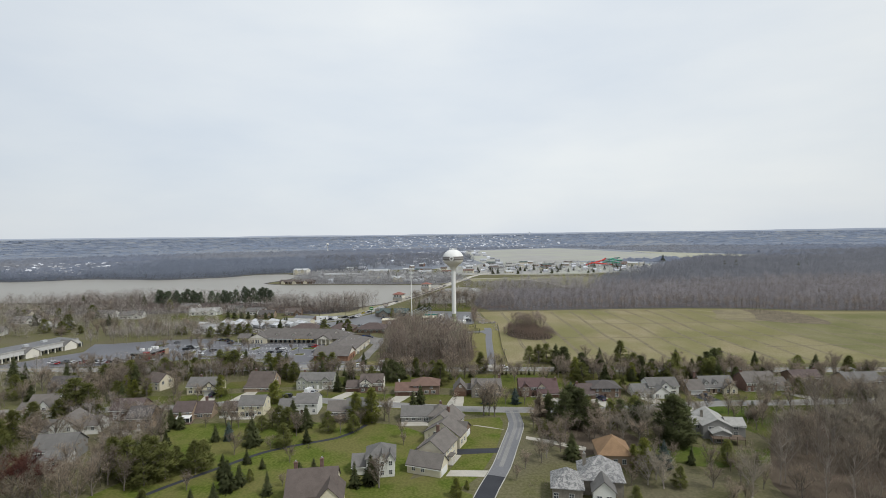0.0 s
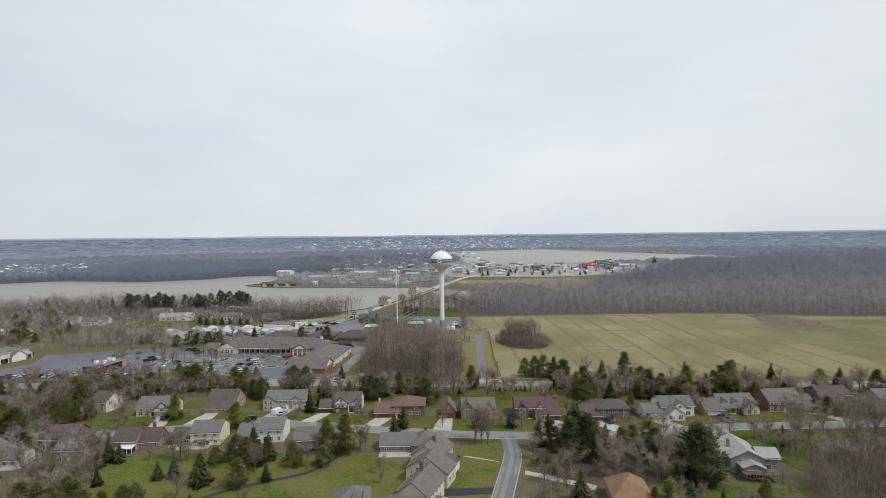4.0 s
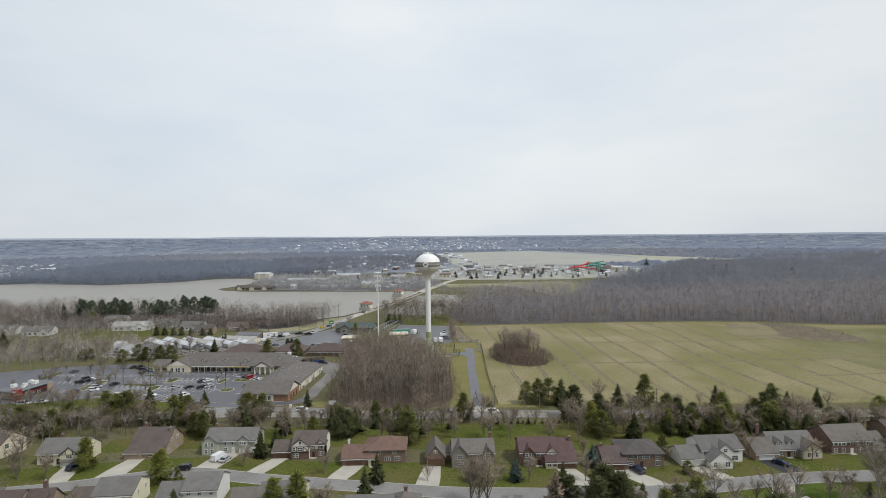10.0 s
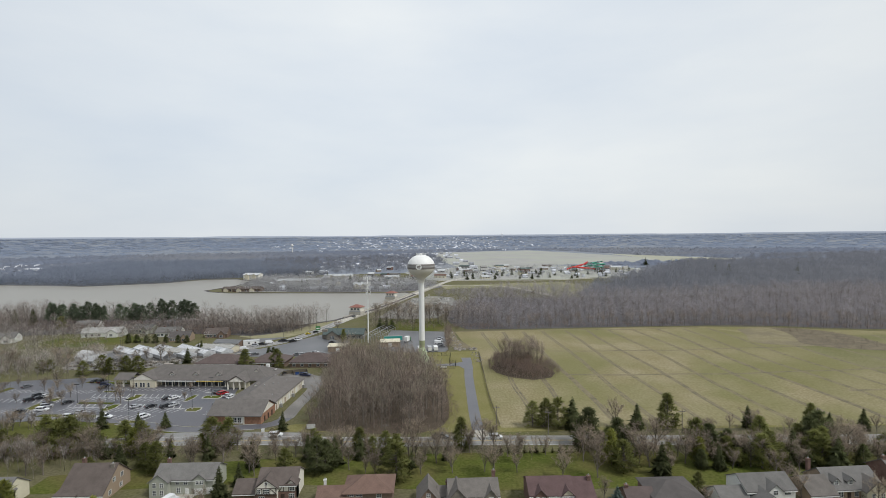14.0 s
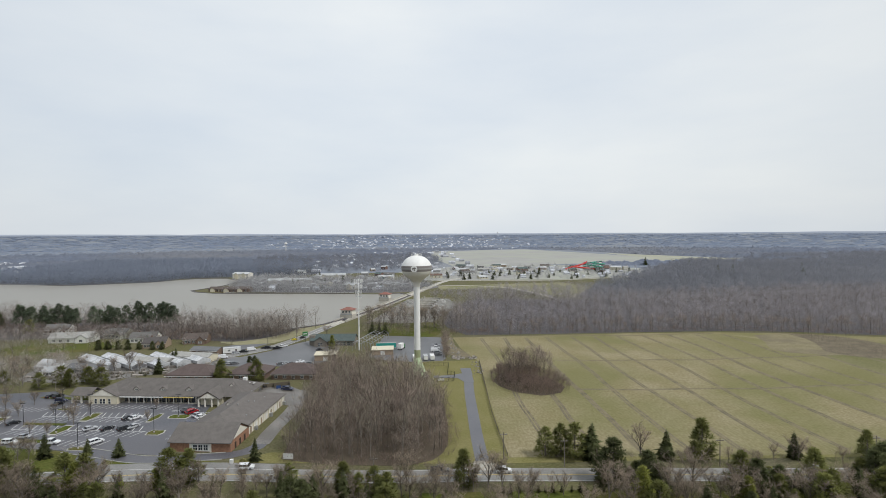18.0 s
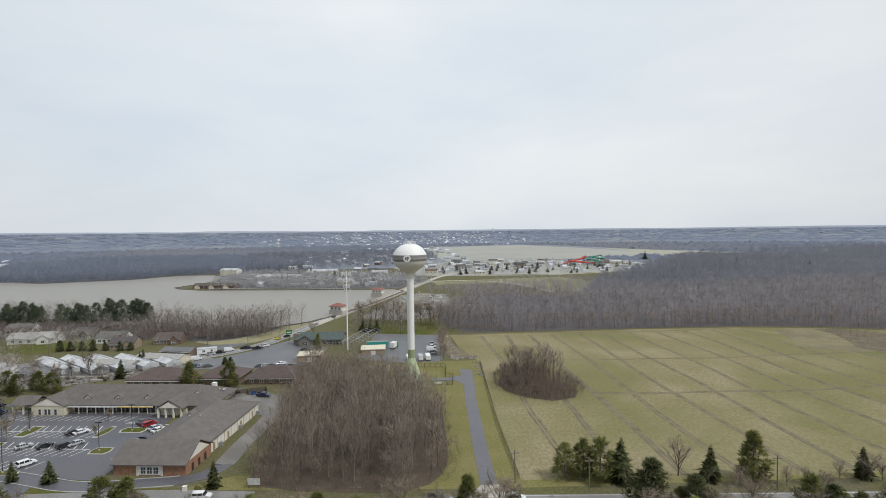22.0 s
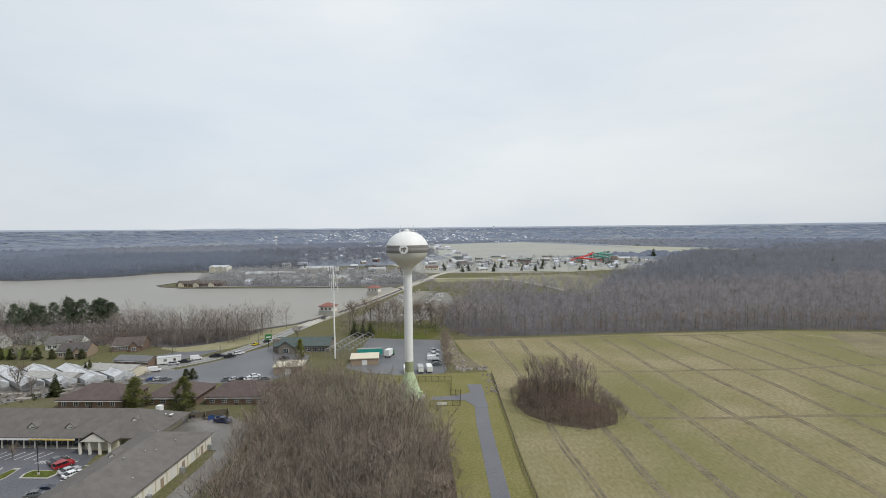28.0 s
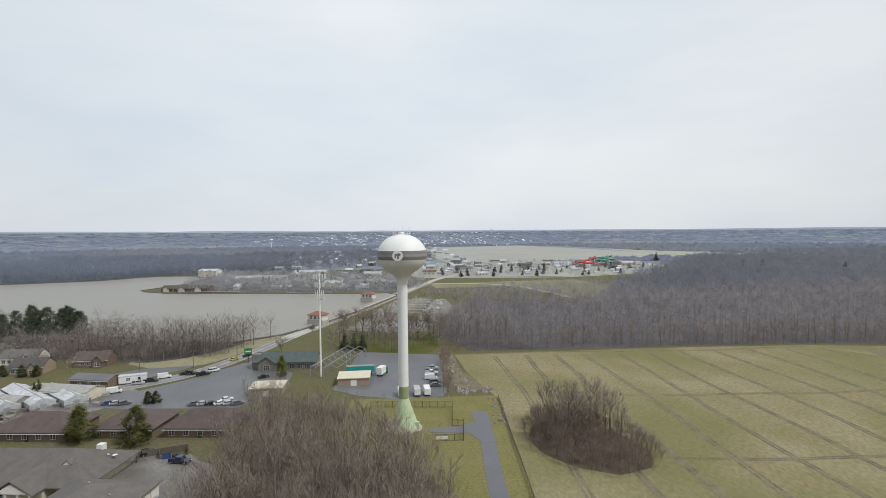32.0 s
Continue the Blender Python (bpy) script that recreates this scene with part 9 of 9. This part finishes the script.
# houses towards the reservoir
for x, y, rz, w, wm, rm in ((-237, 107, 5, 14, "white_siding", "pale_shingles"), (-187, 103, 3, 8.5, "white_siding", "grey_shingles"), (-149, 95, 5, 7.5, "brown_brick", "brown_shingles"), (-298, 90, 12, 10, "white_siding", "grey_shingles"), (-330, 100, -10, 12, "white_siding", "grey_shingles"), (-325, 36, 15, 10, "buff_stucco", "pale_shingles"),
                            (-270, 142, 0, 9, "white_siding", "grey_shingles"), (-380, 70, 10, 11, "white_siding", "grey_shingles"), (-420, 110, 0, 12, "buff_stucco", "brown_shingles"), (-360, 10, 20, 10, "white_siding", "taupe_shingles"), (-214, 120, -10, 8, "sage_siding", "grey_shingles"), (-170, 84, 4, 7, "tan_siding", "dark_shingles")):
    house(x, y, rz, "lakeside house with " + ("white" if "white" in wm else "pale" if "buff" in wm or "sage" in wm else "brown") + " walls and a pitched roof",
          [(-w, w, -5, 5, 3.4, 3.0, "x", wm, rm), (w * 0.3, w * 0.85, -8, 0, 3.2, 2.4, "y", wm, rm)], row("s", -5, 0.9, (-w * 0.75, -w * 0.45, -w * 0.1), 1.6, 1.4, 2) + [("s", w * 0.57, -8, 0.9, 2.0, 1.5, 2)], [], [], [(-w * 0.5, 1, 7.4)], group="houses by the reservoir")
for ks in TREES.values():
    for ob in ks:
        for o in (*ob.children_recursive, ob):
            bpy.data.objects.remove(o)
for t in CARS.values():
    for o in (*t.children_recursive, t):
        bpy.data.objects.remove(o)

# ---------------------------------------------------------------- far bank, animal park and distance
patch("far_lot", [(80, 930), (300, 960), (640, 1060), (700, 1300), (640, 1700), (520, 2300), (60, 2100), (40, 1400)], 0.08, "gravel", "vast pale empty gravel parking field in the distance", "parking lot")
patch("far_field", [(640, 1050), (800, 1000), (900, 1150), (760, 1500), (700, 1700), (680, 1300)], 0.09, "far_grass", "pale green field beside the far parking area", "field")
park_road = smooth_line([(20, 468), (60, 470), (115, 438), (140, 372), (152, 314)], 10)
solid("park_road", strip(Geo(), park_road, -3.2, 3.2, 0.1), "concrete", "pale road curving through the far meadow", "road", "structure")
park_road2 = smooth_line([(20, 560), (120, 545), (220, 540), (330, 580), (420, 620)], 14)
solid("park_road_north", strip(Geo(), park_road2, -3.5, 3.5, 0.1), "concrete", "pale road along the animal park", "road", "structure")
patch("park_ground", [(10, 565), (230, 548), (420, 630), (460, 800), (300, 960), (80, 925), (-40, 760)], 0.06, "gravel", "pale paved grounds of the far park", "ground")
fr = random.Random(21)
for i in range(46):
    x = 10 + fr.random() * 400
    y = 570 + fr.random() * 300 + x * 0.15
    if i % 3 == 0:
        x, y = -280 + fr.random() * 290, 470 + fr.random() * 420
        if x < -180 and y < 560:
            x += 130
    w, d, h = fr.uniform(4, 13), fr.uniform(4, 9), fr.uniform(3, 6)
    wm = fr.choice(("white_siding", "buff_stucco", "tan_siding", "white_stucco", "grey_siding", "red_brick"))
    rm = fr.choice(("pale_shingles", "flat_roof", "grey_shingles", "brown_shingles", "flat_roof", "green_shingles", "red_shingles"))
    ob = thing("park_building", x, y, 0, fr.uniform(-30, 30), "far low building with " + {"white": "white", "buff": "cream", "tan": "tan", "grey": "grey", "red": "brick"}[wm.split("_")[0]] + " walls", "building", "far buildings beyond the reservoir")
    part("wall", wall_block(Geo(), -w, w, -d, d, h, 2.2, "x"), wm, ob)
    part("roof", slab_roof(Geo(), -w, w, -d, d, h, 2.3, "x"), rm, ob)
    for k in range(3):
        add_window(ob, "s", -w * 0.6 + k * w * 0.6, -d, 1.0, 1.8, 1.6, 0)
for x, y, w, d, h, rz, lab in ((-238, 428, 19, 8, 4, -6, "brown lakeside clubhouse with gabled roofs"), (-262, 436, 12, 7, 3.5, -6, "low brown lakeside clubhouse wing"), (-87, 442, 10, 6, 6, -4, "pale boathouse on piles at the far bank"), (-203, 530, 22, 8, 6, -6, "long white building on the far bank"), (-300, 640, 14, 9, 9, -10, "pale apartment building on the far bank"), (-53, 590, 12, 9, 5, 0, "white-roofed pavilion on the far bank"), (-150, 640, 24, 10, 5, 0, "long white-roofed hall beyond the far bank"), (-40, 470, 13, 6, 4, -4, "white-roofed hall near the dam")):
    ob = thing("lakeside_building", x, y, 0, rz, lab, "building", "buildings on the far bank")
    br = "brown" in lab
    part("wall", wall_block(Geo(), -w, w, -d, d, h, 2.4, "x"), "brown_brick" if br else "white_stucco", ob)
    part("roof", slab_roof(Geo(), -w, w, -d, d, h, 2.6, "x", over=0.9), "brown_shingles" if br else "flat_roof", ob)
    for u in (-0.5, 0.45):
        part("gable", wall_block(Geo(), w * u - 3, w * u + 3, -d - 2, 0, h - 0.4, 2.2, "y"), "buff_stucco", ob)
        part("gable_roof", slab_roof(Geo(), w * u - 3, w * u + 3, -d - 2, 0, h - 0.4, 2.3, "y"), "brown_shingles" if br else "flat_roof", ob)
    for k in range(5):
        add_window(ob, "s", -w * 0.8 + k * w * 0.4, -d, 1.0, 1.6, 1.8, 0)
dk = thing("dock", -215, 414, 0, -3, "long grey timber dock along the far bank", "dock")
part("planks", Geo().box(-32, 32, -2, 2, 0.5, 0.8), "pale_shingles", dk)
for u in range(-30, 31, 6):
    part("pile", Geo().tube((u, -1.8, -0.5), (u, -1.8, 1.8), 0.2, 0.2, 6), "fence_wood", dk)
dk = thing("dock", -105, 392, 0, -6, "grey timber dock on piles", "dock")
part("planks", Geo().box(-24, 24, -1.5, 1.5, 0.6, 0.9), "pale_shingles", dk)
for u in range(-22, 23, 5):
    part("pile", Geo().tube((u, -1.3, -0.5), (u, -1.3, 1.5), 0.2, 0.2, 6), "fence_wood", dk)


def sweep(geo, pts, r, sides):
    n = len(geo.v)
    for i, p in enumerate(pts):
        d = (pts[min(i + 1, len(pts) - 1)] - pts[max(i - 1, 0)]).normalized()
        u = d.cross(Vector((0, 0, 1))).normalized()
        w = u.cross(d)
        geo.v += [tuple(p + (u * math.cos(a) + w * math.sin(a)) * r) for a in [2 * math.pi * k / sides for k in range(sides)]]
    for i in range(len(pts) - 1):
        for k in range(sides):
            m = (k + 1) % sides
            geo.f.append((n + i * sides + k, n + i * sides + m, n + (i + 1) * sides + m, n + (i + 1) * sides + k))


def coaster(name, base, rad, turns, h, material, label, legs):
    ob = thing(name, *base, 0, 0, label, "water slide", "water slides")
    pts = []
    for i in range(int(turns * 16) + 1):
        a = i / 16 * 2 * math.pi
        k = i / (turns * 16)
        pts.append(Vector((rad * (1 + 0.35 * math.sin(a * 0.37)) * math.cos(a) * (0.6 + 0.6 * k), 0.6 * rad * math.sin(a), h * (1 - 0.85 * k) + 1)))
    ch = Geo()
    sweep(ch, pts, 1.3, 6)
    part("flume", ch, material, ob)
    for p in pts[::legs]:
        part("support", Geo().tube((p.x, p.y, 0), tuple(p), 0.3, 0.25, 6), "galvanised", ob)
    part("stair_tower", Geo().box(-2, 2, -2, 2, 0, h + 2), "galvanised", ob)


coaster("green_water_slide", (352, 745), 13, 2.6, 17, "slide_green", "tangled green water slide tower in the distance", 4)
coaster("green_water_slide", (338, 760), 10, 2.0, 14, "slide_green", "lower green water slide in the distance", 4)
rs = thing("red_coaster", 318, 752, 0, 0, "long red sloping slide structure in the distance", "water slide", "water slides")
part("flume", Geo().tube((-28, 0, 3), (10, 2, 13), 1.5, 1.5, 8).tube((10, 2, 13), (14, 2, 15), 1.5, 1.5, 8), "slide_red", rs)
part("lower_flume", Geo().tube((-18, -4, 8), (28, -8, 3), 1.6, 1.6, 8), "slide_red", rs)
part("upper_flume", Geo().tube((2, 3, 10), (16, 4, 17), 1.2, 1.2, 8), "slide_red", rs)
for u, z in ((-24, 4), (-14, 6.5), (-4, 9), (6, 12), (13, 14), (20, 4)):
    part("support", Geo().tube((u, 0, 0), (u, 0, z), 0.35, 0.3, 6), "white_trim", rs)


def far_tower(x, y, h, label, cap="tank_white"):
    ob = thing("distant_water_tower", x, y, 0, 0, label, "water tower", "distant water towers")
    part("tank", Geo().lathe([(0.1, h), (4, h - 0.6), (7, h - 2.6), (8, h - 5), (7, h - 7.5), (4, h - 9.6), (1.8, h - 11)], 20), cap, ob, smooth=True)
    part("stem", Geo().lathe([(1.8, h - 11), (1.6, 10), (4, 0)], 14), cap, ob)


far_tower(650, 4000, 97, "distant white water tower above the horizon")
far_tower(-3150, 3650, 106, "distant white water tower far across the woods")
far_tower(-655, 2330, 44, "distant pale water tower among the far woods", "tank_cream")

# low distant woodland, suburbs and the horizon
def canopy(name, count, r0, r1, seed, material, size, label, skip=(), tall=(5, 8)):
    r = np.random.default_rng(seed)
    base = np.array([(1, 0, 0.15), (0.5, 0.87, 0.1), (-0.5, 0.87, 0.2), (-1, 0, 0.1), (-0.5, -0.87, 0.15), (0.5, -0.87, 0.2), (0.35, 0.3, 0.85), (-0.4, 0.15, 1.0), (0.05, -0.4, 0.9)])
    tris = np.array([(0, 1, 6), (1, 2, 6), (2, 7, 6), (2, 3, 7), (3, 4, 7), (4, 8, 7), (4, 5, 8), (5, 0, 8), (0, 6, 8), (6, 7, 8)])
    vs, fs, ns = [], [], []
    k = 0
    while k < count:
        a = r.uniform(-0.92, 0.92)
        d = math.sqrt(r.uniform(r0 * r0, r1 * r1)) if r.random() < 0.5 else r.uniform(r0, r1)
        x, y = d * math.sin(a), -250 + d * math.cos(a)
        if any(inside(x, y, p) for p in skip):
            continue
        s = size * r.uniform(0.6, 1.4) * (0.6 + d / r1 * 0.7)
        v = base * (1 + 0.35 * r.normal(size=base.shape)) * np.array([s, s * 0.8, r.uniform(*tall)])
        ns.append(crown_normals(v, (0, 0, 0), 3.0))
        vs.append(v + np.array([x, y, far_z(x, y) - 0.5])), fs.append(tris + k * len(base))
        k += 1
    ups = np.concatenate(ns)
    tagged(new(name, tri_mesh(name, np.concatenate(vs), np.concatenate(fs), material, ups)), label, "wood", kind="stuff")


FAR_OPEN = [[(20, 880), (300, 930), (660, 1030), (820, 980), (930, 1150), (780, 1500), (680, 2050), (540, 2420), (40, 2150), (30, 1400)], LAKE, NORTH_WOOD, FIELD, [(0, 400), (240, 400), (480, 640), (460, 860), (300, 960), (60, 925), (-320, 900), (-320, 640), (-250, 420)]]
# the farther band carries the stronger painted haze
canopy("distant_woodland", 9000, 1250, 2750, 31, "hazed_distant_wood", 11, "distant leafless woodland beyond the reservoir, blue-grey with painted haze", FAR_OPEN)
canopy("horizon_woodland", 8000, 2500, 4480, 33, "hazed_horizon_wood", 24, "woodland along the horizon, blue-grey with painted haze", FAR_OPEN, (1.2, 3))
wood("east_mid_wood", [(900, 200), (1500, 300), (1500, 1300), (900, 1150), (1000, 900), (1100, 500)], 21, thin_wood, "hazed_mid_twigs", "haze-tinted grey leafless woodland of the middle distance", 32, 1.0, 1.4)
wood("north_mid_wood", [(-280, 660), (-40, 800), (60, 1000), (40, 1500), (-500, 1400), (-400, 1000)], 22, thin_wood, "hazed_mid_twigs", "haze-tinted grey leafless woodland beyond the far bank", 34, 0.9, 1.3)


def suburb(name, count, seed, areas, label):
    r = random.Random(seed)
    g = Geo()
    for i in range(count):
        x0, x1, y0, y1, s = areas[i % len(areas)]
        x, y, w, h = r.uniform(x0, x1), r.uniform(y0, y1), s * r.uniform(0.6, 1.6), s * r.uniform(0.5, 0.9)
        d = w * 0.6
        z = far_z(x, y)
        g.extrude([(y - d, z), (y + d, z), (y + d, z + h), (y, z + h * 1.6), (y - d, z + h)], x - w, x + w, "x")
    tagged(solid(name, g, "far_roofs", label, "houses"), kind="stuff")


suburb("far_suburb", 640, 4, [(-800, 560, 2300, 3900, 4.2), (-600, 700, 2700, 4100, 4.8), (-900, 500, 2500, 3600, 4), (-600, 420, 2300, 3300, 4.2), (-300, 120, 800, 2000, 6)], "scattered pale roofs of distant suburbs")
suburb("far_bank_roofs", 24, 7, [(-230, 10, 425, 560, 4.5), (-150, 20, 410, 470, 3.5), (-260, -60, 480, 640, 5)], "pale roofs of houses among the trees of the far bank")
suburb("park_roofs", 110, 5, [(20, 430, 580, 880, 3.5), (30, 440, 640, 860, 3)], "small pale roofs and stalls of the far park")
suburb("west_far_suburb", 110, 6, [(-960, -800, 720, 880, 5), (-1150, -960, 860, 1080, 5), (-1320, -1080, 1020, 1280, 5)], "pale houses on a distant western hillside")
wood("park_trees", [(10, 560), (230, 545), (430, 630), (460, 800), (300, 930), (80, 900), (-40, 760)], 14, bank_trees, "hazed_bank_twigs", "bare trees scattered through the far park", 41, 0.4, 0.9)
conifers = [blades(*spruce_data(70 + i, whorls=15, arms=7, base=0.3)) for i in range(2)]
conifers = [(v * 11.0, f, 0, crown_normals(v)) for v, f in conifers]
wood("park_evergreens", [(15, 560), (225, 550), (400, 630), (430, 760), (200, 720), (60, 700)], 36, conifers, "spruce_needles", "dark evergreens along the front of the far park", 42, 0.7, 1.2)
wood("far_bank_evergreens", [(-220, 430), (-60, 405), (10, 430), (-20, 560), (-180, 640)], 52, conifers, "spruce_needles", "dark evergreens on the far bank", 43, 0.9, 1.3)
wood("wood_evergreens", [(440, 420), (640, 480), (800, 900), (500, 900)], 150, conifers, "spruce_needles", "lone dark evergreens in the grey woodland", 44, 1.4, 2.0)

# backdrop glows by itself: haze painted as emission, paler towards the top
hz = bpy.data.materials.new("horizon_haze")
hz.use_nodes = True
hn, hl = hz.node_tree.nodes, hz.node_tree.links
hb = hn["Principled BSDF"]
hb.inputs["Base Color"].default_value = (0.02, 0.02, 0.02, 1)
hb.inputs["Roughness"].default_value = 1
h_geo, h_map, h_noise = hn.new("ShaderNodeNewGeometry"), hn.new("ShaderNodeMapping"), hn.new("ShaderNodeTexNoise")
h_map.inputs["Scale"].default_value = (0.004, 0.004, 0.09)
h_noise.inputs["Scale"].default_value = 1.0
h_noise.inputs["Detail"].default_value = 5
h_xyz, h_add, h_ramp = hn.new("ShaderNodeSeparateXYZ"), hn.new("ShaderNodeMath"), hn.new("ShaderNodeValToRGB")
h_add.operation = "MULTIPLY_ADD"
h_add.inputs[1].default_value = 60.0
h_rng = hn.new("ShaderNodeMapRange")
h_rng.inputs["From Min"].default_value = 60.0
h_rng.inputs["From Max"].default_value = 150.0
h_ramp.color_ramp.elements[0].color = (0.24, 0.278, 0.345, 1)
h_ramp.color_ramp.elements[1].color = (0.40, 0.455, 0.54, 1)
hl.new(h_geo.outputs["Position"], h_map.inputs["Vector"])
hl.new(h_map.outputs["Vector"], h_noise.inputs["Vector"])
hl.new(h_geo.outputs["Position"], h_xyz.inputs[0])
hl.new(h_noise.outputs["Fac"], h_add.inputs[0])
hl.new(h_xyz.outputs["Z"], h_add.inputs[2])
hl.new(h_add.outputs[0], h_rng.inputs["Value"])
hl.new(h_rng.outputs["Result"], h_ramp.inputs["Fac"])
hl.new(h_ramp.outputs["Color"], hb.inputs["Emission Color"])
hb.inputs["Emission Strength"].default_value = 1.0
MATS["horizon_haze"] = hz
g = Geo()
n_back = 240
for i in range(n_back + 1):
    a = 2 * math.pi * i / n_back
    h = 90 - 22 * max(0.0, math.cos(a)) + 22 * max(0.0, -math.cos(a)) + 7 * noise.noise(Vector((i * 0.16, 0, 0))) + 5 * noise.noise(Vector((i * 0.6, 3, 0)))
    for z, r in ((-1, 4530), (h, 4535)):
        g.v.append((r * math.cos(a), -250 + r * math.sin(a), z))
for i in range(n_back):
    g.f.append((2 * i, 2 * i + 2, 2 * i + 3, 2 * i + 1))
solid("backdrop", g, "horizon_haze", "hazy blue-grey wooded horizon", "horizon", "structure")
